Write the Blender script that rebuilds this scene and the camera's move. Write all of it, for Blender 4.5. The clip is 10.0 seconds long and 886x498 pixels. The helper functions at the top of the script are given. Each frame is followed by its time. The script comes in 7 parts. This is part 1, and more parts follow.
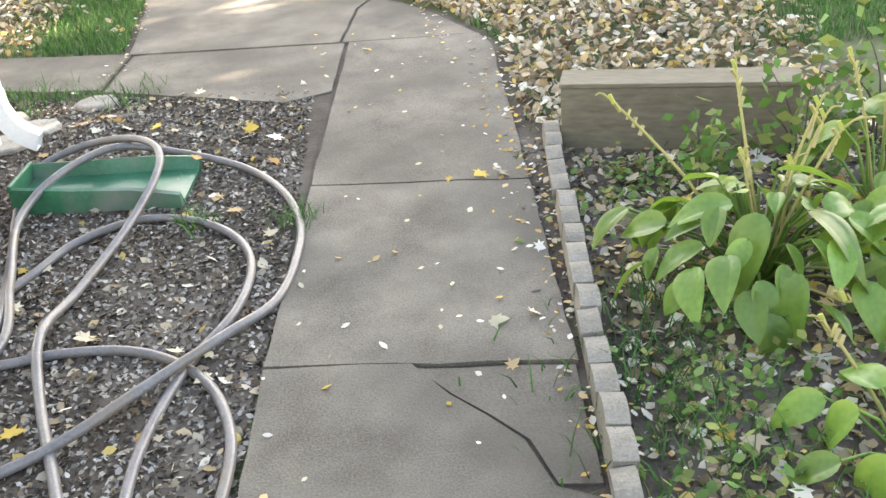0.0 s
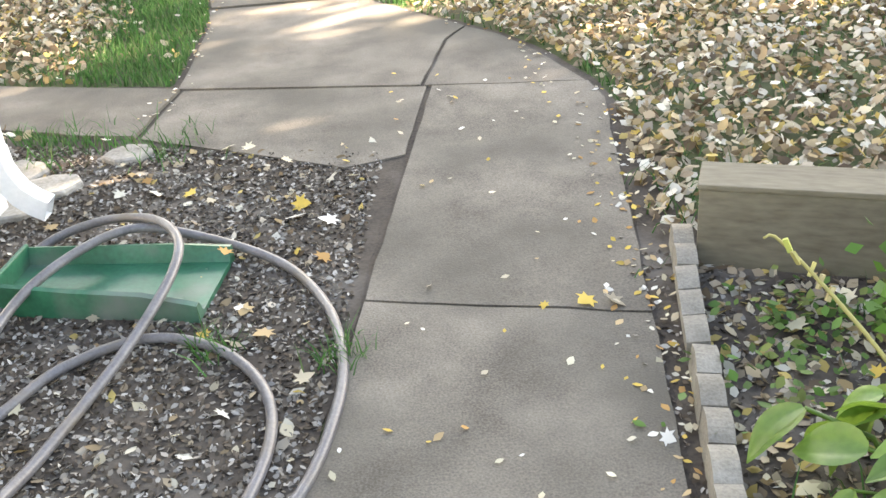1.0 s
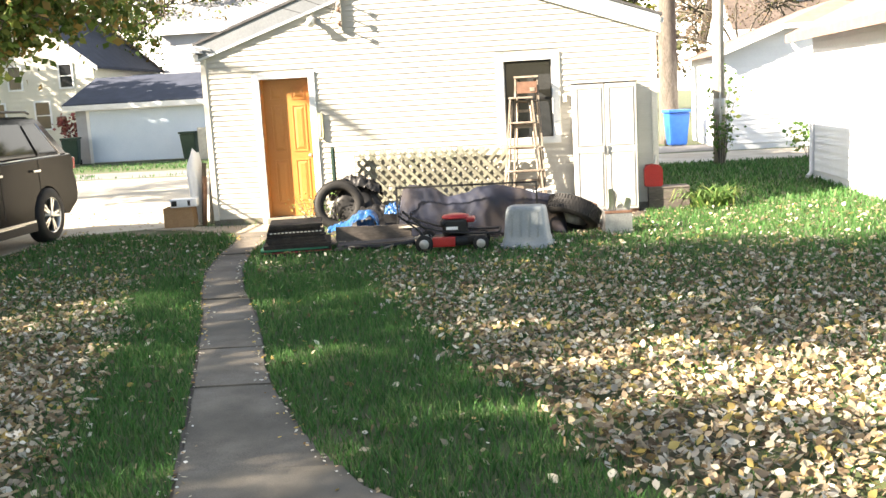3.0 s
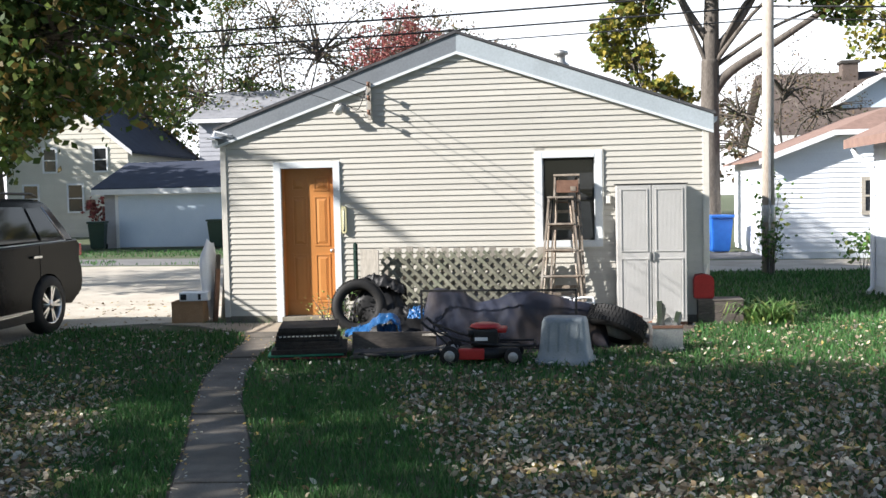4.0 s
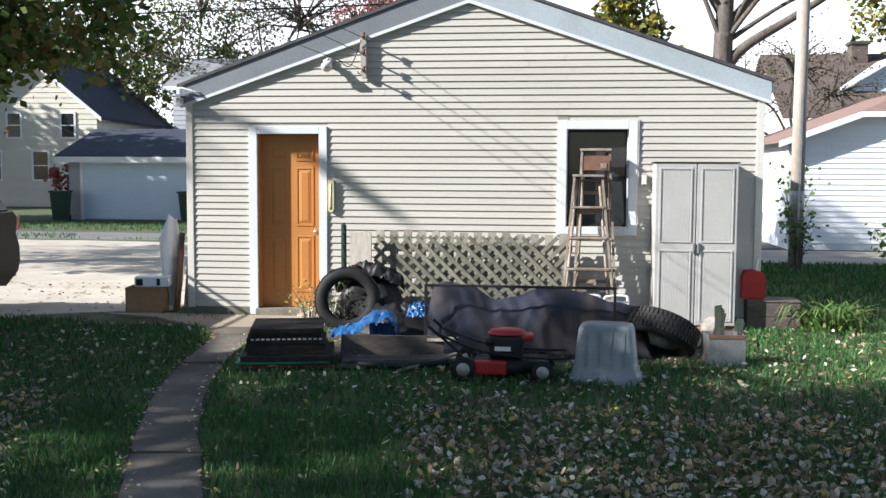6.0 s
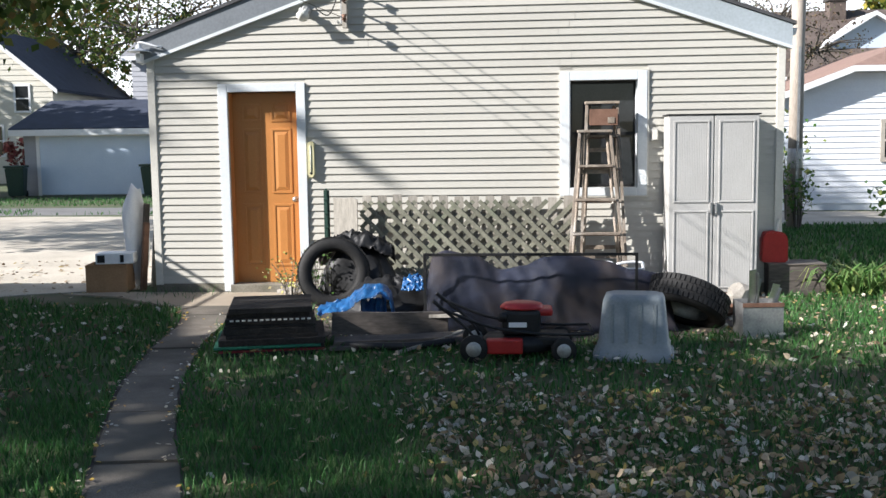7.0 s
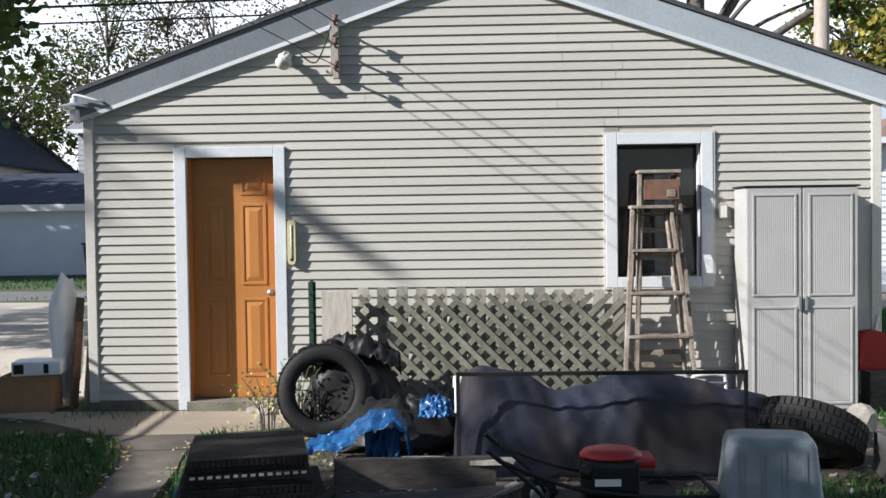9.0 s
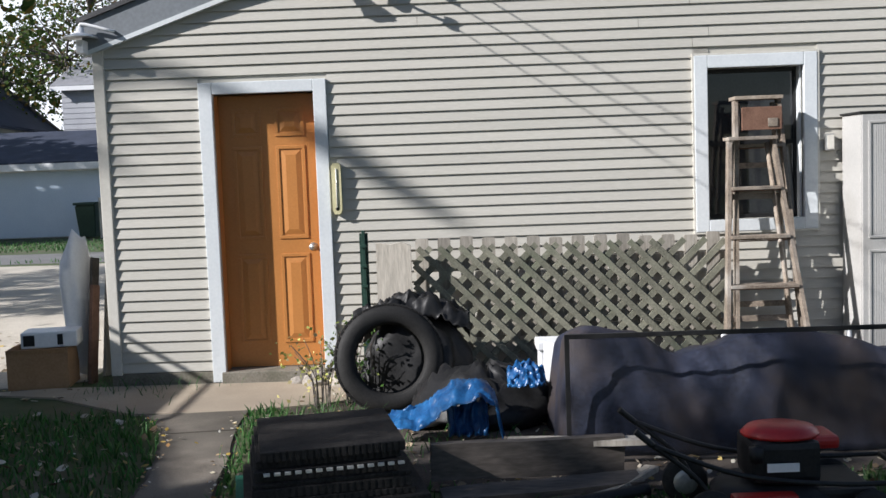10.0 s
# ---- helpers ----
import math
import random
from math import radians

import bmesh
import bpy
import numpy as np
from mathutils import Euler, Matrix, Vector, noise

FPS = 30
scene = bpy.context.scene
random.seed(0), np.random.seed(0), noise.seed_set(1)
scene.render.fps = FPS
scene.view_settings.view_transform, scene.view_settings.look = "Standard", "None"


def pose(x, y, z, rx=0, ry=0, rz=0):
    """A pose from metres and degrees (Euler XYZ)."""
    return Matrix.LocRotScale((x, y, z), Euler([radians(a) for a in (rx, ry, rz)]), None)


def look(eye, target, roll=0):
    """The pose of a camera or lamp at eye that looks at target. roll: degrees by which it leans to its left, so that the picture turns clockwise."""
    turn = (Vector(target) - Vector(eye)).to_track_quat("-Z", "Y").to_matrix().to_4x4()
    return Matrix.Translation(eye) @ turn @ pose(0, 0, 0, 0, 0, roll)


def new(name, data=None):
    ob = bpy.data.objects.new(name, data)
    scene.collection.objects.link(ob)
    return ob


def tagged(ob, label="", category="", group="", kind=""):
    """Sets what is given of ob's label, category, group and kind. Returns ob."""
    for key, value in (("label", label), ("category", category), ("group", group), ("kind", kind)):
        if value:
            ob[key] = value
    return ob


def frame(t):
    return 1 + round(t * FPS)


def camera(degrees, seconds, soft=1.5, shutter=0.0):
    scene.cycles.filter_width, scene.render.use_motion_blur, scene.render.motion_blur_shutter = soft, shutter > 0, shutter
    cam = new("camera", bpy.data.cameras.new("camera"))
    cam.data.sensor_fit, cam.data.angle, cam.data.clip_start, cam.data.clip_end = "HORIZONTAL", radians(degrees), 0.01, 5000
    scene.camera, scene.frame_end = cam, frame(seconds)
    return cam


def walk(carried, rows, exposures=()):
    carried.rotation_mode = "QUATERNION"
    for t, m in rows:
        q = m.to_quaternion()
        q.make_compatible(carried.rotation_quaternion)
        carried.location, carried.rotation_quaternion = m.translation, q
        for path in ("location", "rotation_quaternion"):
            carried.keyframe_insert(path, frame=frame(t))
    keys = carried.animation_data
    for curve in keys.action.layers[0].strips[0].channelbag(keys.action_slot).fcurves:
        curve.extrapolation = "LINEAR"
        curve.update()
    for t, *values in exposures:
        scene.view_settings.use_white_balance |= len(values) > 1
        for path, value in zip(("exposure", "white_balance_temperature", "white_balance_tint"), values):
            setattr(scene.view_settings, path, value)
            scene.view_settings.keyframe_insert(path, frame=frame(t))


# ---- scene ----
cam = camera(48.5, 10.0)
PATH = [
    (0, (-0.113, -0.611, 1.693), (-0.078, 1.139, 0.726), -5.5),
    (0.5, (-0.05, -0.094, 1.66), (-0.104, 1.652, 0.688), -8.5),
    (1, (-0.067, 0.451, 1.654), (-0.214, 2.192, 0.681), -5.5),
    (1.4, (-0.116, 0.907, 1.717), (-0.249, 2.7, 0.84), -4.4),
    (1.5, (-0.125, 1.021, 1.721), (-0.256, 2.836, 0.892), -4.6),
    (2, (-0.127, 1.654, 1.699), (-0.361, 3.523, 1.028), -5.1),
    (2.5, (-0.204, 2.26, 1.738), (-0.454, 4.191, 1.282), -0.7),
    (3, (-0.251, 2.853, 1.718), (-0.477, 4.817, 1.415), -3.2),
    (3.2, (-0.295, 3.106, 1.7), (-0.568, 5.07, 1.435), -2.0),
    (4.3, (-0.432, 4.25, 1.727), (-0.719, 6.227, 1.637), -0.7),
    (4.5, (-0.508, 4.415, 1.728), (-0.808, 6.39, 1.612), 1.1),
    (5, (-0.673, 4.891, 1.707), (-0.876, 6.877, 1.6), 1.4),
    (5.5, (-0.779, 5.399, 1.718), (-0.983, 7.385, 1.604), -1.3),
    (5.7, (-0.84, 5.613, 1.714), (-1.091, 7.592, 1.578), 0.8),
    (6.8, (-1.271, 6.629, 1.57), (-1.432, 8.613, 1.38), -2.0),
    (7, (-1.34, 6.836, 1.564), (-1.507, 8.818, 1.35), -0.8),
    (7.5, (-1.525, 7.312, 1.543), (-1.653, 9.293, 1.298), -1.0),
    (8, (-1.681, 7.857, 1.569), (-1.79, 9.852, 1.497), -0.7),
    (8.5, (-1.876, 8.381, 1.61), (-1.915, 10.381, 1.603), 1.2),
    (9, (-2.044, 8.914, 1.593), (-2.111, 10.912, 1.531), -0.8),
    (9.5, (-2.517, 9.406, 1.534), (-2.602, 11.402, 1.424), 2.1),
    (10, (-2.665, 9.885, 1.504), (-2.707, 11.878, 1.349), -2.1),
]
walk(cam, [(t, look(eye, target, roll)) for t, eye, target, roll in PATH], [
    (0.0, 4.05, 8800, 16), (1.0, 4.02, 8800, 16), (2.0, 3.75, 8600, 15), (2.6, 3.35, 8350, 14), (3.2, 2.4, 7500, 12), (4.3, 1.2, 6120, 11.5),
    (5.5, 1.2, 6100, 11.5), (7.5, 1.25, 6150, 12), (8.5, 0.95, 6100, 12.5), (10.0, 0.72, 6050, 12.5)])

# ---- build ----
# light: autumn sun from the left and a little behind
SUN_TO = Vector((2.2, 1.0, -1.35)).normalized()
world = bpy.data.worlds.new("sky")
scene.world = world
world.use_nodes = True
wn = world.node_tree.nodes
sky = wn.new("ShaderNodeTexSky")
sky.sky_type = "NISHITA"
sky.sun_disc = False
sky.sun_elevation = math.asin(-SUN_TO.z)
sky.sun_rotation = math.atan2(-SUN_TO.x, -SUN_TO.y)
sky.air_density, sky.dust_density, sky.ozone_density = 1.0, 0.7, 0.8
wn["Background"].inputs[1].default_value = 0.062
world.node_tree.links.new(sky.outputs[0], wn["Background"].inputs[0])
sun = new("sun", bpy.data.lights.new("sun", "SUN"))
sun.data.energy, sun.data.angle, sun.data.color = 5.0, radians(0.6), (1.0, 0.945, 0.87)
sun.matrix_world = look((-20, -25, 12), Vector((-20, -25, 12)) + SUN_TO)

# hazy bright sky low over the far houses
haze = bpy.data.materials.new("hazy_sky")
haze.use_nodes = True
hn, hl = haze.node_tree.nodes, haze.node_tree.links
hn.remove(hn["Principled BSDF"])
em = hn.new("ShaderNodeEmission")
em.inputs[1].default_value = 0.8
hr = hn.new("ShaderNodeValToRGB")
hr.color_ramp.elements[0].color, hr.color_ramp.elements[1].color = (1.0, 0.99, 0.97, 1), (0.66, 0.84, 1.0, 1)
hc = hn.new("ShaderNodeTexCoord")
hs = hn.new("ShaderNodeSeparateXYZ")
hl.new(hc.outputs["Generated"], hs.inputs[0])
hl.new(hs.outputs[2], hr.inputs[0])
hl.new(hr.outputs[0], em.inputs[0])
hl.new(em.outputs[0], hn["Material Output"].inputs[0])
bd = bmesh.new()
ring_ = [[bd.verts.new((320 * math.sin(radians(a)), 320 * math.cos(radians(a)), z)) for z in (-2, 60, 130, 200)] for a in range(-65, 66, 5)]
for p, q in zip(ring_, ring_[1:]):
    for i in range(3):
        bd.faces.new((p[i], q[i], q[i + 1], p[i + 1]))
bme = bpy.data.meshes.new("backdrop")
bd.to_mesh(bme)
bd.free()
bme.materials.append(haze)
tagged(new("backdrop", bme), "bright hazy autumn sky beyond the trees", "sky", kind="structure")

rng = np.random.default_rng(7)


# ---- materials ----
def material(name, c1, c2, scale=8.0, rough=0.7, bump=0.15, fine=60.0, metal=0.0, vary=0.0, island=False, spec=0.5, stretch=(1, 1, 1), dirt=None, dirt_at=0.62):
    """Two-scale noise between c1 and c2, with fine relief; vary: change from piece to piece."""
    mt = bpy.data.materials.new(name)
    mt.use_nodes = True
    nt = mt.node_tree
    n, l = nt.nodes, nt.links
    bs = n["Principled BSDF"]
    bs.inputs["Roughness"].default_value = rough
    bs.inputs["Metallic"].default_value = metal
    bs.inputs["Specular IOR Level"].default_value = spec
    tc = n.new("ShaderNodeTexCoord")
    mp = n.new("ShaderNodeMapping")
    mp.inputs["Scale"].default_value = stretch
    l.new(tc.outputs["Object"], mp.inputs["Vector"])
    big = n.new("ShaderNodeTexNoise")
    big.inputs["Scale"].default_value = scale
    big.inputs["Detail"].default_value = 6
    big.inputs["Roughness"].default_value = 0.6
    l.new(mp.outputs[0], big.inputs["Vector"])
    small = n.new("ShaderNodeTexNoise")
    small.inputs["Scale"].default_value = fine
    small.inputs["Detail"].default_value = 4
    l.new(mp.outputs[0], small.inputs["Vector"])
    add = n.new("ShaderNodeMath")
    add.operation = "MULTIPLY_ADD"
    add.inputs[1].default_value = 0.45
    l.new(small.outputs[0], add.inputs[0])
    half = n.new("ShaderNodeMath")
    half.operation = "MULTIPLY"
    half.inputs[1].default_value = 0.55
    l.new(big.outputs[0], half.inputs[0])
    l.new(half.outputs[0], add.inputs[2])
    ramp = n.new("ShaderNodeValToRGB")
    ramp.color_ramp.elements[0].position, ramp.color_ramp.elements[1].position = 0.34, 0.66
    ramp.color_ramp.elements[0].color, ramp.color_ramp.elements[1].color = (*c1, 1), (*c2, 1)
    l.new(add.outputs[0], ramp.inputs[0])
    out = ramp.outputs[0]
    if dirt:
        st = n.new("ShaderNodeTexNoise")
        st.inputs["Scale"].default_value = scale * 0.35
        st.inputs["Detail"].default_value = 8
        l.new(mp.outputs[0], st.inputs["Vector"])
        dr = n.new("ShaderNodeMapRange")
        dr.inputs[1].default_value, dr.inputs[2].default_value = dirt_at - 0.1, dirt_at + 0.12
        l.new(st.outputs[0], dr.inputs[0])
        mx = n.new("ShaderNodeMix")
        mx.data_type = "RGBA"
        mx.inputs[7].default_value = (*dirt, 1)
        l.new(dr.outputs[0], mx.inputs[0])
        l.new(out, mx.inputs[6])
        out = mx.outputs[2]
    if vary:
        src = n.new("ShaderNodeNewGeometry").outputs["Random Per Island"] if island else n.new("ShaderNodeObjectInfo").outputs["Random"]
        mr = n.new("ShaderNodeMapRange")
        mr.inputs[3].default_value, mr.inputs[4].default_value = 1 - vary, 1 + vary
        l.new(src, mr.inputs[0])
        hv = n.new("ShaderNodeHueSaturation")
        l.new(mr.outputs[0], hv.inputs["Value"])
        l.new(out, hv.inputs["Color"])
        out = hv.outputs[0]
    l.new(out, bs.inputs["Base Color"])
    if bump:
        bp = n.new("ShaderNodeBump")
        bp.inputs["Strength"].default_value = bump
        bp.inputs["Distance"].default_value = 0.01
        l.new(add.outputs[0], bp.inputs["Height"])
        l.new(bp.outputs[0], bs.inputs["Normal"])
    return mt


def palette(name, colours, rough=0.8, thin=0.25):
    """Leaves: a colour for each loose piece, some light passing through."""
    mt = bpy.data.materials.new(name)
    mt.use_nodes = True
    n, l = mt.node_tree.nodes, mt.node_tree.links
    bs = n["Principled BSDF"]
    bs.inputs["Roughness"].default_value = rough
    bs.inputs["Specular IOR Level"].default_value = 0.25
    ramp = n.new("ShaderNodeValToRGB")
    ramp.color_ramp.interpolation = "CONSTANT"
    el = ramp.color_ramp.elements
    while len(el) < len(colours):
        el.new(0.5)
    for i, c in enumerate(colours):
        el[i].position = i / len(colours)
        el[i].color = (*c, 1)
    geo = n.new("ShaderNodeNewGeometry")
    l.new(geo.outputs["Random Per Island"], ramp.inputs[0])
    mul = n.new("ShaderNodeMath")
    mul.operation = "MULTIPLY"
    mul.inputs[1].default_value = 37.7
    l.new(geo.outputs["Random Per Island"], mul.inputs[0])
    fr = n.new("ShaderNodeMath")
    fr.operation = "FRACT"
    l.new(mul.outputs[0], fr.inputs[0])
    mr = n.new("ShaderNodeMapRange")
    mr.inputs[3].default_value, mr.inputs[4].default_value = 0.6, 1.3
    l.new(fr.outputs[0], mr.inputs[0])
    hv = n.new("ShaderNodeHueSaturation")
    l.new(mr.outputs[0], hv.inputs["Value"])
    l.new(ramp.outputs[0], hv.inputs["Color"])
    l.new(hv.outputs[0], bs.inputs["Base Color"])
    if thin:
        tr = n.new("ShaderNodeBsdfTranslucent")
        l.new(hv.outputs[0], tr.inputs[0])
        ms = n.new("ShaderNodeMixShader")
        ms.inputs[0].default_value = thin
        l.new(bs.outputs[0], ms.inputs[1])
        l.new(tr.outputs[0], ms.inputs[2])
        l.new(ms.outputs[0], n["Material Output"].inputs[0])
    return mt


def glass(name, tint=(0.8, 0.85, 0.85), rough=0.02):
    mt = bpy.data.materials.new(name)
    mt.use_nodes = True
    bs = mt.node_tree.nodes["Principled BSDF"]
    bs.inputs["Base Color"].default_value = (*tint, 1)
    bs.inputs["Roughness"].default_value = rough
    bs.inputs["Transmission Weight"].default_value = 1.0
    bs.inputs["IOR"].default_value = 1.45
    return mt


CONCRETE = material("concrete", (0.066, 0.055, 0.043), (0.228, 0.2, 0.163), 3.2, 0.88, 0.5, 150, vary=0.1, dirt=(0.075, 0.067, 0.053), dirt_at=0.54)
PAD = material("worn_concrete", (0.27, 0.225, 0.165), (0.4, 0.34, 0.255), 2.0, 0.88, 0.3, 80, dirt=(0.24, 0.2, 0.155))
EDGING = material("edging_concrete", (0.15, 0.135, 0.11), (0.28, 0.255, 0.215), 12, 0.9, 0.6, 120, vary=0.12)
TIMBER = material("old_timber", (0.105, 0.088, 0.06), (0.2, 0.175, 0.125), 6, 0.85, 0.35, 60, stretch=(0.25, 1, 1), dirt=(0.13, 0.13, 0.08))
SIDING = material("vinyl_siding", (0.415, 0.4, 0.352), (0.49, 0.472, 0.42), 0.7, 0.5, 0.05, 40, vary=0.035, stretch=(0.5, 1, 4))
TRIM = material("pale_trim", (0.56, 0.595, 0.61), (0.67, 0.7, 0.71), 2.5, 0.55, 0.08, 50, dirt=(0.45, 0.46, 0.44), dirt_at=0.66)
CORNER = material("corner_trim", (0.52, 0.5, 0.44), (0.62, 0.6, 0.54), 2.5, 0.55, 0.08, 50)
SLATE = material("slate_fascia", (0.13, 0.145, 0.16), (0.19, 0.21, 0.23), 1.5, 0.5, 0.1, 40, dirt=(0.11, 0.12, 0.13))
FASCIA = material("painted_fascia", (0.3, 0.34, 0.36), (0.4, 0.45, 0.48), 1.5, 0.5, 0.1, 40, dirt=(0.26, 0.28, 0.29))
DOORPAINT = material("orange_door_paint", (0.4, 0.165, 0.04), (0.48, 0.205, 0.055), 1.6, 0.42, 0.05, 60, dirt=(0.34, 0.14, 0.04), dirt_at=0.68)
SHINGLE = material("roof_shingle", (0.03, 0.031, 0.034), (0.09, 0.09, 0.092), 9, 0.95, 0.5, 90, vary=0.2)
DARK = material("dark_interior", (0.03, 0.027, 0.024), (0.06, 0.055, 0.05), 3, 0.9, 0.1)
WEATHERED = material("weathered_lattice_wood", (0.1, 0.1, 0.074), (0.23, 0.224, 0.17), 7, 0.9, 0.35, 90, vary=0.3, dirt=(0.12, 0.14, 0.09))
GREYWOOD = material("grey_wood", (0.2, 0.18, 0.15), (0.4, 0.37, 0.32), 5, 0.9, 0.4, 70, vary=0.2, stretch=(1, 1, 0.2))
LADDERWOOD = material("ladder_wood", (0.12, 0.092, 0.07), (0.33, 0.275, 0.215), 8, 0.8, 0.3, 80, vary=0.2, dirt=(0.5, 0.47, 0.42), dirt_at=0.62)
# paler than the other wood: the plank's sunlight is put into the colour
LITWOOD = material("sunlit_plank", (0.33, 0.3, 0.25), (0.6, 0.55, 0.47), 6, 0.9, 0.5, 70, stretch=(1, 1, 0.15), dirt=(0.2, 0.18, 0.14), dirt_at=0.6)
FOOTING = material("mossy_footing", (0.1, 0.092, 0.07), (0.24, 0.22, 0.18), 5, 0.92, 0.4, 60, dirt=(0.08, 0.085, 0.05))
RUST = material("rusted_steel", (0.1, 0.05, 0.03), (0.22, 0.12, 0.08), 10, 0.8, 0.4, 90)
CABINET = material("grey_cabinet_paint", (0.36, 0.355, 0.338), (0.45, 0.443, 0.425), 2.5, 0.5, 0.06, 70, dirt=(0.3, 0.28, 0.245), dirt_at=0.62)
RUBBER = material("tyre_rubber", (0.009, 0.009, 0.009), (0.024, 0.023, 0.022), 8, 0.7, 0.25, 90, spec=0.3)
STEEL = material("bright_metal", (0.5, 0.5, 0.5), (0.7, 0.7, 0.7), 8, 0.3, 0.05, 60, metal=1.0)
DULLMETAL = material("dull_metal", (0.3, 0.3, 0.3), (0.5, 0.5, 0.48), 8, 0.5, 0.1, 60, metal=0.8)
BLACK = material("black_plastic", (0.008, 0.008, 0.009), (0.02, 0.02, 0.02), 10, 0.5, 0.1, 60, spec=0.3)
REDPAINT = material("red_plastic", (0.3, 0.011, 0.011), (0.4, 0.02, 0.017), 8, 0.4, 0.06, 60)
TOTE = material("grey_tote_plastic", (0.17, 0.2, 0.21), (0.25, 0.28, 0.295), 3, 0.5, 0.08, 60, dirt=(0.3, 0.31, 0.3), dirt_at=0.64)
TARP = material("dark_tarp", (0.01, 0.012, 0.02), (0.03, 0.036, 0.062), 5, 0.68, 0.4, 50, spec=0.2, dirt=(0.05, 0.038, 0.03), dirt_at=0.55)
BLUETARP = material("blue_tarp", (0.008, 0.045, 0.15), (0.025, 0.14, 0.34), 6, 0.35, 0.3, 60)
MAT = material("black_mat", (0.016, 0.015, 0.014), (0.045, 0.04, 0.036), 14, 0.85, 0.3, 90, spec=0.25)
GREENMAT = material("green_mat", (0.01, 0.1, 0.06), (0.02, 0.17, 0.1), 10, 0.8, 0.2)
REDMAT = material("red_mat", (0.22, 0.02, 0.03), (0.34, 0.04, 0.05), 10, 0.8, 0.2)
CARDBOARD = material("cardboard", (0.3, 0.17, 0.08), (0.42, 0.25, 0.13), 5, 0.85, 0.15)
WHITE = material("white_paint", (0.68, 0.69, 0.7), (0.8, 0.81, 0.82), 2, 0.5, 0.06, 50, dirt=(0.6, 0.6, 0.58), dirt_at=0.7)
FARWHITE = material("white_siding", (0.68, 0.71, 0.75), (0.76, 0.79, 0.83), 1, 0.6, 0.05, 30, vary=0.03)
CREAM = material("cream_siding", (0.55, 0.53, 0.45), (0.65, 0.62, 0.54), 1, 0.6, 0.05, 30, vary=0.03)
GREYSIDING = material("grey_siding", (0.3, 0.31, 0.34), (0.4, 0.41, 0.44), 1, 0.6, 0.05, 30, vary=0.03)
BLUEGREY = material("far_garage_door", (0.5, 0.6, 0.72), (0.6, 0.69, 0.8), 1, 0.5, 0.05, 30)
REDROOF = material("red_roof_shingle", (0.16, 0.1, 0.08), (0.27, 0.175, 0.14), 5, 0.95, 0.4, 60)
BROWNROOF = material("brown_roof_shingle", (0.05, 0.038, 0.032), (0.13, 0.1, 0.085), 2, 0.95, 0.4, 60)
BLUEROOF = material("dark_blue_roof", (0.012, 0.018, 0.035), (0.035, 0.045, 0.075), 2, 0.9, 0.4, 60)
BARK = material("bark", (0.05, 0.042, 0.035), (0.16, 0.14, 0.12), 6, 0.95, 0.8, 40, stretch=(1, 1, 0.25))
POLEWOOD = material("pole_wood", (0.26, 0.22, 0.18), (0.46, 0.41, 0.35), 4, 0.85, 0.35, 60, stretch=(1, 1, 0.15), dirt=(0.14, 0.11, 0.09))
WIRE = material("black_cable", (0.01, 0.01, 0.01), (0.03, 0.03, 0.03), 20, 0.6, 0.0)
HOSE = material("grey_hose", (0.095, 0.088, 0.09), (0.18, 0.17, 0.175), 14, 0.36, 0.12, 120, dirt=(0.16, 0.13, 0.1), dirt_at=0.62)
GREENPL = material("green_plastic", (0.01, 0.085, 0.045), (0.02, 0.15, 0.08), 8, 0.4, 0.1, dirt=(0.16, 0.17, 0.15), dirt_at=0.6)
TERRACOTTA = material("terracotta", (0.42, 0.16, 0.06), (0.55, 0.24, 0.1), 6, 0.8, 0.1)
CARPAINT = material("black_car_paint", (0.005, 0.005, 0.0055), (0.008, 0.008, 0.009), 3, 0.2, 0.0, spec=0.06)
CARGLASS = material("dark_car_glass", (0.008, 0.009, 0.01), (0.013, 0.014, 0.015), 3, 0.05, 0.0, spec=0.25)
TAILRED = material("tail_light_red", (0.3, 0.008, 0.008), (0.4, 0.015, 0.012), 8, 0.2, 0.0)
# opaque window pane: the unlit room behind the glass is put into its colour
PANE = material("dim_room_pane", (0.02, 0.022, 0.025), (0.035, 0.038, 0.042), 2, 0.08, 0.0)
BULB = material("lamp_glass", (0.6, 0.6, 0.55), (0.7, 0.7, 0.65), 8, 0.15, 0.0)
THERMO = material("yellowed_plate", (0.5, 0.46, 0.25), (0.62, 0.58, 0.36), 8, 0.6, 0.1)
BINBLUE = material("blue_bin_plastic", (0.01, 0.09, 0.4), (0.02, 0.14, 0.5), 6, 0.45, 0.05)
BINGREEN = material("dark_green_bin", (0.008, 0.03, 0.022), (0.015, 0.05, 0.035), 6, 0.5, 0.05)
STONE = material("rubble_stone", (0.2, 0.18, 0.15), (0.4, 0.37, 0.33), 8, 0.9, 0.5, 60, vary=0.25)
LEAF_FALLEN = palette("fallen_leaf", [(0.46, 0.37, 0.25), (0.27, 0.2, 0.12), (0.53, 0.46, 0.33), (0.165, 0.115, 0.07), (0.4, 0.29, 0.15), (0.57, 0.53, 0.43), (0.335, 0.27, 0.19), (0.62, 0.58, 0.49), (0.14, 0.1, 0.065), (0.49, 0.37, 0.13), (0.295, 0.23, 0.16), (0.42, 0.365, 0.29)], 0.75, 0.2)
LEAF_PALE = palette("pale_fallen_leaf", [(0.66, 0.62, 0.52), (0.55, 0.47, 0.34), (0.6, 0.42, 0.1), (0.7, 0.67, 0.6), (0.42, 0.24, 0.09), (0.5, 0.36, 0.2), (0.66, 0.6, 0.44)], 0.8, 0.2)
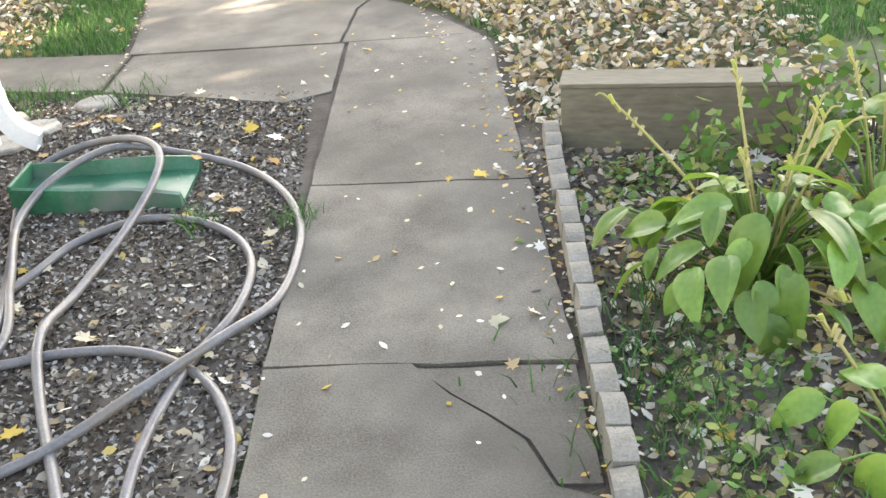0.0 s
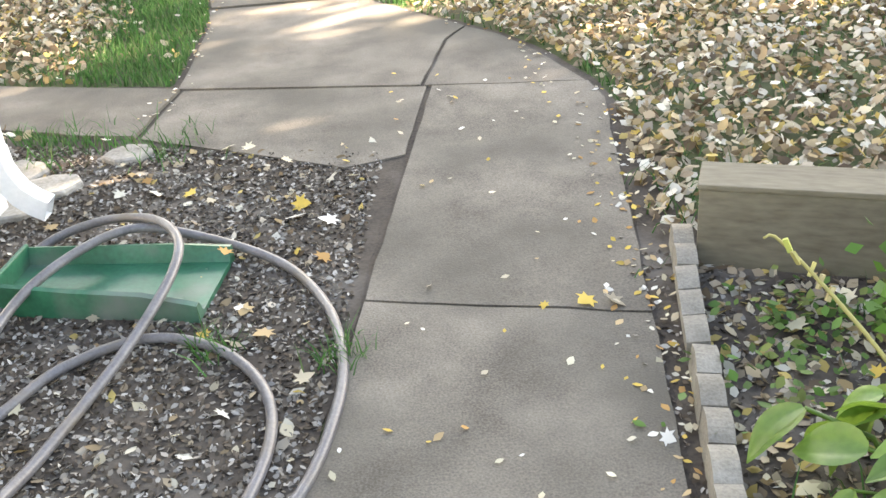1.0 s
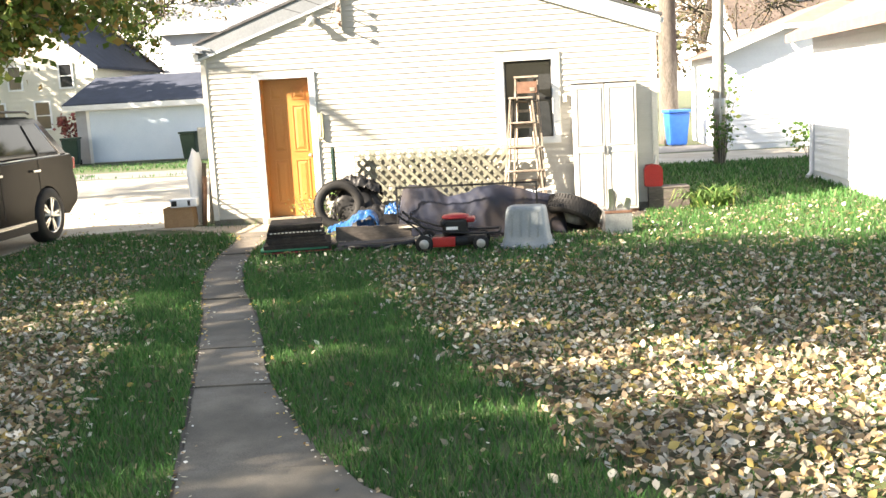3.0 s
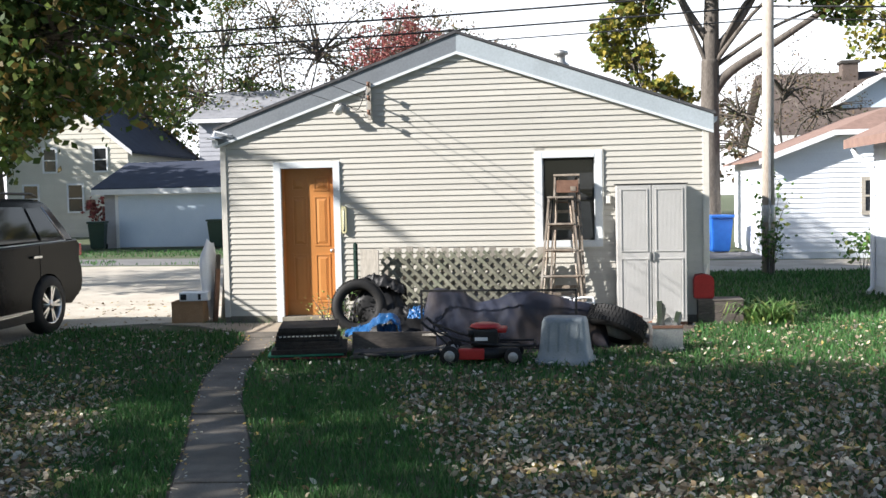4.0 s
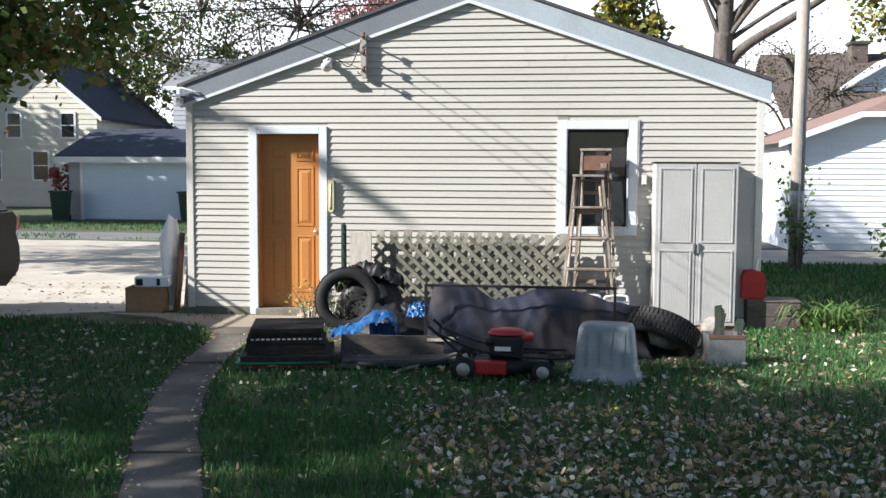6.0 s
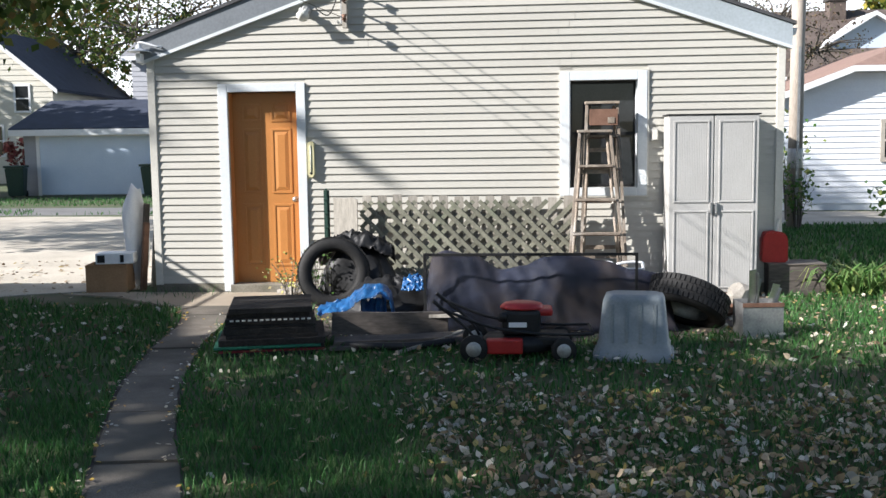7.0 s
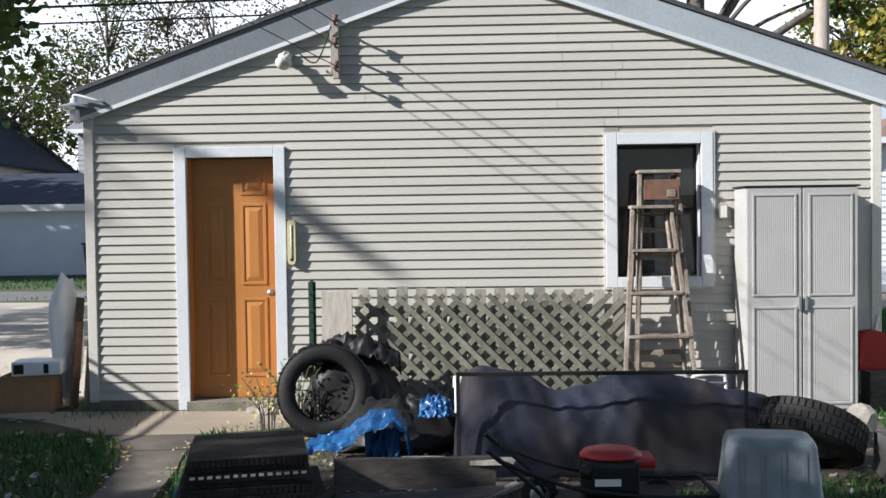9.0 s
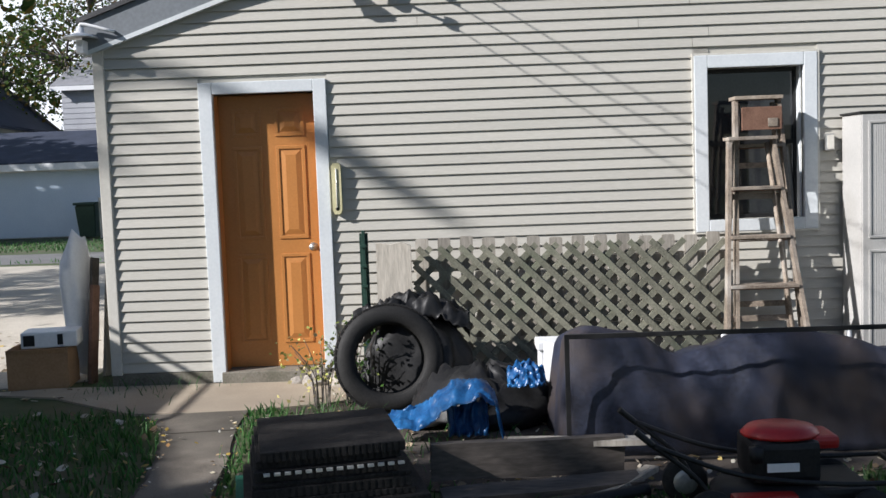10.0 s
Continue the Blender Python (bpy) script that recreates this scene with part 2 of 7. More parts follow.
GRASS = palette("grass_blade", [(0.042, 0.125, 0.032), (0.056, 0.165, 0.042), (0.072, 0.19, 0.052), (0.048, 0.14, 0.036), (0.12, 0.2, 0.07), (0.04, 0.11, 0.03)], 0.55, 0.35)
CHIP = palette("soil_chip", [(0.1, 0.08, 0.06), (0.19, 0.165, 0.135), (0.27, 0.24, 0.205), (0.06, 0.045, 0.033), (0.38, 0.35, 0.31), (0.13, 0.1, 0.075)], 0.9, 0.0)
STALK = palette("dry_stalk", [(0.45, 0.4, 0.15), (0.5, 0.42, 0.22), (0.36, 0.38, 0.1)], 0.7, 0.1)
WEED = palette("weed_leaf", [(0.07, 0.16, 0.03), (0.1, 0.2, 0.05), (0.12, 0.2, 0.06), (0.2, 0.24, 0.07)], 0.6, 0.3)
TREE_GREEN = palette("green_leaf", [(0.05, 0.09, 0.02), (0.07, 0.12, 0.025), (0.1, 0.13, 0.03), (0.15, 0.11, 0.03), (0.045, 0.08, 0.02)], 0.6, 0.35)
TREE_YELLOW = palette("yellow_green_leaf", [(0.2, 0.2, 0.03), (0.28, 0.25, 0.04), (0.12, 0.16, 0.03), (0.08, 0.11, 0.03), (0.35, 0.28, 0.06)], 0.6, 0.35)
TREE_RED = palette("red_leaf", [(0.3, 0.085, 0.085), (0.36, 0.12, 0.11), (0.2, 0.06, 0.06), (0.32, 0.17, 0.13)], 0.6, 0.35)
TREE_BROWN = palette("brown_leaf", [(0.13, 0.09, 0.06), (0.18, 0.13, 0.08), (0.1, 0.09, 0.05), (0.09, 0.1, 0.045), (0.16, 0.12, 0.1)], 0.7, 0.3)


# ---- builders ----
def box(bm, x0, x1, y0, y1, z0, z1, bevel=0.0, m=None):
    vs = [bm.verts.new(p) for p in ((x0, y0, z0), (x1, y0, z0), (x1, y1, z0), (x0, y1, z0), (x0, y0, z1), (x1, y0, z1), (x1, y1, z1), (x0, y1, z1))]
    fs = [bm.faces.new([vs[i] for i in f]) for f in ((0, 3, 2, 1), (4, 5, 6, 7), (0, 1, 5, 4), (1, 2, 6, 5), (2, 3, 7, 6), (3, 0, 4, 7))]
    if bevel:
        es = list({e for f in fs for e in f.edges})
        out = bmesh.ops.bevel(bm, geom=es, offset=bevel, segments=2, affect="EDGES", profile=0.6)
        vs = list({v for f in out["faces"] for v in f.verts} | {v for v in vs if v.is_valid})
    if m is not None:
        for v in vs:
            v.co = m @ v.co
    return bm


def prism(bm, pts, z0, z1):
    """A flat outline drawn up from z0 to z1."""
    a = [bm.verts.new((x, y, z0)) for x, y in pts]
    b = [bm.verts.new((x, y, z1)) for x, y in pts]
    bm.faces.new(b)
    bm.faces.new(a[::-1])
    for i in range(len(pts)):
        j = (i + 1) % len(pts)
        bm.faces.new((a[i], a[j], b[j], b[i]))
    return bm


def prism_y(bm, pts, y0, y1):
    """An outline in x and z drawn from y0 to y1."""
    a = [bm.verts.new((x, y0, z)) for x, z in pts]
    b = [bm.verts.new((x, y1, z)) for x, z in pts]
    bm.faces.new(a)
    bm.faces.new(b[::-1])
    for i in range(len(pts)):
        j = (i + 1) % len(pts)
        bm.faces.new((a[j], a[i], b[i], b[j]))
    return bm


def tube(bm, pts, r, n=8, r1=None, cap=True):
    """A round bar along points, tapering from r to r1."""
    pts = [Vector(p) for p in pts]
    rings, side = [], None
    for i, p in enumerate(pts):
        d = (pts[min(i + 1, len(pts) - 1)] - pts[max(i - 1, 0)]).normalized()
        if side is None:
            side = d.orthogonal().normalized()
        side = (side - d * side.dot(d)).normalized()
        up = d.cross(side)
        rr = r if r1 is None else r + (r1 - r) * i / (len(pts) - 1)
        rings.append([bm.verts.new(p + rr * (math.cos(2 * math.pi * k / n) * side + math.sin(2 * math.pi * k / n) * up)) for k in range(n)])
    for a, b in zip(rings, rings[1:]):
        for k in range(n):
            f = bm.faces.new((a[k], a[(k + 1) % n], b[(k + 1) % n], b[k]))
            f.smooth = True
    if cap:
        bm.faces.new(rings[0][::-1])
        bm.faces.new(rings[-1])
    return bm


def lathe(bm, profile, n=24, m=None):
    """Turns (radius, height) pairs round z."""
    rings = []
    for r, z in profile:
        ring = [bm.verts.new((r * math.cos(2 * math.pi * k / n), r * math.sin(2 * math.pi * k / n), z)) for k in range(n)]
        rings.append(ring)
    for a, b in zip(rings, rings[1:]):
        for k in range(n):
            f = bm.faces.new((a[k], a[(k + 1) % n], b[(k + 1) % n], b[k]))
            f.smooth = True
    if m is not None:
        for ring in rings:
            for v in ring:
                v.co = m @ v.co
    return bm


def smooth_path(pts, step=6):
    """Points along a soft curve through pts."""
    out = []
    p = [Vector(q) for q in pts]
    for i in range(len(p) - 1):
        a, b, c, d = p[max(i - 1, 0)], p[i], p[i + 1], p[min(i + 2, len(p) - 1)]
        for k in range(step):
            t = k / step
            out.append(0.5 * ((2 * b) + (c - a) * t + (2 * a - 5 * b + 4 * c - d) * t * t + (3 * b - a - 3 * c + d) * t ** 3))
    return out + [p[-1]]


def part(name, bm, mt, parent=None, label="", smooth=False):
    me = bpy.data.meshes.new(name)
    bmesh.ops.recalc_face_normals(bm, faces=bm.faces[:])
    if smooth:
        for f in bm.faces:
            f.smooth = True
    bm.to_mesh(me)
    bm.free()
    me.materials.append(mt)
    ob = new(name, me)
    ob.parent = parent
    if label:
        tagged(ob, label)
    return ob


def thing(name, label, category, at=(0, 0, 0), group="", kind="", turn=0):
    ob = new(name)
    ob.empty_display_size = 0.1
    ob.matrix_basis = pose(*at, 0, 0, turn)
    return tagged(ob, label, category, group, kind)


def B():
    return bmesh.new()


def scatter(name, verts, faces, mt, label, category, parent=None):
    """Many loose pieces as one object; faces all have the same number of corners."""
    verts, faces = np.asarray(verts, dtype=np.float32), np.asarray(faces, dtype=np.int32)
    n = faces.shape[1]
    me = bpy.data.meshes.new(name)
    me.vertices.add(len(verts))
    me.vertices.foreach_set("co", verts.ravel())
    me.loops.add(faces.size)
    me.loops.foreach_set("vertex_index", faces.ravel())
    me.polygons.add(len(faces))
    me.polygons.foreach_set("loop_start", np.arange(len(faces), dtype=np.int32) * n)
    me.update(calc_edges=True)
    me.materials.append(mt)
    ob = new(name, me)
    ob.parent = parent
    return tagged(ob, label, category, kind="stuff") if not parent else tagged(ob, label, kind="stuff")


def noise2(x, y, s, off=0.0):
    return noise.noise((x * s + off, y * s - off, off))


def turned(ax, ay, az):
    """Turning matrices, one for each row, about x, then y, then z."""
    cx, sx, cy, sy, cz, sz = np.cos(ax), np.sin(ax), np.cos(ay), np.sin(ay), np.cos(az), np.sin(az)
    return np.stack([np.stack([cz * cy, cz * sy * sx - sz * cx, cz * sy * cx + sz * sx], -1), np.stack([sz * cy, sz * sy * sx + cz * cx, sz * sy * cx - cz * sx], -1), np.stack([-sy, cy * sx, cy * cx], -1)], -2)


def blades(points, height, width, lean=0.5):
    """Grass: one tapering bent blade at each point."""
    p = np.asarray(points, dtype=float)
    n = len(p)
    a, q = rng.uniform(0, 6.283, n), rng.uniform(0, 6.283, n)
    h, w = height * rng.uniform(0.45, 1.35, n), width * rng.uniform(0.7, 1.3, n)
    d = np.stack([np.cos(a) * w, np.sin(a) * w, 0 * a], 1)
    l = np.stack([np.cos(q) * lean * h, np.sin(q) * lean * h, 0 * q], 1)
    up = np.stack([0 * h, 0 * h, h], 1)
    v = np.stack([p - d, p + d, p + d * 0.7 + l * 0.35 + up * 0.6, p - d * 0.7 + l * 0.35 + up * 0.6, p + l + up], 1)
    f = np.arange(n)[:, None, None] * 5 + np.array([[0, 1, 2], [0, 2, 3], [3, 2, 4]])[None]
    return v.reshape(-1, 3), f.reshape(-1, 3)


MAPLE = [(0, -0.5), (0.12, -0.22), (0.42, -0.3), (0.3, -0.08), (0.5, 0.12), (0.26, 0.12), (0.2, 0.3), (0.0, 0.55), (-0.2, 0.3), (-0.26, 0.12), (-0.5, 0.12), (-0.3, -0.08), (-0.42, -0.3), (-0.12, -0.22)]


def flat_leaves(points, size, curl=0.35, tilt=0.5, outline=None):
    """Fallen leaves, each a small curled outline turned its own way."""
    p = np.asarray(points, dtype=float)
    n = len(p)
    shape = np.array(outline or [(0, -0.5), (0.32, -0.1), (0.24, 0.25), (0, 0.55), (-0.24, 0.25), (-0.32, -0.1)])
    k = len(shape)
    s = size * rng.uniform(0.55, 1.35, n)
    m = turned(rng.normal(0, tilt, n), rng.normal(0, tilt, n), rng.uniform(0, 6.283, n))
    cu = rng.uniform(-curl, curl, n) * 2
    loc = np.zeros((n, k + 1, 3))
    loc[:, :k, 0], loc[:, :k, 1] = shape[:, 0] * s[:, None], shape[:, 1] * s[:, None]
    loc[:, :k, 2] = (shape[:, 0] ** 2 + 0.4 * shape[:, 1] ** 2) * (s * cu)[:, None]
    v = p[:, None, :] + np.einsum("nij,nkj->nki", m, loc)
    v[:, :, 2] = np.maximum(v[:, :, 2], 0.004)
    f = np.arange(n)[:, None, None] * (k + 1) + np.array([[i, (i + 1) % k, k] for i in range(k)])[None]
    return v.reshape(-1, 3), f.reshape(-1, 3)


def inside(x, y, poly):
    hit = False
    for i in range(len(poly)):
        x0, y0 = poly[i]
        x1, y1 = poly[i - 1]
        if (y0 > y) != (y1 > y) and x < (x1 - x0) * (y - y0) / (y1 - y0) + x0:
            hit = not hit
    return hit

# ---- ground and paving ----
SOIL = material("bed_soil", (0.028, 0.021, 0.016), (0.085, 0.067, 0.052), 5, 0.95, 0.6, 70, dirt=(0.16, 0.14, 0.12), dirt_at=0.6)
TURF = material("turf_soil", (0.03, 0.05, 0.015), (0.075, 0.095, 0.032), 3, 0.95, 0.5, 50, dirt=(0.1, 0.085, 0.05), dirt_at=0.6)
GRAVEL = material("pale_gravel", (0.34, 0.305, 0.25), (0.54, 0.495, 0.42), 1.2, 0.95, 0.7, 40, dirt=(0.26, 0.22, 0.17))
ASPHALT = material("grey_asphalt", (0.1, 0.1, 0.1), (0.19, 0.185, 0.18), 1.0, 0.9, 0.3, 60)

bm = B()
for i, (a, b) in enumerate(((-400, -400), (400, -400), (400, 400), (-400, 400))):
    bm.verts.new((a, b, 0))
bm.faces.new(bm.verts[:])
tagged(part("ground", bm, TURF), "flat turf ground of yard and neighbourhood", "ground", kind="structure")

PATH_EDGE_L = [(-1.78, 5.3), (-1.80, 5.66), (-1.90, 6.57), (-2.09, 7.2), (-2.51, 8.55), (-3.17, 10.58), (-3.6, 11.75), (-4.0, 13.0), (-4.24, 14.2), (-4.34, 15.0), (-4.50, 15.65), (-4.85, 16.25)]
PATH_EDGE_R = [(0.1, 5.3), (-0.05, 5.75), (-0.75, 6.53), (-1.12, 6.95), (-1.46, 7.39), (-2.07, 8.65), (-2.73, 10.6), (-3.2, 11.75), (-3.62, 13.0), (-3.88, 14.2), (-3.97, 15.0), (-4.08, 15.7), (-4.1, 16.25)]


def edge_x(edge, y):
    if y <= edge[0][1]:
        return edge[0][0]
    for (xa, ya), (xb, yb) in zip(edge, edge[1:]):
        if y <= yb:
            return xa + (xb - xa) * (y - ya) / (yb - ya)
    return edge[-1][0]


def ragged(pts, amount=0.012, step=0.12):
    """The same outline with slightly broken edges."""
    out = []
    for i, (x0, y0) in enumerate(pts):
        x1, y1 = pts[(i + 1) % len(pts)]
        n = max(1, int(math.hypot(x1 - x0, y1 - y0) / step))
        for k in range(n):
            t = k / n
            x, y = x0 + (x1 - x0) * t, y0 + (y1 - y0) * t
            j = 0 if k == 0 else amount
            out.append((x + j * noise2(x, y, 5, 3.1), y + j * noise2(x, y, 5, 8.7)))
    return out


PATH_BED = [(-0.68, -3), (0.27, -3), (0.28, 1.1), (0.36, 2.9), (0.42, 4.7), (0.36, 5.0), (0.14, 5.5), (-0.08, 5.85), (-0.72, 6.56)] + [(x + 0.03, y) for x, y in PATH_EDGE_R[3:]] + [(x - 0.03, y) for x, y in PATH_EDGE_L[::-1]] + [(-3.0, 5.53), (-5.1, 6.13), (-5.22, 5.57), (-3.4, 5.06), (-2.1, 4.62), (-1.76, 4.54), (-0.75, 4.08), (-0.57, 4.1)]
bm = B()
prism(bm, ragged(PATH_BED, 0.02), -0.06, 0.003)
tagged(part("path_bed", bm, SOIL), "dark soil showing in the joints and edges of the path", "soil", kind="structure")
walkway = thing("walkway", "cracked grey concrete garden path between lawn and beds", "path", kind="structure")
SLABS = [
    [(-0.66, -3.0), (0.22, -3.0), (0.24, 0.4), (-0.65, 0.46)],
    [(-0.65, 0.47), (0.24, 0.41), (0.25, 1.12), (0.14, 1.18), (0.09, 1.36), (-0.09, 1.585), (-0.19, 1.75), (-0.63, 1.80)],
    [(0.257, 1.18), (0.15, 1.195), (0.105, 1.37), (-0.08, 1.595), (-0.18, 1.735), (0.28, 1.67)],
    [(-0.63, 1.815), (0.29, 1.685), (0.325, 2.92), (-0.552, 3.065)],
    [(-0.55, 3.08), (0.327, 2.935), (0.375, 4.72), (0.32, 4.95), (-0.43, 5.02)],
    [(-0.507, 4.22), (-0.75, 4.12), (-1.06, 4.27), (-1.755, 4.58), (-1.722, 5.2), (-0.458, 5.03), (-0.486, 4.6)],
    [(-1.79, 4.60), (-2.1, 4.66), (-3.4, 5.1), (-5.2, 5.6), (-5.1, 6.1), (-3.0, 5.5), (-1.745, 5.215)],
    [(-0.47, 5.045), (0.31, 4.965), (0.1, 5.45), (-0.1, 5.8), (-0.28, 5.98), (-0.38, 5.75)],
    [(-1.76, 5.235), (-0.49, 5.055), (-0.40, 5.765), (-0.29, 6.0), (-0.75, 6.53), (-1.0, 6.8), (-1.97, 6.75), (-1.88, 6.4), (-1.80, 5.7)],
]
joints = [6.77, 7.2, 8.6, 9.55, 10.5, 11.4, 12.3, 13.2, 14.1, 15.0, 15.6, 16.1]
for ya, yb in zip(joints, joints[1:]):
    a, b = ya + 0.012, yb - 0.012
    mid = (a + b) / 2
    SLABS.append([(edge_x(PATH_EDGE_L, a), a), (edge_x(PATH_EDGE_R, a), a + 0.05), (edge_x(PATH_EDGE_R, mid), mid), (edge_x(PATH_EDGE_R, b), b + 0.05), (edge_x(PATH_EDGE_L, b), b), (edge_x(PATH_EDGE_L, mid), mid)])
for k, s in enumerate(SLABS):
    bm = B()
    area = sum(s[i - 1][0] * s[i][1] - s[i][0] * s[i - 1][1] for i in range(len(s)))
    prism(bm, ragged(s if area > 0 else s[::-1]), -0.08, 0.016 + 0.005 * math.sin(k * 2.3))
    part("slab", bm, CONCRETE, walkway)
bm = B()
prism(bm, ragged([(-4.87, 16.13), (-4.08, 16.13), (-3.55, 16.3), (-3.2, 16.55), (-3.2, 17.02), (-5.75, 17.02), (-6.3, 16.9), (-5.6, 16.7)]), -0.06, 0.014)
tagged(part("door_pad", bm, PAD), "worn pale concrete pad before the garage door", "concrete pad", kind="structure")

# soil beds
bm = B()
prism(bm, ragged([(-6, -4), (-0.67, -4), (-0.66, 1.5), (-0.56, 3.1), (-0.54, 4.2), (-0.75, 4.1), (-1.06, 4.25), (-1.75, 4.56), (-2.6, 4.75), (-6, 5.4)], 0.02), -0.05, 0.004)
tagged(part("soil_bed", bm, SOIL), "bare grey-brown soil with gravel beside the path", "soil bed", kind="structure")
bm = B()
prism(bm, ragged([(0.24, -4), (5, -4), (5, 3.1), (0.6, 3.22), (0.52, 4.2), (0.4, 4.6), (0.34, 3.2)], 0.02), -0.05, 0.005)
tagged(part("soil_bed", bm, SOIL), "dark soil flower bed with dry leaves", "soil bed", kind="structure")
HEAP = [(-3.75, 15.3), (-3.3, 14.55), (-2.4, 14.25), (-1.6, 14.35), (-0.4, 14.6), (0.3, 14.9), (0.95, 16.2), (1.1, 17.0), (-3.3, 17.0), (-3.85, 16.3)]
bm = B()
prism(bm, ragged(HEAP, 0.06), -0.05, 0.006)
tagged(part("bare_soil", bm, SOIL), "bare dark soil and litter under the junk heap", "soil", kind="structure")
# drive, alley
bm = B()
prism(bm, ragged([(-11.5, 9.6), (-7.7, 9.6), (-7.45, 14.5), (-7.2, 16.6), (-6.6, 16.95), (-5.6, 17.3), (-5.5, 25.2), (40, 25.2), (40, 28.4), (-5.4, 28.4), (-40, 29.6), (-40, 18.5), (-12, 17.5)], 0.25, 0.8), -0.05, 0.006)
tagged(part("gravel_drive", bm, GRAVEL), "pale sunlit gravel drive and alley", "driveway", kind="structure")
bm = B()
prism(bm, ragged([(-60, 29.9), (-5, 28.9), (40, 28.9), (40, 31.5), (-5, 31.6), (-60, 32.5)], 0.1, 1.0), -0.05, 0.007)
tagged(part("alley_road", bm, ASPHALT), "grey asphalt alley behind the garage", "road", kind="structure")

# ---- garage ----
GX0, GX1, GY0, GY1, RIDGE = -5.28, 1.235, 17.05, 24.2, -1.99
PITCH, APEX = 0.352, 3.87
DX0, DX1, DZ1 = -4.445, -3.712, 2.125
WX0, WX1, WZ0, WZ1 = -0.882, -0.198, 1.09, 2.178


def roof_z(x):
    return APEX - PITCH * abs(x - RIDGE)


garage = thing("garage", "cream vinyl-sided garage with low gable roof", "garage", (RIDGE, GY0, 0))
gm = Matrix.Translation((-RIDGE, -GY0, 0))


def gpart(name, bm, mt, parent=None, label=""):
    bm.transform(gm)
    return part(name, bm, mt, parent or garage, label)


bm = B()
e = 0.12
for x0, x1, z0, z1 in ((GX0, DX0, 0.1, 2.4), (DX0, DX1, DZ1, 2.4), (DX1, WX0, 0.1, 2.4), (WX0, WX1, 0.1, WZ0), (WX0, WX1, WZ1, 2.4), (WX1, GX1, 0.1, 2.4)):
    box(bm, x0, x1, GY0, GY0 + e, z0, z1)
prism_y(bm, [(GX0, 2.4), (GX1, 2.4), (GX1, roof_z(GX1) - 0.1), (RIDGE, APEX - 0.1), (GX0, roof_z(GX0) - 0.1)], GY0, GY0 + e)
box(bm, GX0, GX0 + e, GY0 + e, GY1, 0.1, 2.5)
box(bm, GX1 - e, GX1, GY0 + e, GY1, 0.1, 2.5)
prism_y(bm, [(GX0, 0.1), (GX1, 0.1), (GX1, roof_z(GX1) - 0.1), (RIDGE, APEX - 0.1), (GX0, roof_z(GX0) - 0.1)], GY1, GY1 + e)
wall = gpart("wall", bm, SIDING)
bm = B()
box(bm, GX0 - 0.02, DX0 - 0.02, GY0 - 0.015, GY0 + 0.15, -0.05, 0.1, 0.006)
box(bm, DX1 + 0.02, GX1 + 0.02, GY0 - 0.015, GY0 + 0.15, -0.05, 0.1, 0.006)
box(bm, GX0 - 0.02, GX0 + 0.13, GY0 + 0.15, GY1, -0.05, 0.1)
box(bm, GX1 - 0.13, GX1 + 0.02, GY0 + 0.15, GY1, -0.05, 0.1)
gpart("foundation", bm, FOOTING, None, "worn concrete footing")
bm = B()
box(bm, GX0 + 0.13, GX1 - 0.13, GY0 + 0.45, GY1, -0.04, 0.02)
gpart("garage_floor", bm, PAD)
bm = B()
box(bm, DX0 - 0.03, DX1 + 0.03, GY0 - 0.05, GY0 + 0.5, -0.02, 0.095, 0.008)
gpart("door_sill", bm, FOOTING, None, "worn concrete door sill")

# lap siding, course by course
LAP = 0.0768


def course(x0, x1, z0, side):
    bm = B()
    z1 = z0 + LAP
    lo0, lo1, hi0, hi1 = x0, x1, x0, x1
    for sgn in (-1, 1):
        lim0 = RIDGE + sgn * (APEX - 0.16 - z0) / PITCH
        lim1 = RIDGE + sgn * (APEX - 0.16 - z1) / PITCH
        if sgn < 0:
            lo0, hi0 = max(lo0, lim0), max(hi0, min(lim1, RIDGE))
        else:
            lo1, hi1 = min(lo1, lim0), min(hi1, max(lim1, RIDGE))
    pr = [(0.0175, 0.0), (0.0175, 0.03), (0.003, 1.0)]
    L = [bm.verts.new((lo0 + (hi0 - lo0) * q, GY0 - d, z0 + LAP * q + 0.0015)) for d, q in pr]
    R = [bm.verts.new((lo1 + (hi1 - lo1) * q, GY0 - d, z0 + LAP * q + 0.0015)) for d, q in pr]
    lb, rb = bm.verts.new((lo0, GY0 - 0.001, z0 + 0.0015)), bm.verts.new((lo1, GY0 - 0.001, z0 + 0.0015))
    bm.faces.new((lb, rb, R[0], L[0]))
    for i in range(2):
        bm.faces.new((L[i], R[i], R[i + 1], L[i + 1]))
    bm.faces.new((lb, L[0], L[1], L[2]))
    bm.faces.new((rb, R[2], R[1], R[0]))
    gpart("siding_board", bm, SIDING, wall)


z = 0.105
k = 0
random.seed(4)
while z < APEX - 0.25:
    half = (APEX - 0.16 - z) / PITCH
    xa, xb = max(GX0 + 0.06, RIDGE - half), min(GX1 - 0.06, RIDGE + half)
    cuts = [(xa, xb)]
    for ox0, ox1, oz0, oz1 in ((DX0 - 0.1, DX1 + 0.1, 0, DZ1 + 0.09), (WX0 - 0.1, WX1 + 0.1, WZ0 - 0.1, WZ1 + 0.1)):
        if oz0 - LAP * 0.5 < z < oz1 - 0.02:
            cuts = [q for a, b in cuts for q in ((a, min(b, ox0)), (max(a, ox1), b)) if q[1] - q[0] > 0.05]
    for a, b in cuts:
        if b - a > 3.9:
            s = random.choice((-2.35, -1.3, -0.9, -2.9)) + random.uniform(-0.1, 0.1)
            course(a, s, z, 0)
            course(s + 0.003, b, z, 0)
        else:
            course(a, b, z, 0)
    z += LAP
    k += 1

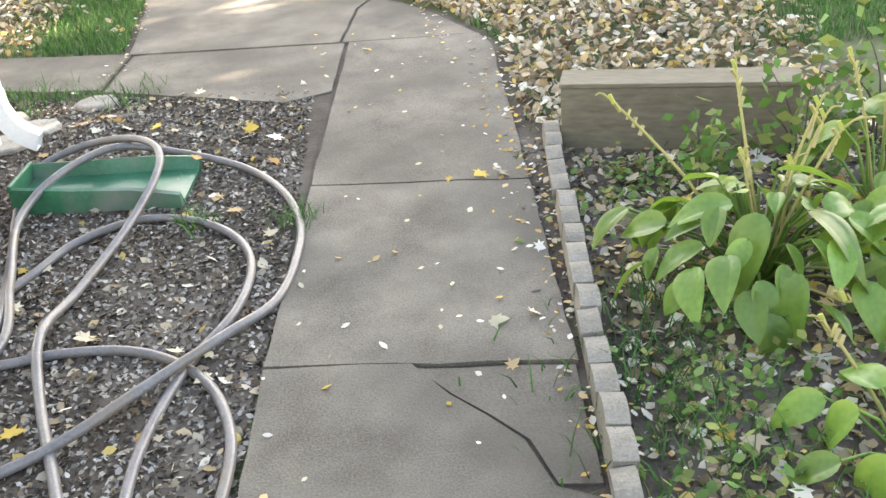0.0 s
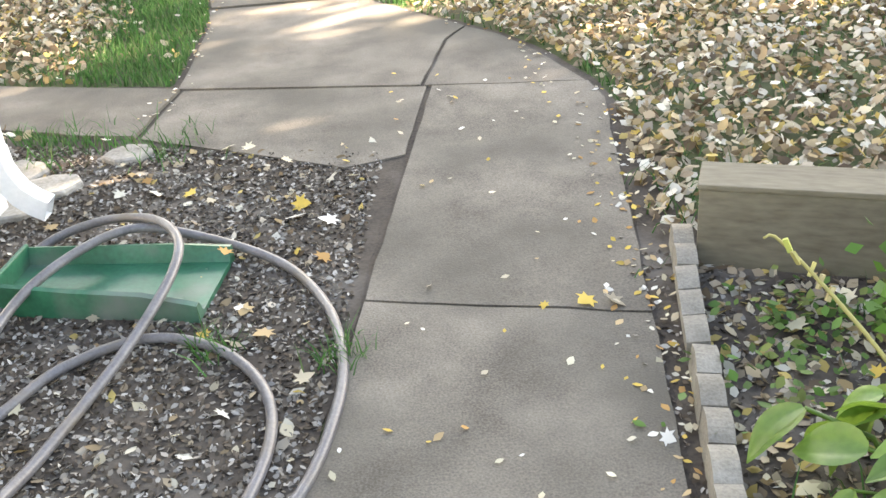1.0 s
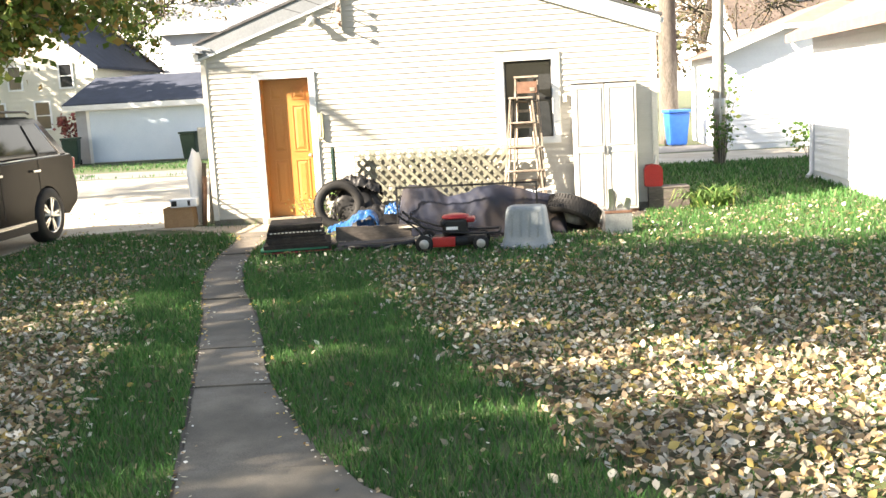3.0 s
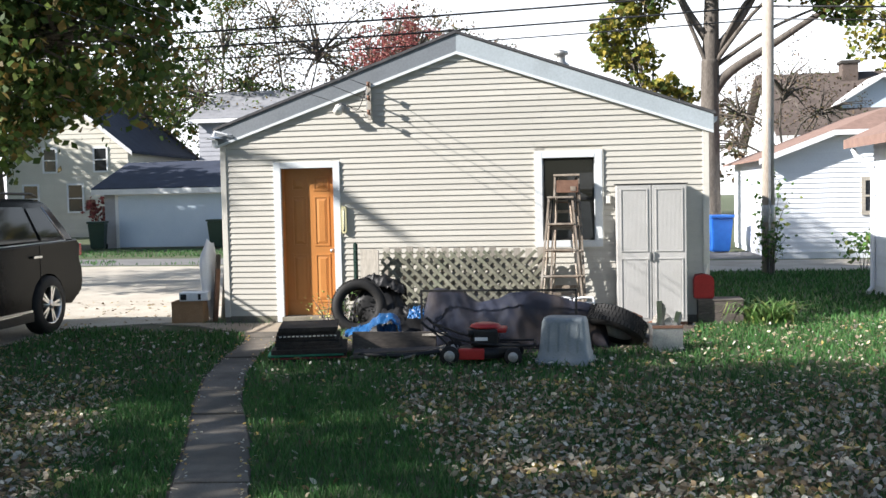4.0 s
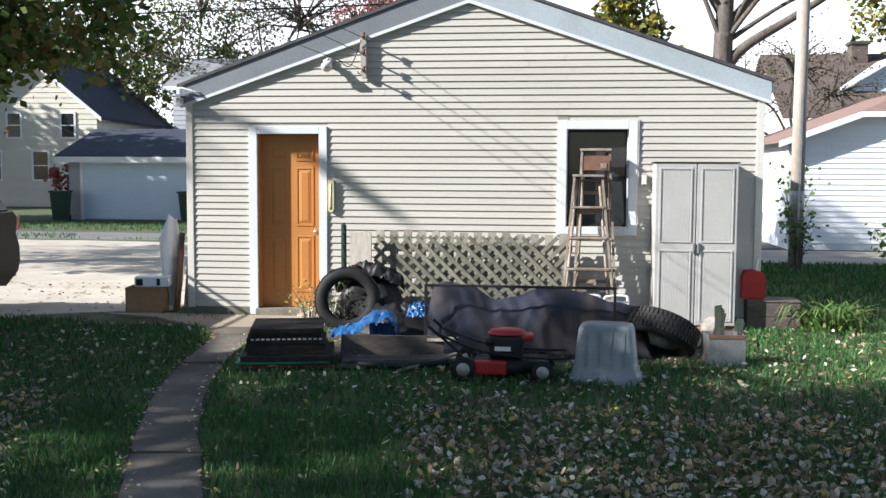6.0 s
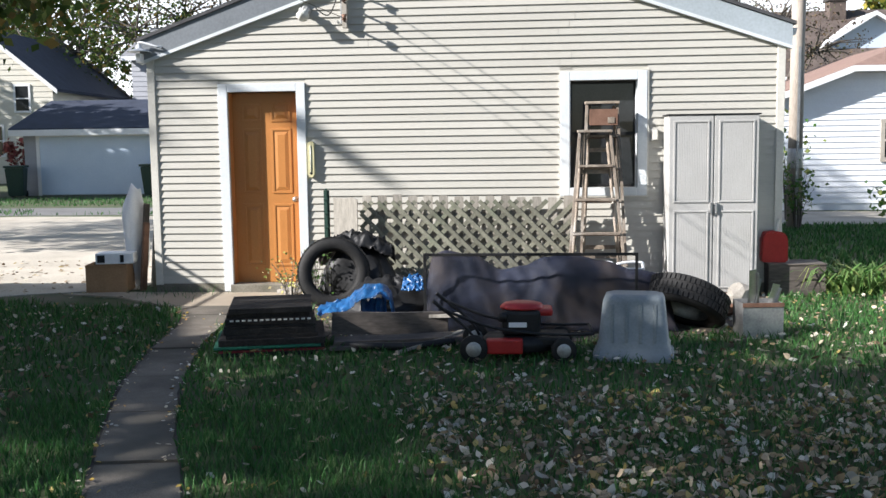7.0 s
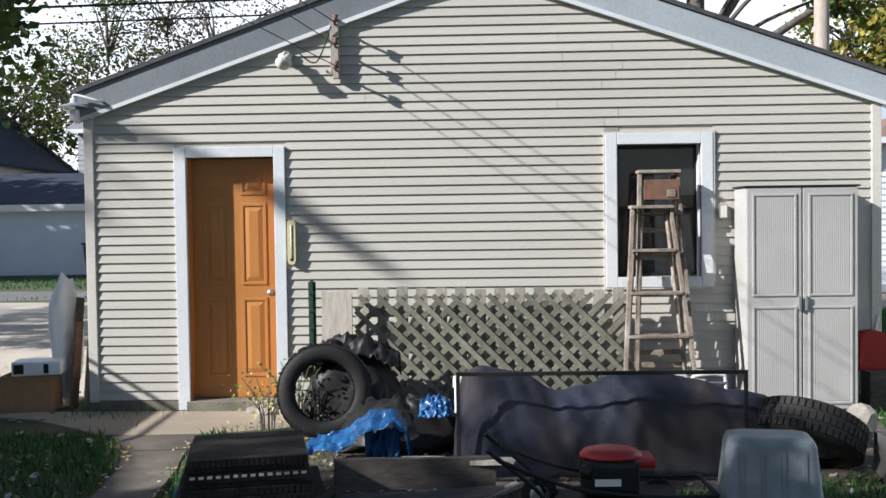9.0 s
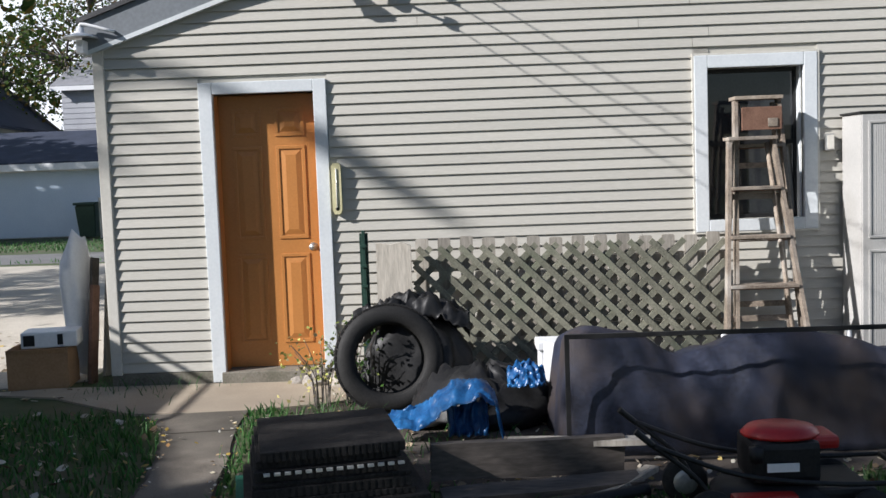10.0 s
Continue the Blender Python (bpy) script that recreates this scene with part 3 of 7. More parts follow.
# corner boards, rakes, roof
for name, x0, x1 in (("corner_board", GX0 - 0.02, GX0 + 0.06), ("corner_board", GX1 - 0.06, GX1 + 0.02)):
    bm = B()
    box(bm, x0, x1, GY0 - 0.028, GY0 + 0.08, 0.09, roof_z(x0) - 0.2, 0.006)
    gpart(name, bm, CORNER)
HALF_L, HALF_R = 3.36, 3.3
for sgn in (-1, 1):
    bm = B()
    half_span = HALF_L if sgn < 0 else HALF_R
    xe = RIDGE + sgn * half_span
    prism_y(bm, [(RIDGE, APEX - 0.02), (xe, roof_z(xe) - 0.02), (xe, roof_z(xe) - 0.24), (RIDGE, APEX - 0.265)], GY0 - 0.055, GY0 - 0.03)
    # the left rake board takes a darker grey than the right one
    gpart("rake_board", bm, SLATE if sgn < 0 else FASCIA, None, "dark slate-grey rake board" if sgn < 0 else "pale blue-grey painted rake board")
    bm = B()
    prism_y(bm, [(RIDGE, APEX - 0.255), (xe, roof_z(xe) - 0.23), (xe, roof_z(xe) - 0.262), (RIDGE, APEX - 0.292)], GY0 - 0.062, GY0 - 0.005)
    gpart("rake_trim", bm, TRIM)
    bm = B()
    xe2 = RIDGE + sgn * (half_span + 0.03)
    prism_y(bm, [(RIDGE, APEX + 0.02), (xe2, roof_z(xe2) + 0.02), (xe2, roof_z(xe2) - 0.016), (RIDGE, APEX - 0.016)], GY0 - 0.075, GY1 + 0.3)
    roof = gpart("roof", bm, SHINGLE, None, "dark asphalt shingle roof slope")
    bm = B()
    xq = xe - sgn * 0.03
    box(bm, min(xe, xq), max(xe, xq), GY0 - 0.028, GY1 + 0.2, roof_z(xe) - 0.2, roof_z(xe) - 0.03)
    gpart("eave_board", bm, FASCIA)
    bm = B()
    prism_y(bm, [(xe, roof_z(xe) - 0.05), (xe + sgn * 0.06, roof_z(xe) - 0.05), (xe + sgn * 0.05, roof_z(xe) - 0.11), (xe + sgn * 0.02, roof_z(xe) - 0.13)], GY0 + 0.02, GY1 + 0.25)
    gpart("gutter", bm, TRIM)

# door
bm = B()
box(bm, DX0 - 0.1, DX0, GY0 - 0.035, GY0 + 0.02, 0.02, DZ1 + 0.085, 0.005)
gpart("door_jamb", bm, TRIM)
bm = B()
box(bm, DX1, DX1 + 0.095, GY0 - 0.035, GY0 + 0.02, 0.1, DZ1 + 0.085, 0.005)
gpart("door_jamb", bm, TRIM)
bm = B()
box(bm, DX0 + 0.001, DX1 - 0.001, GY0 - 0.033, GY0 + 0.02, DZ1, DZ1 + 0.085, 0.005)
gpart("door_head", bm, TRIM)
DREC = 0.175
bm = B()
box(bm, DX0 - 0.03, DX0 + 0.002, GY0 + 0.022, GY0 + DREC, 0.095, DZ1)
box(bm, DX1 - 0.002, DX1 + 0.03, GY0 + 0.022, GY0 + DREC, 0.095, DZ1)
box(bm, DX0 - 0.03, DX1 + 0.03, GY0 + 0.022, GY0 + DREC, DZ1, DZ1 + 0.03)
gpart("door_reveal", bm, DOORPAINT, None, "orange-brown painted deep door reveal")
bm = B()
YD = GY0 + DREC - 0.045
box(bm, DX0 + 0.003, DX1 - 0.003, YD, YD + 0.042, 0.1, DZ1 - 0.003)
door = gpart("door", bm, DOORPAINT, None, "orange-brown six-panel door, closed")
w = (DX1 - DX0)
for c in (0, 1):
    px0 = DX0 + 0.12 + c * (w / 2 - 0.045)
    px1 = px0 + w / 2 - 0.2
    for z0, z1 in ((0.3, 0.92), (1.08, 1.72), (1.84, 2.0)):
        bm = B()
        for a0, a1, b0, b1, d in ((px0 - 0.025, px1 + 0.025, z0 - 0.025, z0, 0.008), (px0 - 0.025, px1 + 0.025, z1, z1 + 0.025, 0.008), (px0 - 0.025, px0, z0, z1, 0.008), (px1, px1 + 0.025, z0, z1, 0.008)):
            box(bm, a0, a1, YD - d, YD + 0.002, b0, b1, 0.003)
        vs = [bm.verts.new(p) for p in ((px0 + 0.01, YD - 0.001, z0 + 0.01), (px1 - 0.01, YD - 0.001, z0 + 0.01), (px1 - 0.01, YD - 0.001, z1 - 0.01), (px0 + 0.01, YD - 0.001, z1 - 0.01), (px0 + 0.045, YD - 0.01, z0 + 0.045), (px1 - 0.045, YD - 0.01, z0 + 0.045), (px1 - 0.045, YD - 0.01, z1 - 0.045), (px0 + 0.045, YD - 0.01, z1 - 0.045))]
        for f in ((0, 1, 5, 4), (1, 2, 6, 5), (2, 3, 7, 6), (3, 0, 4, 7), (4, 5, 6, 7)):
            bm.faces.new([vs[i] for i in f])
        gpart("panel", bm, DOORPAINT, door)
bm = B()
lathe(bm, [(0.0, -0.065), (0.022, -0.06), (0.028, -0.045), (0.024, -0.03), (0.011, -0.022), (0.011, -0.008), (0.03, -0.004), (0.03, 0.0)], 16, Matrix.Translation((DX1 - 0.07, YD, 0.99)) @ Matrix.Rotation(radians(-90), 4, "X"))
gpart("door_knob", bm, DULLMETAL, door, "round dull metal knob")

# window
for nm, b_ in (("window_casing", (WX0 - 0.095, WX0, WZ0 - 0.085, WZ1 + 0.09)), ("window_casing", (WX1, WX1 + 0.095, WZ0 - 0.085, WZ1 + 0.09)), ("window_casing", (WX0 + 0.001, WX1 - 0.001, WZ1, WZ1 + 0.09)), ("window_sill", (WX0 + 0.001, WX1 - 0.001, WZ0 - 0.085, WZ0))):
    bm = B()
    box(bm, b_[0], b_[1], GY0 - 0.035, GY0 + 0.03, b_[2], b_[3], 0.005)
    gpart(nm, bm, TRIM)
bm = B()
for b_ in ((WX0 - 0.11, WX0 - 0.096, WZ0 - 0.1, WZ1 + 0.105), (WX1 + 0.096, WX1 + 0.11, WZ0 - 0.1, WZ1 + 0.105), (WX0 - 0.095, WX1 + 0.095, WZ1 + 0.091, WZ1 + 0.105), (WX0 - 0.095, WX1 + 0.095, WZ0 - 0.1, WZ0 - 0.086)):
    box(bm, b_[0], b_[1], GY0 - 0.03, GY0 + 0.01, b_[2], b_[3])
gpart("window_channel", bm, CORNER, None, "cream siding channel round the window")
bm = B()
for b_ in ((WX0, WX0 + 0.03, WZ0, WZ1), (WX1 - 0.03, WX1, WZ0, WZ1), (WX0 + 0.03, WX1 - 0.03, WZ0, WZ0 + 0.03), (WX0 + 0.03, WX1 - 0.03, WZ1 - 0.03, WZ1), (WX0 + 0.03, WX1 - 0.03, 1.62, 1.655)):
    box(bm, b_[0], b_[1], GY0 + 0.1, GY0 + 0.14, b_[2], b_[3])
gpart("window_frame", bm, BLACK, None, "dark window sash")
for x0, x1 in ((WX0, WX0 + 0.012), (WX1 - 0.012, WX1)):
    bm = B()
    box(bm, x0, x1, GY0 + 0.032, GY0 + 0.098, WZ0, WZ1)
    gpart("window_reveal", bm, TRIM)
# not see-through; the pane's dark colour stands in for the dim interior
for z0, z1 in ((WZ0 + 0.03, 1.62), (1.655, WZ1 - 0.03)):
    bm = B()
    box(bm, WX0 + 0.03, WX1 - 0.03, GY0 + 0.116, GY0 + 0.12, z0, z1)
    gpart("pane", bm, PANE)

# ---- fixtures on the garage ----
t = thing("wall_lamp", "white metal disc-shade lamp on a gooseneck at the eave corner", "lamp", (-5.34, 17.0, 2.49))
bm = B()
lathe(bm, [(0.0, 0.1), (0.025, 0.095), (0.03, 0.06), (0.05, 0.05), (0.115, 0.03), (0.12, 0.02), (0.05, 0.035), (0.0, 0.04)], 24, pose(0, -0.06, 0.04))
part("shade", bm, WHITE, t)
bm = B()
tube(bm, smooth_path([(0, -0.06, 0.13), (0.01, -0.06, 0.16), (0.1, -0.06, 0.14), (0.2, -0.05, 0.11), (0.22, 0.0, 0.11)]), 0.012, 8)
part("arm", bm, WHITE, t)
bm = B()
box(bm, -0.028, 0.028, -0.09, 0.01, -0.05, 0.045, 0.008)
part("socket_box", bm, WHITE, t)

t = thing("flood_lamp", "old twin spot lamp fixed under the gable rake", "lamp", (-3.58, 17.03, 2.94))
bm = B()
lathe(bm, [(0.0, 0.0), (0.05, 0.0), (0.05, 0.03), (0.0, 0.032)], 16, Matrix.Rotation(radians(90), 4, "X"))
part("base", bm, DULLMETAL, t)
for sx, rz in ((-0.03, 25), (0.02, -20)):
    bm = B()
    lathe(bm, [(0.0, -0.02), (0.028, -0.02), (0.03, 0.03), (0.055, 0.09), (0.058, 0.12), (0.0, 0.125)], 14, pose(sx, -0.08, -0.01, 125, 0, rz))
    part("lamp_head", bm, BULB, t)
bm = B()
tube(bm, [(0, -0.03, 0), (0, -0.09, 0.02), (-0.02, -0.1, 0)], 0.012, 8)
part("neck", bm, DULLMETAL, t)

t = thing("service_bracket", "weathered timber cable bracket with porcelain knobs", "bracket", (-3.17, 17.03, 2.99))
bm = B()
box(bm, -0.025, 0.025, -0.07, -0.015, -0.24, 0.25, 0.004)
part("post", bm, GREYWOOD, t)
bm = B()
box(bm, -0.045, -0.026, -0.06, -0.015, -0.2, 0.22, 0.003)
part("side_strap", bm, DULLMETAL, t)
for z in (-0.17, 0.02, 0.2):
    bm = B()
    tube(bm, [(0, -0.07, z), (0, -0.1, z), (0.02, -0.2, z + 0.02)], 0.011, 8)
    part("arm", bm, RUST, t)
    bm = B()
    lathe(bm, [(0, -0.03), (0.026, -0.028), (0.018, 0), (0.028, 0.028), (0, 0.032)], 12, pose(0.02, -0.2, z + 0.02))
    part("knob", bm, RUST, t, "dirty insulator knob")
bm = B()
tube(bm, smooth_path([(-0.3, -0.09, -0.03), (-0.16, -0.05, -0.1), (-0.03, -0.1, 0.18)]), 0.006, 6)
part("cable_loop", bm, WIRE, t)

t = thing("thermometer", "yellowed outdoor thermometer plate beside the door", "thermometer", (-3.567, 17.0, 1.42))
bm = B()
prism_y(bm, [(-0.034, -0.16), (-0.02, -0.19), (0.02, -0.19), (0.034, -0.16), (0.034, 0.16), (0.02, 0.18), (-0.02, 0.18), (-0.034, 0.16)], -0.012, 0.03)
part("plate", bm, THERMO, t)
bm = B()
tube(bm, [(0, -0.016, -0.14), (0, -0.016, 0.14)], 0.005, 8)
part("tube", bm, BULB, t)
bm = B()
lathe(bm, [(0, -0.004), (0.013, 0), (0, 0.006)], 12, pose(0, -0.014, -0.15, 90))
part("bulb", bm, BLACK, t)

# electric box on the right of the window
t = thing("outlet_box", "small grey weatherproof outlet box on siding", "outlet", (-0.03, 17.02, 1.62))
bm = B()
box(bm, -0.03, 0.03, -0.05, 0.01, -0.06, 0.06, 0.006)
part("box", bm, DULLMETAL, t)
bm = B()
box(bm, -0.024, 0.024, -0.058, -0.051, -0.05, 0.05, 0.003)
part("cover", bm, CORNER, t)


# ---- junk by the wall ----
def board(parent, name, mt, x0, x1, y0, y1, z0, z1, m=None, bevel=0.004, label=""):
    bm = B()
    box(bm, x0, x1, y0, y1, z0, z1, bevel, m)
    return part(name, bm, mt, parent, label)


# steel cabinet
t = thing("metal_cabinet", "tall grey steel two-door cabinet with faded paint, against the siding", "cabinet", (0.497, 16.835, 0.0), turn=1)
board(t, "body", CABINET, -0.435, 0.435, -0.15, 0.165, 0.05, 1.80, bevel=0.008)
board(t, "plinth", RUST, -0.44, 0.44, -0.13, 0.15, 0.0, 0.05)
board(t, "top", BLACK, -0.45, 0.45, -0.175, 0.17, 1.80, 1.815, bevel=0.004, label="dark worn cabinet top")
for sx in (-1, 1):
    x0, x1 = (-0.43, -0.006) if sx < 0 else (0.006, 0.43)
    d = board(t, "door", CABINET, x0, x1, -0.168, -0.152, 0.06, 1.795, bevel=0.004)
    for z0, z1 in ((0.1, 0.87), (0.95, 1.75)):
        bm = B()
        a, b = x0 + 0.04, x1 - 0.04
        for q in ((a, b, z0, z0 + 0.018), (a, b, z1 - 0.018, z1), (a, a + 0.018, z0 + 0.018, z1 - 0.018), (b - 0.018, b, z0 + 0.018, z1 - 0.018)):
            box(bm, q[0], q[1], -0.177, -0.168, q[2], q[3], 0.003)
        part("panel_frame", bm, CABINET, d)
        bm = B()
        n = 36
        vs = [[bm.verts.new((a + 0.025 + (b - a - 0.05) * k / n, -0.169 - (0.0014 if k % 2 else 0), zz)) for k in range(n + 1)] for zz in (z0 + 0.026, z1 - 0.026)]
        for k in range(n):
            bm.faces.new((vs[0][k], vs[0][k + 1], vs[1][k + 1], vs[1][k]))
        part("ribbing", bm, CABINET, d)
    hx = x1 - 0.02 if sx < 0 else x0 + 0.02
    bm = B()
    box(bm, hx - 0.01, hx + 0.01, -0.195, -0.169, 0.84, 0.95, 0.004)
    part("handle", bm, DULLMETAL, d)


# lattice with pickets behind
t = thing("lattice_panel", "weathered grey-green wooden lattice panel leaning by the wall", "lattice", (-1.925, 16.78, 0.0))
lx0, lx1, lz0, lz1 = -1.09, 1.09, 0.12, 0.98
for k in range(-8, 18):
    for s, yy in ((1, 0.002), (-1, -0.012)):
        xa = lx0 + k * 0.148
        pts = []
        x_lo, x_hi = xa, xa + s * (lz1 - lz0)
        z_lo, z_hi = lz0, lz1
        if s < 0:
            x_lo, x_hi = xa, xa - (lz1 - lz0)
        a, b = Vector((x_lo, z_lo)), Vector((x_hi, z_hi))
        d = b - a
        t0, t1 = 0.0, 1.0
        for lim, sgn in ((lx0, 1), (lx1, -1)):
            f0, f1 = sgn * (a.x - lim), sgn * (b.x - lim)
            if f0 < 0 and f1 < 0:
                t0, t1 = 1, 0
            elif f0 < 0:
                t0 = max(t0, f0 / (f0 - f1))
            elif f1 < 0:
                t1 = min(t1, f0 / (f0 - f1))
        if t1 - t0 < 0.05:
            continue
        p, q = a + d * t0, a + d * t1
        w = Vector((d.y, -d.x)).normalized() * 0.021
        bm = B()
        prism_y(bm, [(p.x - w.x, p.y - w.y), (p.x + w.x, p.y + w.y), (q.x + w.x, q.y + w.y), (q.x - w.x, q.y - w.y)], yy - 0.006, yy + 0.006)
        part("slat", bm, WEATHERED, t)
pk = thing("picket_panel", "grey weathered picket fence panel behind the lattice", "fence", (-1.925, 16.84, 0.02))
random.seed(11)
for k in range(14):
    x = -1.08 + k * 0.158
    top = 1.02 + random.uniform(-0.012, 0.015) - 0.03 * k / 14
    bm = B()
    prism_y(bm, [(x, 0.05), (x + 0.088, 0.05), (x + 0.09, top - 0.008), (x + 0.08, top), (x + 0.006, top), (x - 0.001, top - 0.008)], -0.01, 0.01)
    part("picket", bm, GREYWOOD, pk)
board(pk, "rail", GREYWOOD, -1.1, 1.12, 0.012, 0.05, 0.3, 0.38)
board(pk, "rail", GREYWOOD, -1.1, 1.12, 0.012, 0.05, 0.78, 0.86)

t = thing("weathered_plank", "wide weathered plank standing upright by the lattice, coloured lighter as sunlit", "plank", (-3.155, 16.66, 0.0))
bm = B()
prism_y(bm, [(-0.12, 0.0), (0.12, 0.0), (0.125, 1.01), (0.06, 1.035), (-0.02, 1.02), (-0.115, 1.035)], -0.02, 0.02)
part("board", bm, LITWOOD, t)
t = thing("dark_stake", "thin dark green metal fence stake", "stake", (-3.365, 16.75, 0.0))
bm = B()
box(bm, -0.012, 0.012, -0.012, 0.012, 0, 1.12, 0.003)
box(bm, -0.03, 0.03, 0.012, 0.018, 0, 1.1)
part("stake_bar", bm, BINGREEN, t)
for z in (0.72, 0.86, 1.0):
    bm = B()
    box(bm, -0.02, 0.02, -0.026, -0.012, z, z + 0.02, 0.002)
    part("lug", bm, BINGREEN, t)


# step ladders
def step_ladder(at, h, w0, w1, treads, lean, rear, label, turn=0, cap=True):
    t = thing("step_ladder", label, "ladder", at, group="wooden step ladders", turn=turn)
    for s in (-1, 1):
        bm = B()
        for (xa, ya, za), (xb, yb, zb) in (((s * w0, -lean, 0.0), (s * w1, 0.0, h - 0.03)),):
            d = Vector((xb - xa, yb - ya, zb - za))
            vs = []
            for x, y, z in ((xa, ya, za), (xb, yb, zb)):
                vs += [bm.verts.new((x + i * 0.012, y + j * 0.035, z)) for i, j in ((-1, -1), (1, -1), (1, 1), (-1, 1))]
            for f in ((0, 1, 2, 3), (7, 6, 5, 4), (0, 4, 5, 1), (1, 5, 6, 2), (2, 6, 7, 3), (3, 7, 4, 0)):
                bm.faces.new([vs[i] for i in f])
        part("front_rail", bm, LADDERWOOD, t)
        bm = B()
        tube(bm, [(s * w0 * 0.86, rear, 0.0), (s * w1 * 0.8, 0.03, h - 0.05)], 0.016, 6)
        part("rear_leg", bm, LADDERWOOD, t)
    for k in range(1, treads + 1):
        q = k / (treads + 1)
        w, y, z = w0 + (w1 - w0) * q, -lean * (1 - q), (h - 0.03) * q
        bm = B()
        box(bm, -w + 0.012, w - 0.012, y - 0.05, y + 0.05, z - 0.011, z + 0.011, 0.003)
        part("tread", bm, LADDERWOOD, t)
        bm = B()
        tube(bm, [(-w, y - 0.02, z - 0.018), (w, y - 0.02, z - 0.018)], 0.004, 6)
        part("tie_rod", bm, RUST, t)
    if cap:
        bm = B()
        box(bm, -w1 - 0.02, w1 + 0.02, -0.07, 0.09, h - 0.03, h - 0.005, 0.004)
        part("top_cap", bm, LADDERWOOD, t)
    for k in (1, 3):
        q = k / 4
        w = (w0 + (w1 - w0) * q) * 0.86
        bm = B()
        box(bm, -w, w, (rear) * (1 - q) + 0.02, (rear) * (1 - q) + 0.035, h * q - 0.02, h * q + 0.02)
        part("rear_brace", bm, LADDERWOOD, t)
    return t


step_ladder((-0.645, 16.8, 0.0), 1.68, 0.3, 0.15, 4, 0.43, -0.2, "weathered wooden step ladder, paint-splashed, standing before the window")
tl = step_ladder((-0.565, 16.93, 0.0), 1.965, 0.24, 0.15, 5, 0.3, -0.1, "taller old wooden step ladder with rusty bucket shelf, by the window")
board(tl, "bucket_shelf", RUST, -0.13, 0.15, -0.1, -0.085, 1.72, 1.88, label="rust-brown bucket shelf plate")
board(tl, "label_plate", LADDERWOOD, 0.05, 0.12, -0.107, -0.101, 1.74, 1.8)

# ---- tyres ----
def tyre(name, at, R, r, width, rx, ry, rz, label, wheel=False):
    t = thing(name, label, "tyre", at, group="old tyres")
    m = Matrix.Rotation(radians(rz), 4, "Z") @ Matrix.Rotation(radians(rx), 4, "X") @ Matrix.Rotation(radians(ry), 4, "Y")
    w = width / 2
    bm = B()
    prof = [(r, -w * 0.72), (r + 0.02, -w * 0.9), (r + (R - r) * 0.5, -w), (R - 0.03, -w * 0.92), (R - 0.008, -w * 0.75), (R, -w * 0.35), (R, w * 0.35), (R - 0.008, w * 0.75), (R - 0.03, w * 0.92), (r + (R - r) * 0.5, w), (r + 0.02, w * 0.9), (r, w * 0.72), (r + 0.03, w * 0.6), (R - 0.03, w * 0.5), (R - 0.03, -w * 0.5), (r + 0.03, -w * 0.6), (r, -w * 0.72)]
    lathe(bm, prof, 40, m)
    part("carcass", bm, RUBBER, t)
    bm = B()
    n = 52
    for k in range(n):
        for s, o in ((-1, 0), (1, 0.5), (0, 0.25)):
            a = 2 * math.pi * (k + o) / n
            mm = m @ Matrix.Rotation(a, 4, "Z") @ Matrix.Translation((R, 0, s * w * 0.55))
            box(bm, -0.006, 0.006, -R * 0.045, R * 0.045, -w * 0.2, w * 0.2, 0, mm)
    tagged(part("tread", bm, RUBBER, t), kind="stuff")
    if wheel:
        bm = B()
        lathe(bm, [(r + 0.005, -w * 0.7), (r - 0.02, -w * 0.5), (r - 0.03, w * 0.3), (r - 0.02, w * 0.6), (r + 0.008, w * 0.74), (r - 0.015, w * 0.76), (r - 0.05, w * 0.45), (r * 0.5, w * 0.5), (r * 0.35, w * 0.68), (0.0, w * 0.7)], 32, m)
        part("rim", bm, DULLMETAL, t, "dusty steel rim")
    return t


tyre("tyre", (-3.16, 16.02, 0.345), 0.34, 0.215, 0.2, 80, 0, 10, "worn black tyre standing upright against junk")
tyre("tyre", (-0.01, 15.02, 0.24), 0.335, 0.2, 0.24, -26, 20, 0, "black tyre on rim lying tilted on the grass", wheel=True)

# ---- mats, planks ----
t = thing("mat_stack", "stack of dark rubber mats, green and red below", "mats", (-3.33, 14.3, 0.0), turn=13)
lay = [(MAT, 0.03), (REDMAT, 0.018), (MAT, 0.012), (GREENMAT, 0.022), (MAT, 0.05), (MAT, 0.03), (MAT, 0.045), (MAT, 0.02), (MAT, 0.05), (MAT, 0.035), (MAT, 0.045)]
z = 0.0
random.seed(5)
for k, (mt, h) in enumerate(lay):
    grow = 0.055 if k < 5 else (0.0 if k < 8 else -0.03)
    dx, dy = random.uniform(-0.02, 0.02), random.uniform(-0.02, 0.02)
    bm = B()
    box(bm, -0.34 - grow + dx, 0.34 + grow + dx, -0.33 - grow + dy, 0.33 + dy, z, z + h - 0.003, 0.004)
    n = 22
    for j in range(n):
        x = -0.34 - grow + dx + (0.68 + 2 * grow) * (j + 0.5) / n
        box(bm, x - 0.009, x + 0.009, -0.33 - grow + dy - 0.005, -0.33 - grow + dy + 0.002, z + 0.001, z + h - 0.005)
    part("mat", bm, mt, t)
    z += h
bm = B()
for j in range(14):
    x = -0.29 + j * 0.044
    box(bm, x, x + 0.026, -0.352, -0.332, 0.262, 0.272)
part("edge_stitching", bm, CORNER, t, "pale broken edge stitching")

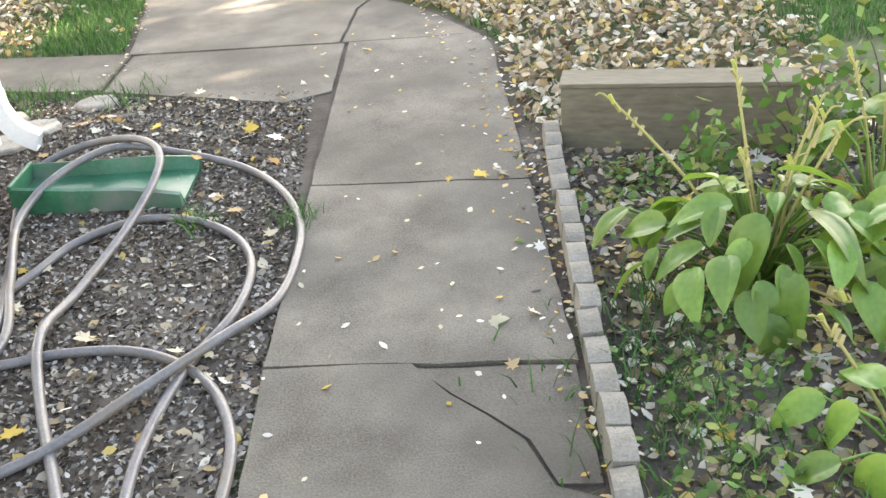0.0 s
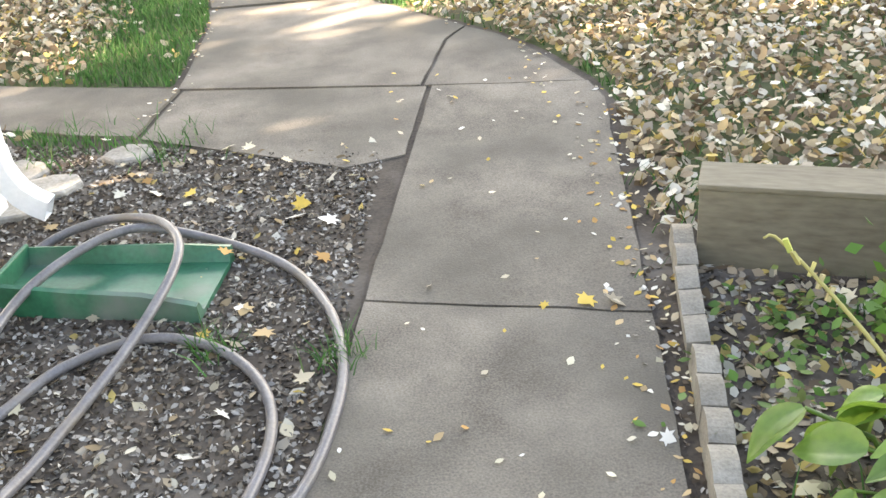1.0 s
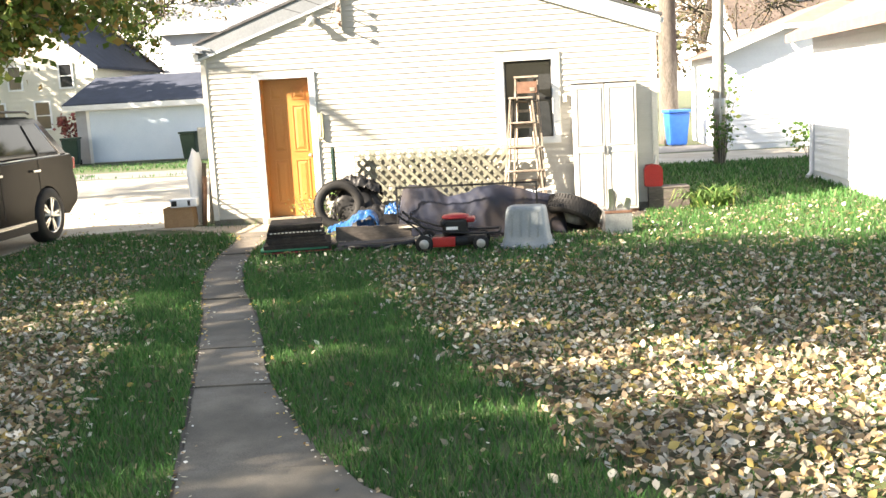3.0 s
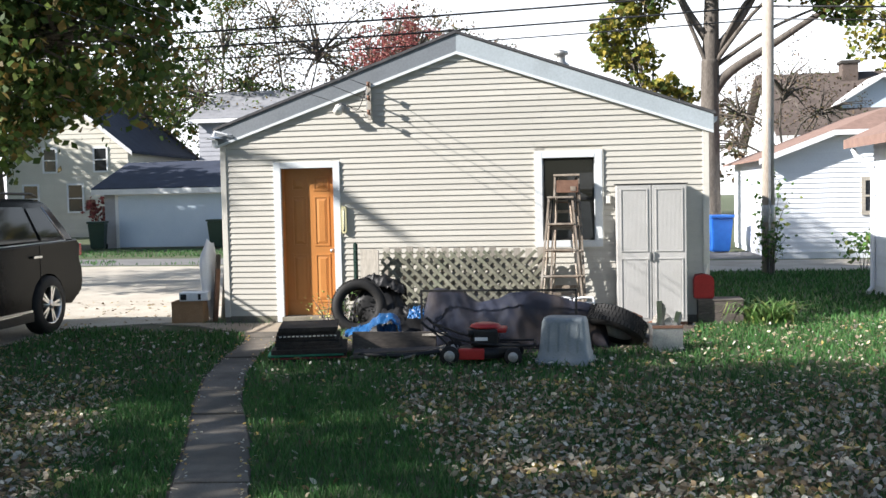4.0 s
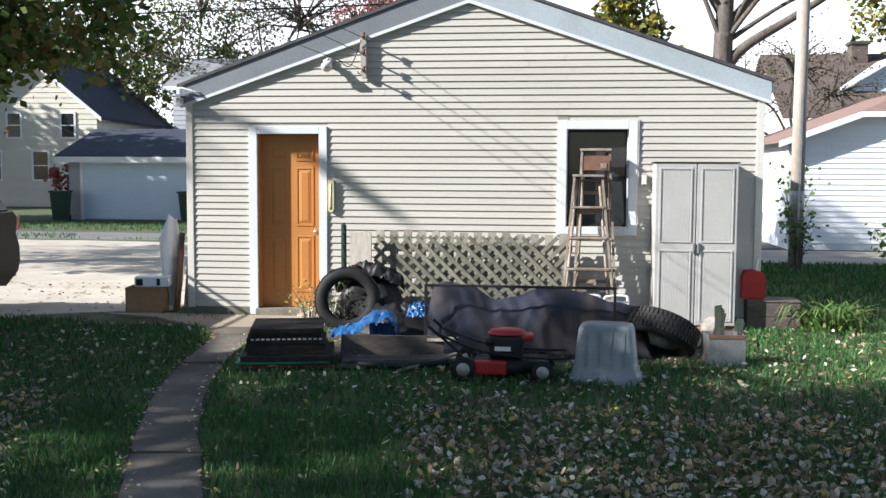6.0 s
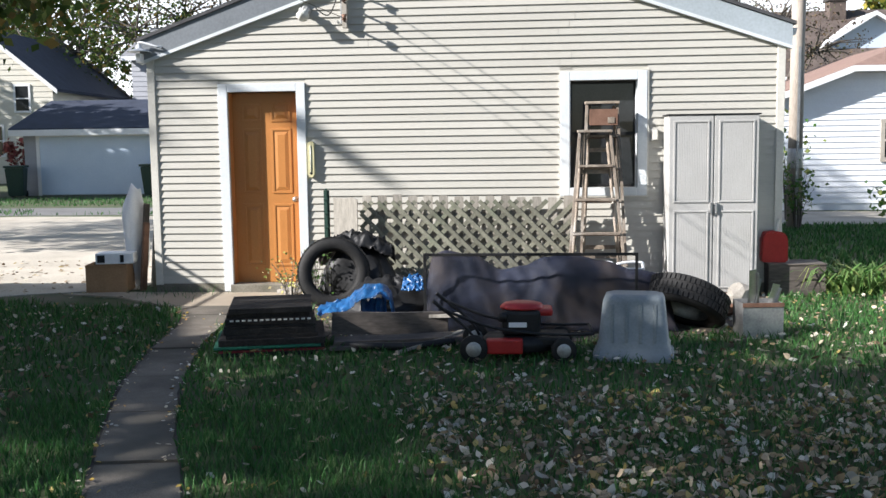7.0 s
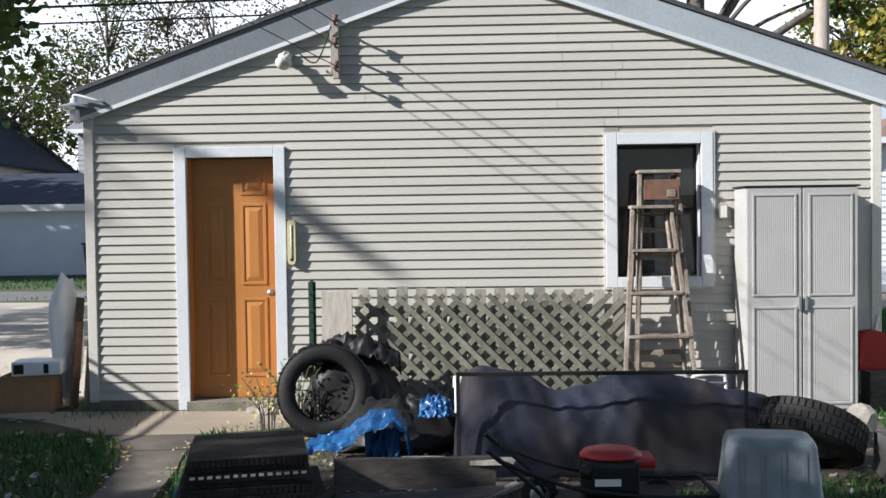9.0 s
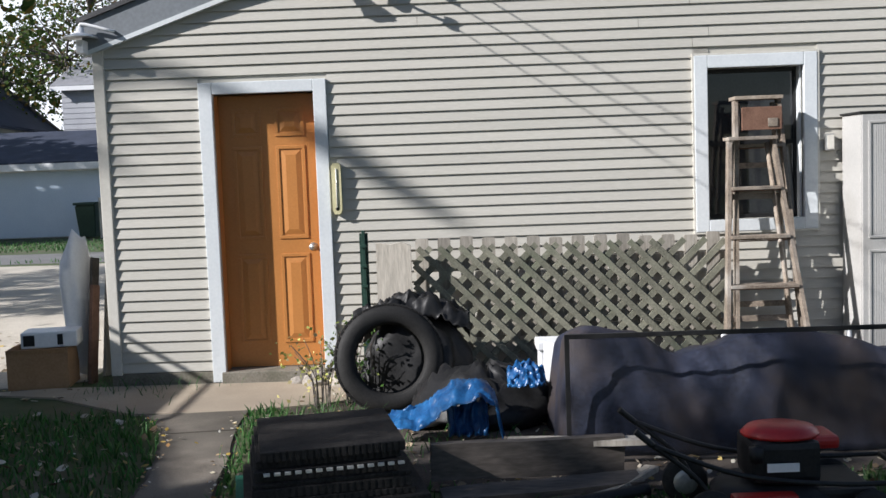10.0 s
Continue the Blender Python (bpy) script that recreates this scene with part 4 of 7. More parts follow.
def plank(name, label, a, b, w, h, mt, twist=0):
    a, b = Vector(a), Vector(b)
    d = b - a
    L = d.length
    t = thing(name, label, "plank", a, group="old planks")
    m = Matrix.Rotation(math.atan2(d.y, d.x), 4, "Z") @ Matrix.Rotation(-math.asin(d.z / L), 4, "Y") @ Matrix.Rotation(radians(twist), 4, "X")
    bm = B()
    n = 8
    rows = []
    for k in range(n + 1):
        x = L * k / n
        j = 0.006 * noise2(x * 3, L, 1.0)
        rows.append([bm.verts.new(m @ Vector((x + (0.02 * noise2(y0, z0 * 9, 7) if k in (0, n) else 0), y0, z0 + j))) for y0, z0 in ((-w / 2, 0), (w / 2, 0), (w / 2, h), (-w / 2, h))])
    for p, q in zip(rows, rows[1:]):
        for i in range(4):
            bm.faces.new((p[i], p[(i + 1) % 4], q[(i + 1) % 4], q[i]))
    bm.faces.new(rows[0])
    bm.faces.new(rows[-1][::-1])
    part("board", bm, mt, t)


DARKWOOD = material("damp_dark_wood", (0.045, 0.038, 0.032), (0.13, 0.11, 0.095), 6, 0.85, 0.4, 70, stretch=(0.2, 1, 1))
plank("plank", "damp dark plank lying on the grass", (-2.85, 14.33, 0.09), (-1.95, 14.42, 0.08), 0.05, 0.17, DARKWOOD)
plank("plank", "damp dark plank lying flat among junk", (-2.8, 14.16, 0.05), (-1.9, 14.28, 0.07), 0.13, 0.03, DARKWOOD, 8)
plank("plank", "grey weathered board end lying askew", (-2.5, 14.5, 0.2), (-1.84, 14.38, 0.22), 0.09, 0.025, GREYWOOD)
plank("plank", "dark narrow board lying on the grass", (-2.82, 14.05, 0.02), (-2.2, 14.2, 0.03), 0.08, 0.025, DARKWOOD)
plank("plank", "grey slanting board under other planks", (-2.3, 14.02, 0.0), (-1.83, 14.35, 0.1), 0.1, 0.02, GREYWOOD, -10)
t = thing("corrugated_pipe", "black corrugated drain pipe lying on grass", "pipe", (-2.3, 14.1, 0.045))
bm = B()
tube(bm, smooth_path([(-0.5, 0.05, 0), (-0.2, -0.04, 0.005), (0.1, 0.0, 0.0), (0.42, 0.08, 0.02)], 8), 0.03, 10)
part("pipe_wall", bm, BLACK, t)


# ---- cloth heaps ----
def sheet(name, label, mt, x0, x1, y0, y1, height, nx=60, ny=40, cat="tarp", thick=0.006):
    t = thing(name, label, cat, ((x0 + x1) / 2, (y0 + y1) / 2, 0))
    bm = B()
    g = []
    for i in range(nx + 1):
        row = []
        for j in range(ny + 1):
            u, v = i / nx, j / ny
            x, y, zz = height(u, v)
            row.append(bm.verts.new((x - (x0 + x1) / 2, y - (y0 + y1) / 2, zz)))
        g.append(row)
    for i in range(nx):
        for j in range(ny):
            f = bm.faces.new((g[i][j], g[i + 1][j], g[i + 1][j + 1], g[i][j + 1]))
            f.smooth = True
    ob = part("sheet", bm, mt, t)
    sol = ob.modifiers.new("thickness", "SOLIDIFY")
    sol.thickness = thick
    return t


def level(u, pts):
    for (a, p), (b, q) in zip(pts, pts[1:]):
        if u <= b:
            f = (u - a) / (b - a)
            return p + (q - p) * f * f * (3 - 2 * f)
    return pts[-1][1]


TARP_TOP = [(0.0, 0.6), (0.08, 0.66), (0.2, 0.62), (0.31, 0.5), (0.4, 0.53), (0.5, 0.61), (0.6, 0.62), (0.72, 0.57), (0.84, 0.5), (1.0, 0.42)]


def tarp_height(u, v):
    """A sheet that hangs steeply at the front in soft folds and sags over the heap behind."""
    front = min(1.0, v / 0.34)
    over = max(0.0, (v - 0.34) / 0.66)
    top = level(u, TARP_TOP) + 0.012 * noise2(u * 14, 0.3, 1, 3)
    fold = 0.045 * noise2(u * 8, front * 1.2, 1, 7) + 0.022 * noise2(u * 21 + front * 2, front * 2.5, 1, 2)
    pleat = 0.018 * abs(math.sin(u * 34 + 5 * noise2(u * 3, front * 2, 1, 4))) * (0.4 + 0.6 * front)
    side = min(1.0, u / 0.03, (1 - u) / 0.06)
    hang = front ** 0.85 if front < 1 else 1.0
    z = top * hang - 0.2 * over ** 1.5 + 0.05 * over * noise2(u * 9, v * 6, 1, 9)
    return -2.2 + 2.1 * u + 0.03 * noise2(u * 6, v * 6, 1, 5), 14.86 + 0.2 * front ** 2.2 + 0.75 * over + (fold + pleat) * (1 - 0.6 * over), max(0.012, z * side ** 0.6)


sheet("tarp", "dark grey-blue wrinkled tarpaulin over a heap of junk", TARP, -2.2, -0.1, 14.86, 15.8, tarp_height, 110, 46)


def cloth(parent, name, mt, place, nx, ny, thick=0.004):
    bm = B()
    g = [[bm.verts.new(place(i / nx, j / ny)) for j in range(ny + 1)] for i in range(nx + 1)]
    for i in range(nx):
        for j in range(ny):
            bm.faces.new((g[i][j], g[i + 1][j], g[i + 1][j + 1], g[i][j + 1])).smooth = True
    ob = part(name, bm, mt, parent)
    ob.modifiers.new("thickness", "SOLIDIFY").thickness = thick


def blue_strip(u, v):
    x = -0.56 + 0.68 * u
    z = level(u, [(0.0, 0.15), (0.3, 0.2), (0.62, 0.33), (0.82, 0.345), (0.93, 0.28), (1.0, 0.06)])
    w = 0.05 + 0.06 * math.sin(math.pi * u) + 0.03 * noise2(u * 9, 1, 1)
    return x + 0.02 * noise2(u * 12, v * 3, 1, 4), -0.05 + 0.16 * v + 0.04 * noise2(u * 7, v * 3, 1, 2), max(0.01, z - w * (1 - v) + 0.022 * noise2(u * 15, v * 5, 1, 7)+ 0.012 * noise2(u * 40, v * 9, 1, 3))


def blue_fold(u, v):
    return -0.19 + 0.23 * u + 0.02 * noise2(u * 5, v * 5, 1, 3), 0.04 + 0.05 * noise2(u * 9, v * 2, 1, 1) + 0.05 * v, max(0.012, 0.03 + 0.25 * v * (0.75 + 0.35 * noise2(u * 6, 0.5, 1, 8)))


def blue_scrap(u, v):
    return 0.16 + 0.22 * u, 0.18 + 0.12 * v + 0.03 * noise2(u * 8, v * 7, 1, 2), 0.27 + 0.13 * math.sin(math.pi * (0.2 + 0.6 * u)) * v + 0.04 * noise2(u * 9, v * 8, 1, 5)


t = thing("blue_tarp", "torn strips of crumpled blue plastic tarp in the junk heap", "tarp", (-2.6, 15.25, 0.0))
cloth(t, "strip", BLUETARP, blue_strip, 60, 8)
cloth(t, "fold", BLUETARP, blue_fold, 30, 10)
cloth(t, "scrap", BLUETARP, blue_scrap, 24, 10)


def bag_height(u, v):
    a = u * 2 * math.pi
    r = 0.4 * math.sin(v * math.pi / 2 + 0.05)
    rr = r * (1 + 0.45 * noise2(math.cos(a) * 1.5, math.sin(a) * 1.5 + v * 2, 1.3, 5))
    return -2.55 + 1.15 * rr * math.cos(a), 15.75 + 0.7 * rr * math.sin(a), max(0.012, 0.33 * math.cos(v * math.pi / 2) + 0.09 * noise2(math.cos(a) * 4, math.sin(a) * 4 + v * 6, 1, 6))


sheet("rubbish_bag", "crumpled black plastic rubbish bag in the heap", BLACK, -2.9, -2.2, 15.5, 16.0, bag_height, 36, 16, "bag")


def bag2_height(u, v):
    a = u * 2 * math.pi
    r = 0.36 * math.sin(v * math.pi / 2 + 0.05)
    rr = r * (1 + 0.35 * noise2(math.cos(a) * 1.5, math.sin(a) * 1.5 + v * 2, 1.3, 8))
    return -3.0 + 1.1 * rr * math.cos(a), 16.46 + 0.5 * rr * math.sin(a), max(0.012, 0.55 * math.cos(v * math.pi / 2) + 0.07 * noise2(math.cos(a) * 3, math.sin(a) * 3 + v * 5, 1, 2))


t = thing("foam_block", "white foam packing block among the junk", "packaging", (-2.1, 16.12, 0.0))
board(t, "block", WHITE, -0.11, 0.11, -0.09, 0.09, 0.0, 0.36, bevel=0.012)
board(t, "cap", WHITE, -0.125, 0.125, -0.105, 0.105, 0.362, 0.42, bevel=0.01)
sheet("rubbish_bag", "full black plastic rubbish bag behind the tyre", BLACK, -3.3, -2.7, 16.3, 16.6, bag2_height, 36, 16, "bag")


def rag_height(u, v):
    x = -3.42 + 0.78 * u
    return x, 16.3 + 0.3 * v + 0.05 * noise2(u * 5, v * 5, 1), 0.56 + 0.12 * math.sin(u * 3.1) - 0.5 * max(0, abs(v - 0.4) - 0.2) + 0.07 * noise2(u * 7, v * 6, 1, 3) + 0.05 * noise2(u * 19, v * 13, 1, 8)


sheet("cloth_bundle", "dark crumpled cloth draped over tyres", BLACK, -3.3, -2.7, 16.4, 16.7, rag_height, 48, 24, "cloth")
t = thing("pale_slab", "white plastic slab end sticking out of the heap", "slab", (-2.08, 15.75, 0.0), turn=-14)
board(t, "slab_body", WHITE, -0.12, 0.14, -0.06, 0.06, 0.0, 0.46, bevel=0.015)

t = thing("tube_rack", "white tubular metal rack behind the tarp", "rack", (-0.62, 16.1, 0.0))
for k in range(3):
    bm = B()
    x = -0.42 + k * 0.28
    tube(bm, smooth_path([(x, 0, 0), (x, 0, 0.37), (x + 0.03, 0, 0.42), (x + 0.2, 0, 0.43), (x + 0.24, 0, 0.37), (x + 0.24, 0, 0)]), 0.014, 8)
    part("hoop", bm, WHITE, t)
for k in range(4):
    bm = B()
    tube(bm, [(-0.42, -0.01, 0.16 + k * 0.07), (0.38, -0.01, 0.16 + k * 0.07)], 0.009, 8)
    part("crossbar", bm, WHITE, t)

# window screen standing in front of the tarp
t = thing("window_screen", "thin dark framed window screen standing before the tarp", "screen", (-1.305, 14.8, 0.0))
w, h = 0.87, 0.668
for q, nm in (((-w, -w + 0.024, 0.0, h), "stile"), ((w - 0.024, w, 0.0, h), "stile"), ((-w + 0.024, w - 0.024, h - 0.024, h), "rail"), ((-w + 0.024, w - 0.024, 0.0, 0.018), "rail")):
    board(t, "frame_" + nm, BLACK, q[0], q[1], -0.008, 0.008, q[2], q[3], bevel=0.002)
MESH = bpy.data.materials.new("screen_mesh")
MESH.use_nodes = True
nn, ll = MESH.node_tree.nodes, MESH.node_tree.links
tr = nn.new("ShaderNodeBsdfTransparent")
mx = nn.new("ShaderNodeMixShader")
mx.inputs[0].default_value = 0.13
nn["Principled BSDF"].inputs["Base Color"].default_value = (0.03, 0.034, 0.045, 1)
ll.new(tr.outputs[0], mx.inputs[1])
ll.new(nn["Principled BSDF"].outputs[0], mx.inputs[2])
ll.new(mx.outputs[0], nn["Material Output"].inputs[0])
bm = B()
box(bm, -w + 0.018, w - 0.018, -0.001, 0.001, 0.018, h - 0.018)
part("mesh", bm, MESH, t)

# ---- mower ----
t = thing("lawn_mower", "red and black push lawn mower with folded handle on the grass", "lawn mower", (-1.385, 13.97, 0.0), turn=1)
bm = B()
lathe(bm, [(0.0, 0.17), (0.12, 0.17), (0.2, 0.165), (0.225, 0.14), (0.23, 0.07), (0.222, 0.068), (0.21, 0.13), (0.0, 0.15)], 28)
bm.transform(Matrix.Diagonal((1.2, 0.95, 1, 1)))
part("deck", bm, BLACK, t)
bm = B()
box(bm, -0.24, 0.02, -0.235, -0.16, 0.06, 0.17, 0.015)
part("deck_skirt", bm, REDPAINT, t)
bm = B()
box(bm, 0.1, 0.36, -0.17, 0.17, 0.1, 0.17, 0.02)
part("front_apron", bm, BLACK, t)
eng = B()
box(eng, -0.13, 0.15, -0.13, 0.13, 0.18, 0.357, 0.03)
e_ob = part("engine", eng, BLACK, t, "black ribbed engine block")
bm = B()
lathe(bm, [(0.0, 0.41), (0.07, 0.408), (0.12, 0.395), (0.14, 0.372), (0.142, 0.36), (0.0, 0.36)], 24)
bm.transform(Matrix.Translation((0.02, 0, 0)) @ Matrix.Diagonal((1.15, 0.9, 1, 1)))
part("shroud", bm, REDPAINT, t, "red engine shroud")
bm = B()
box(bm, 0.05, 0.24, -0.09, 0.1, 0.31, 0.365, 0.02)
part("fuel_tank", bm, REDPAINT, t)
bm = B()
box(bm, -0.08, 0.05, -0.148, -0.142, 0.24, 0.275)
part("label_plate", bm, WHITE, t, "pale label plate")
bm = B()
lathe(bm, [(0.0, 0.0), (0.03, 0.0), (0.03, 0.06), (0.0, 0.065)], 12, pose(-0.12, -0.13, 0.28))
part("air_filter", bm, BLACK, t)
for x in (-0.33, 0.31):
    for y in (-0.23, 0.22):
        R = 0.1 if x < 0 else 0.09
        bm = B()
        lathe(bm, [(0.03, -0.022), (R - 0.012, -0.024), (R, -0.015), (R, 0.015), (R - 0.012, 0.024), (0.03, 0.022)], 24, pose(x, y, R, 90))
        wh = part("wheel", bm, RUBBER, t)
        bm = B()
        lathe(bm, [(0.0, -0.03), (0.02, -0.03), (0.03, -0.026), (R - 0.025, -0.026), (R - 0.022, -0.02), (R - 0.022, 0.02), (0.03, 0.026), (0.0, 0.03)], 20, pose(x, y, R, 90))
        part("hub", bm, DULLMETAL, wh)
for y in (-0.19, 0.19):
    bm = B()
    tube(bm, smooth_path([(-0.3, y, 0.12), (-0.38, y, 0.24), (-0.55, y, 0.38)]), 0.011, 8)
    tube(bm, smooth_path([(-0.55, y, 0.38), (-0.62, y * 0.95, 0.44)]), 0.014, 8)
    part("handle_bar", bm, BLACK, t)
    bm = B()
    tube(bm, smooth_path([(-0.55, y, 0.38), (-0.2, y * 1.05, 0.25), (0.2, y * 1.05, 0.2), (0.52, y, 0.2)]), 0.011, 8)
    part("upper_handle", bm, BLACK, t)
bm = B()
tube(bm, [(0.52, -0.19, 0.2), (0.52, 0.19, 0.2)], 0.012, 8)
part("grip", bm, BLACK, t)

# ---- tote ----
t = thing("storage_tote", "upturned grey plastic storage tote on the grass", "tote", (-0.555, 13.98, 0.0), turn=-8)
bm = B()


def ring(w, d, z, r=0.05):
    pts = []
    for cx, cy, a0 in ((w - r, d - r, 0), (-w + r, d - r, 90), (-w + r, -d + r, 180), (w - r, -d + r, 270)):
        for k in range(5):
            a = radians(a0 + k * 22.5)
            pts.append((cx + r * math.cos(a), cy + r * math.sin(a), z))
    return [bm.verts.new(p) for p in pts]


rs = [ring(0.285, 0.21, 0.0), ring(0.285, 0.21, 0.05), ring(0.265, 0.19, 0.055), ring(0.262, 0.188, 0.1), ring(0.25, 0.176, 0.12), ring(0.218, 0.15, 0.42), ring(0.205, 0.138, 0.455), ring(0.17, 0.1, 0.468)]
for a, b in zip(rs, rs[1:]):
    for k in range(20):
        bm.faces.new((a[k], a[(k + 1) % 20], b[(k + 1) % 20], b[k])).smooth = True
bm.faces.new(rs[-1])
part("shell", bm, TOTE, t)
for x in (-0.15, -0.05, 0.05, 0.15):
    bm = B()
    box(bm, x - 0.012, x + 0.012, -0.006, 0.006, 0, 0.28, 0.003, Matrix.Translation((x * 0.0, -0.176, 0.13)) @ Matrix.Rotation(radians(-5), 4, "X"))
    part("rib", bm, TOTE, t)

# ---- cans ----
t = thing("metal_can_box", "dented shiny metal and glass box with bent flashing", "scrap metal", (0.505, 14.76, 0.0), turn=6)
bm = B()
for q in ((-0.16, 0.16, -0.13, -0.125), (-0.16, 0.16, 0.125, 0.13), (-0.16, -0.155, -0.125, 0.125), (0.155, 0.16, -0.125, 0.125)):
    box(bm, *q, 0.0, 0.28)
part("case", bm, DULLMETAL, t)
board(t, "rim", RUST, -0.165, 0.165, -0.136, -0.131, 0.25, 0.285)
for x0, z1, tw in ((-0.13, 0.5, 8), (-0.05, 0.54, -6), (0.03, 0.42, 14)):
    bm = B()
    box(bm, -0.035, 0.035, -0.002, 0.002, 0, z1, 0, pose(x0, -0.02 + x0 * 0.3, 0.01, 6, tw, 20))
    box(bm, 0.033, 0.037, -0.03, 0.03, 0, z1 * 0.95, 0, pose(x0, -0.02 + x0 * 0.3, 0.01, 6, tw, 20))
    part("flashing", bm, STEEL, t, "bent bright metal flashing")
t = thing("rusty_scrap", "crumpled rust-brown scrap pieces behind the tyre", "scrap", (0.3, 15.6, 0.0))
for k in range(5):
    bm = B()
    bmesh.ops.create_icosphere(bm, subdivisions=2, radius=0.11)
    for v in bm.verts:
        v.co *= 1 + 0.5 * noise.noise(v.co * 9 + Vector((k, 0, 0)))
    bm.transform(Matrix.Translation((0.11 * k - 0.2, 0.05 * (k % 2), 0.1 + 0.1 * (k % 3 == 1))))
    part("lump", bm, RUST if k % 2 else GREYWOOD, t)

# ---- planter with fuel can ----
t = thing("planter_box", "grey weathered wooden planter box at the garage corner", "planter", (1.37, 17.02, 0.0))
board(t, "front_board", DARKWOOD, -0.28, 0.28, -0.18, -0.155, 0.0, 0.14)
board(t, "front_board", DARKWOOD, -0.28, 0.28, -0.18, -0.155, 0.145, 0.3)
board(t, "back_board", DARKWOOD, -0.28, 0.28, 0.155, 0.18, 0.0, 0.3)
for x in (-0.28, 0.255):
    board(t, "end_board", DARKWOOD, x, x + 0.025, -0.153, 0.153, 0.0, 0.3)
board(t, "lid", DARKWOOD, -0.285, 0.285, -0.19, 0.185, 0.302, 0.318)
t = thing("fuel_can", "red plastic fuel can with spout on the planter", "fuel can", (1.17, 17.02, 0.319))
bm = B()
prism_y(bm, [(-0.125, 0.0), (0.125, 0.0), (0.13, 0.03), (0.13, 0.25), (0.09, 0.3), (0.0, 0.32), (-0.09, 0.31), (-0.13, 0.26), (-0.13, 0.03)], -0.08, 0.08)
bmesh.ops.bevel(bm, geom=bm.edges[:], offset=0.014, segments=2, affect="EDGES")
part("canister", bm, REDPAINT, t)
bm = B()
tube(bm, [(0.02, 0, 0.3), (0.03, 0, 0.3), (0.05, 0, 0.44)], 0.02, 10, 0.012)
part("spout", bm, CORNER, t, "pale spout")
bm = B()
tube(bm, smooth_path([(-0.1, 0, 0.29), (-0.09, 0, 0.3), (-0.02, 0, 0.3), (0.0, 0, 0.31)]), 0.012, 8)
part("handle", bm, REDPAINT, t)

# ---- cartons and boards on the far corner ----
t = thing("cardboard_box", "brown open cardboard box beside the garage", "carton", (-5.88, 17.2, 0.006), turn=8)
for q in ((-0.22, 0.22, -0.16, -0.152), (-0.22, 0.22, 0.152, 0.16), (-0.22, -0.212, -0.151, 0.151), (0.212, 0.22, -0.151, 0.151)):
    board(t, "side", CARDBOARD, *q, 0.0, 0.3, bevel=0)
board(t, "bottom", CARDBOARD, -0.21, 0.21, -0.15, 0.15, 0.0, 0.008, bevel=0)
bm = B()
box(bm, -0.22, 0.2, -0.004, 0.004, -0.14, 0, 0, pose(0, -0.165, 0.3, 14))
part("flap", bm, CARDBOARD, t)
t = thing("printer", "white and dark grey plastic appliance resting on the carton", "appliance", (-5.8, 17.2, 0.31), turn=12)
board(t, "body", WHITE, -0.2, 0.2, -0.13, 0.13, 0.0, 0.12, bevel=0.012)
board(t, "front_panel", BLACK, -0.18, -0.1, -0.136, -0.128, 0.02, 0.1, bevel=0.003)
board(t, "vent", BLACK, 0.06, 0.1, -0.136, -0.13, 0.02, 0.1, bevel=0.003)
for k, (x, ln, mt, lab) in enumerate(((-5.42, 0.75, RUST, "rust-brown board leaning on the garage corner"), (-5.5, 0.95, DARKWOOD, "dark wooden board leaning on the garage corner"), (-5.45, 1.15, GREYWOOD, "pale board leaning on the garage corner"))):
    t = thing("leaning_board", lab, "board", (x - 0.1 + 0.02 * k, 17.22 + 0.14 * k, 0.0), group="boards leaning on the garage")
    bm = B()
    box(bm, -0.05, 0.05, -0.012, 0.012, 0, ln, 0.003, pose(0, 0, 0, 0, 9, 80))
    part("board", bm, mt, t)
t = thing("white_bag", "white plastic sack slumped behind the garage corner", "sack", (-5.7, 17.55, 0.006))
bm = B()
bmesh.ops.create_icosphere(bm, subdivisions=3, radius=0.3)
for v in bm.verts:
    v.co = Vector((v.co.x * 0.38, v.co.y * 0.8, (v.co.z + 0.3) * 1.85)) * (1 + 0.2 * noise.noise(v.co * 5))
    v.co.z = max(v.co.z, 0)
part("sack_body", bm, WHITE, t, smooth=True)
for x, y, s in ((-3.75, 16.9, 0.1), (-3.5, 16.86, 0.14), (-3.9, 16.96, 0.06)):
    t = thing("rubble_stone", "broken grey concrete lump by the door sill", "stone", (x, y, 0.0), group="rubble by the door")
    bm = B()
    bmesh.ops.create_icosphere(bm, subdivisions=2, radius=s)
    for v in bm.verts:
        v.co *= 1 + 0.35 * noise.noise(v.co * 12 + Vector((x, 0, 0)))
        v.co = Vector((v.co.x * 1.2, v.co.y, max(-0.02, v.co.z * 0.6 + s * 0.4)))
    part("lump", bm, STONE, t)

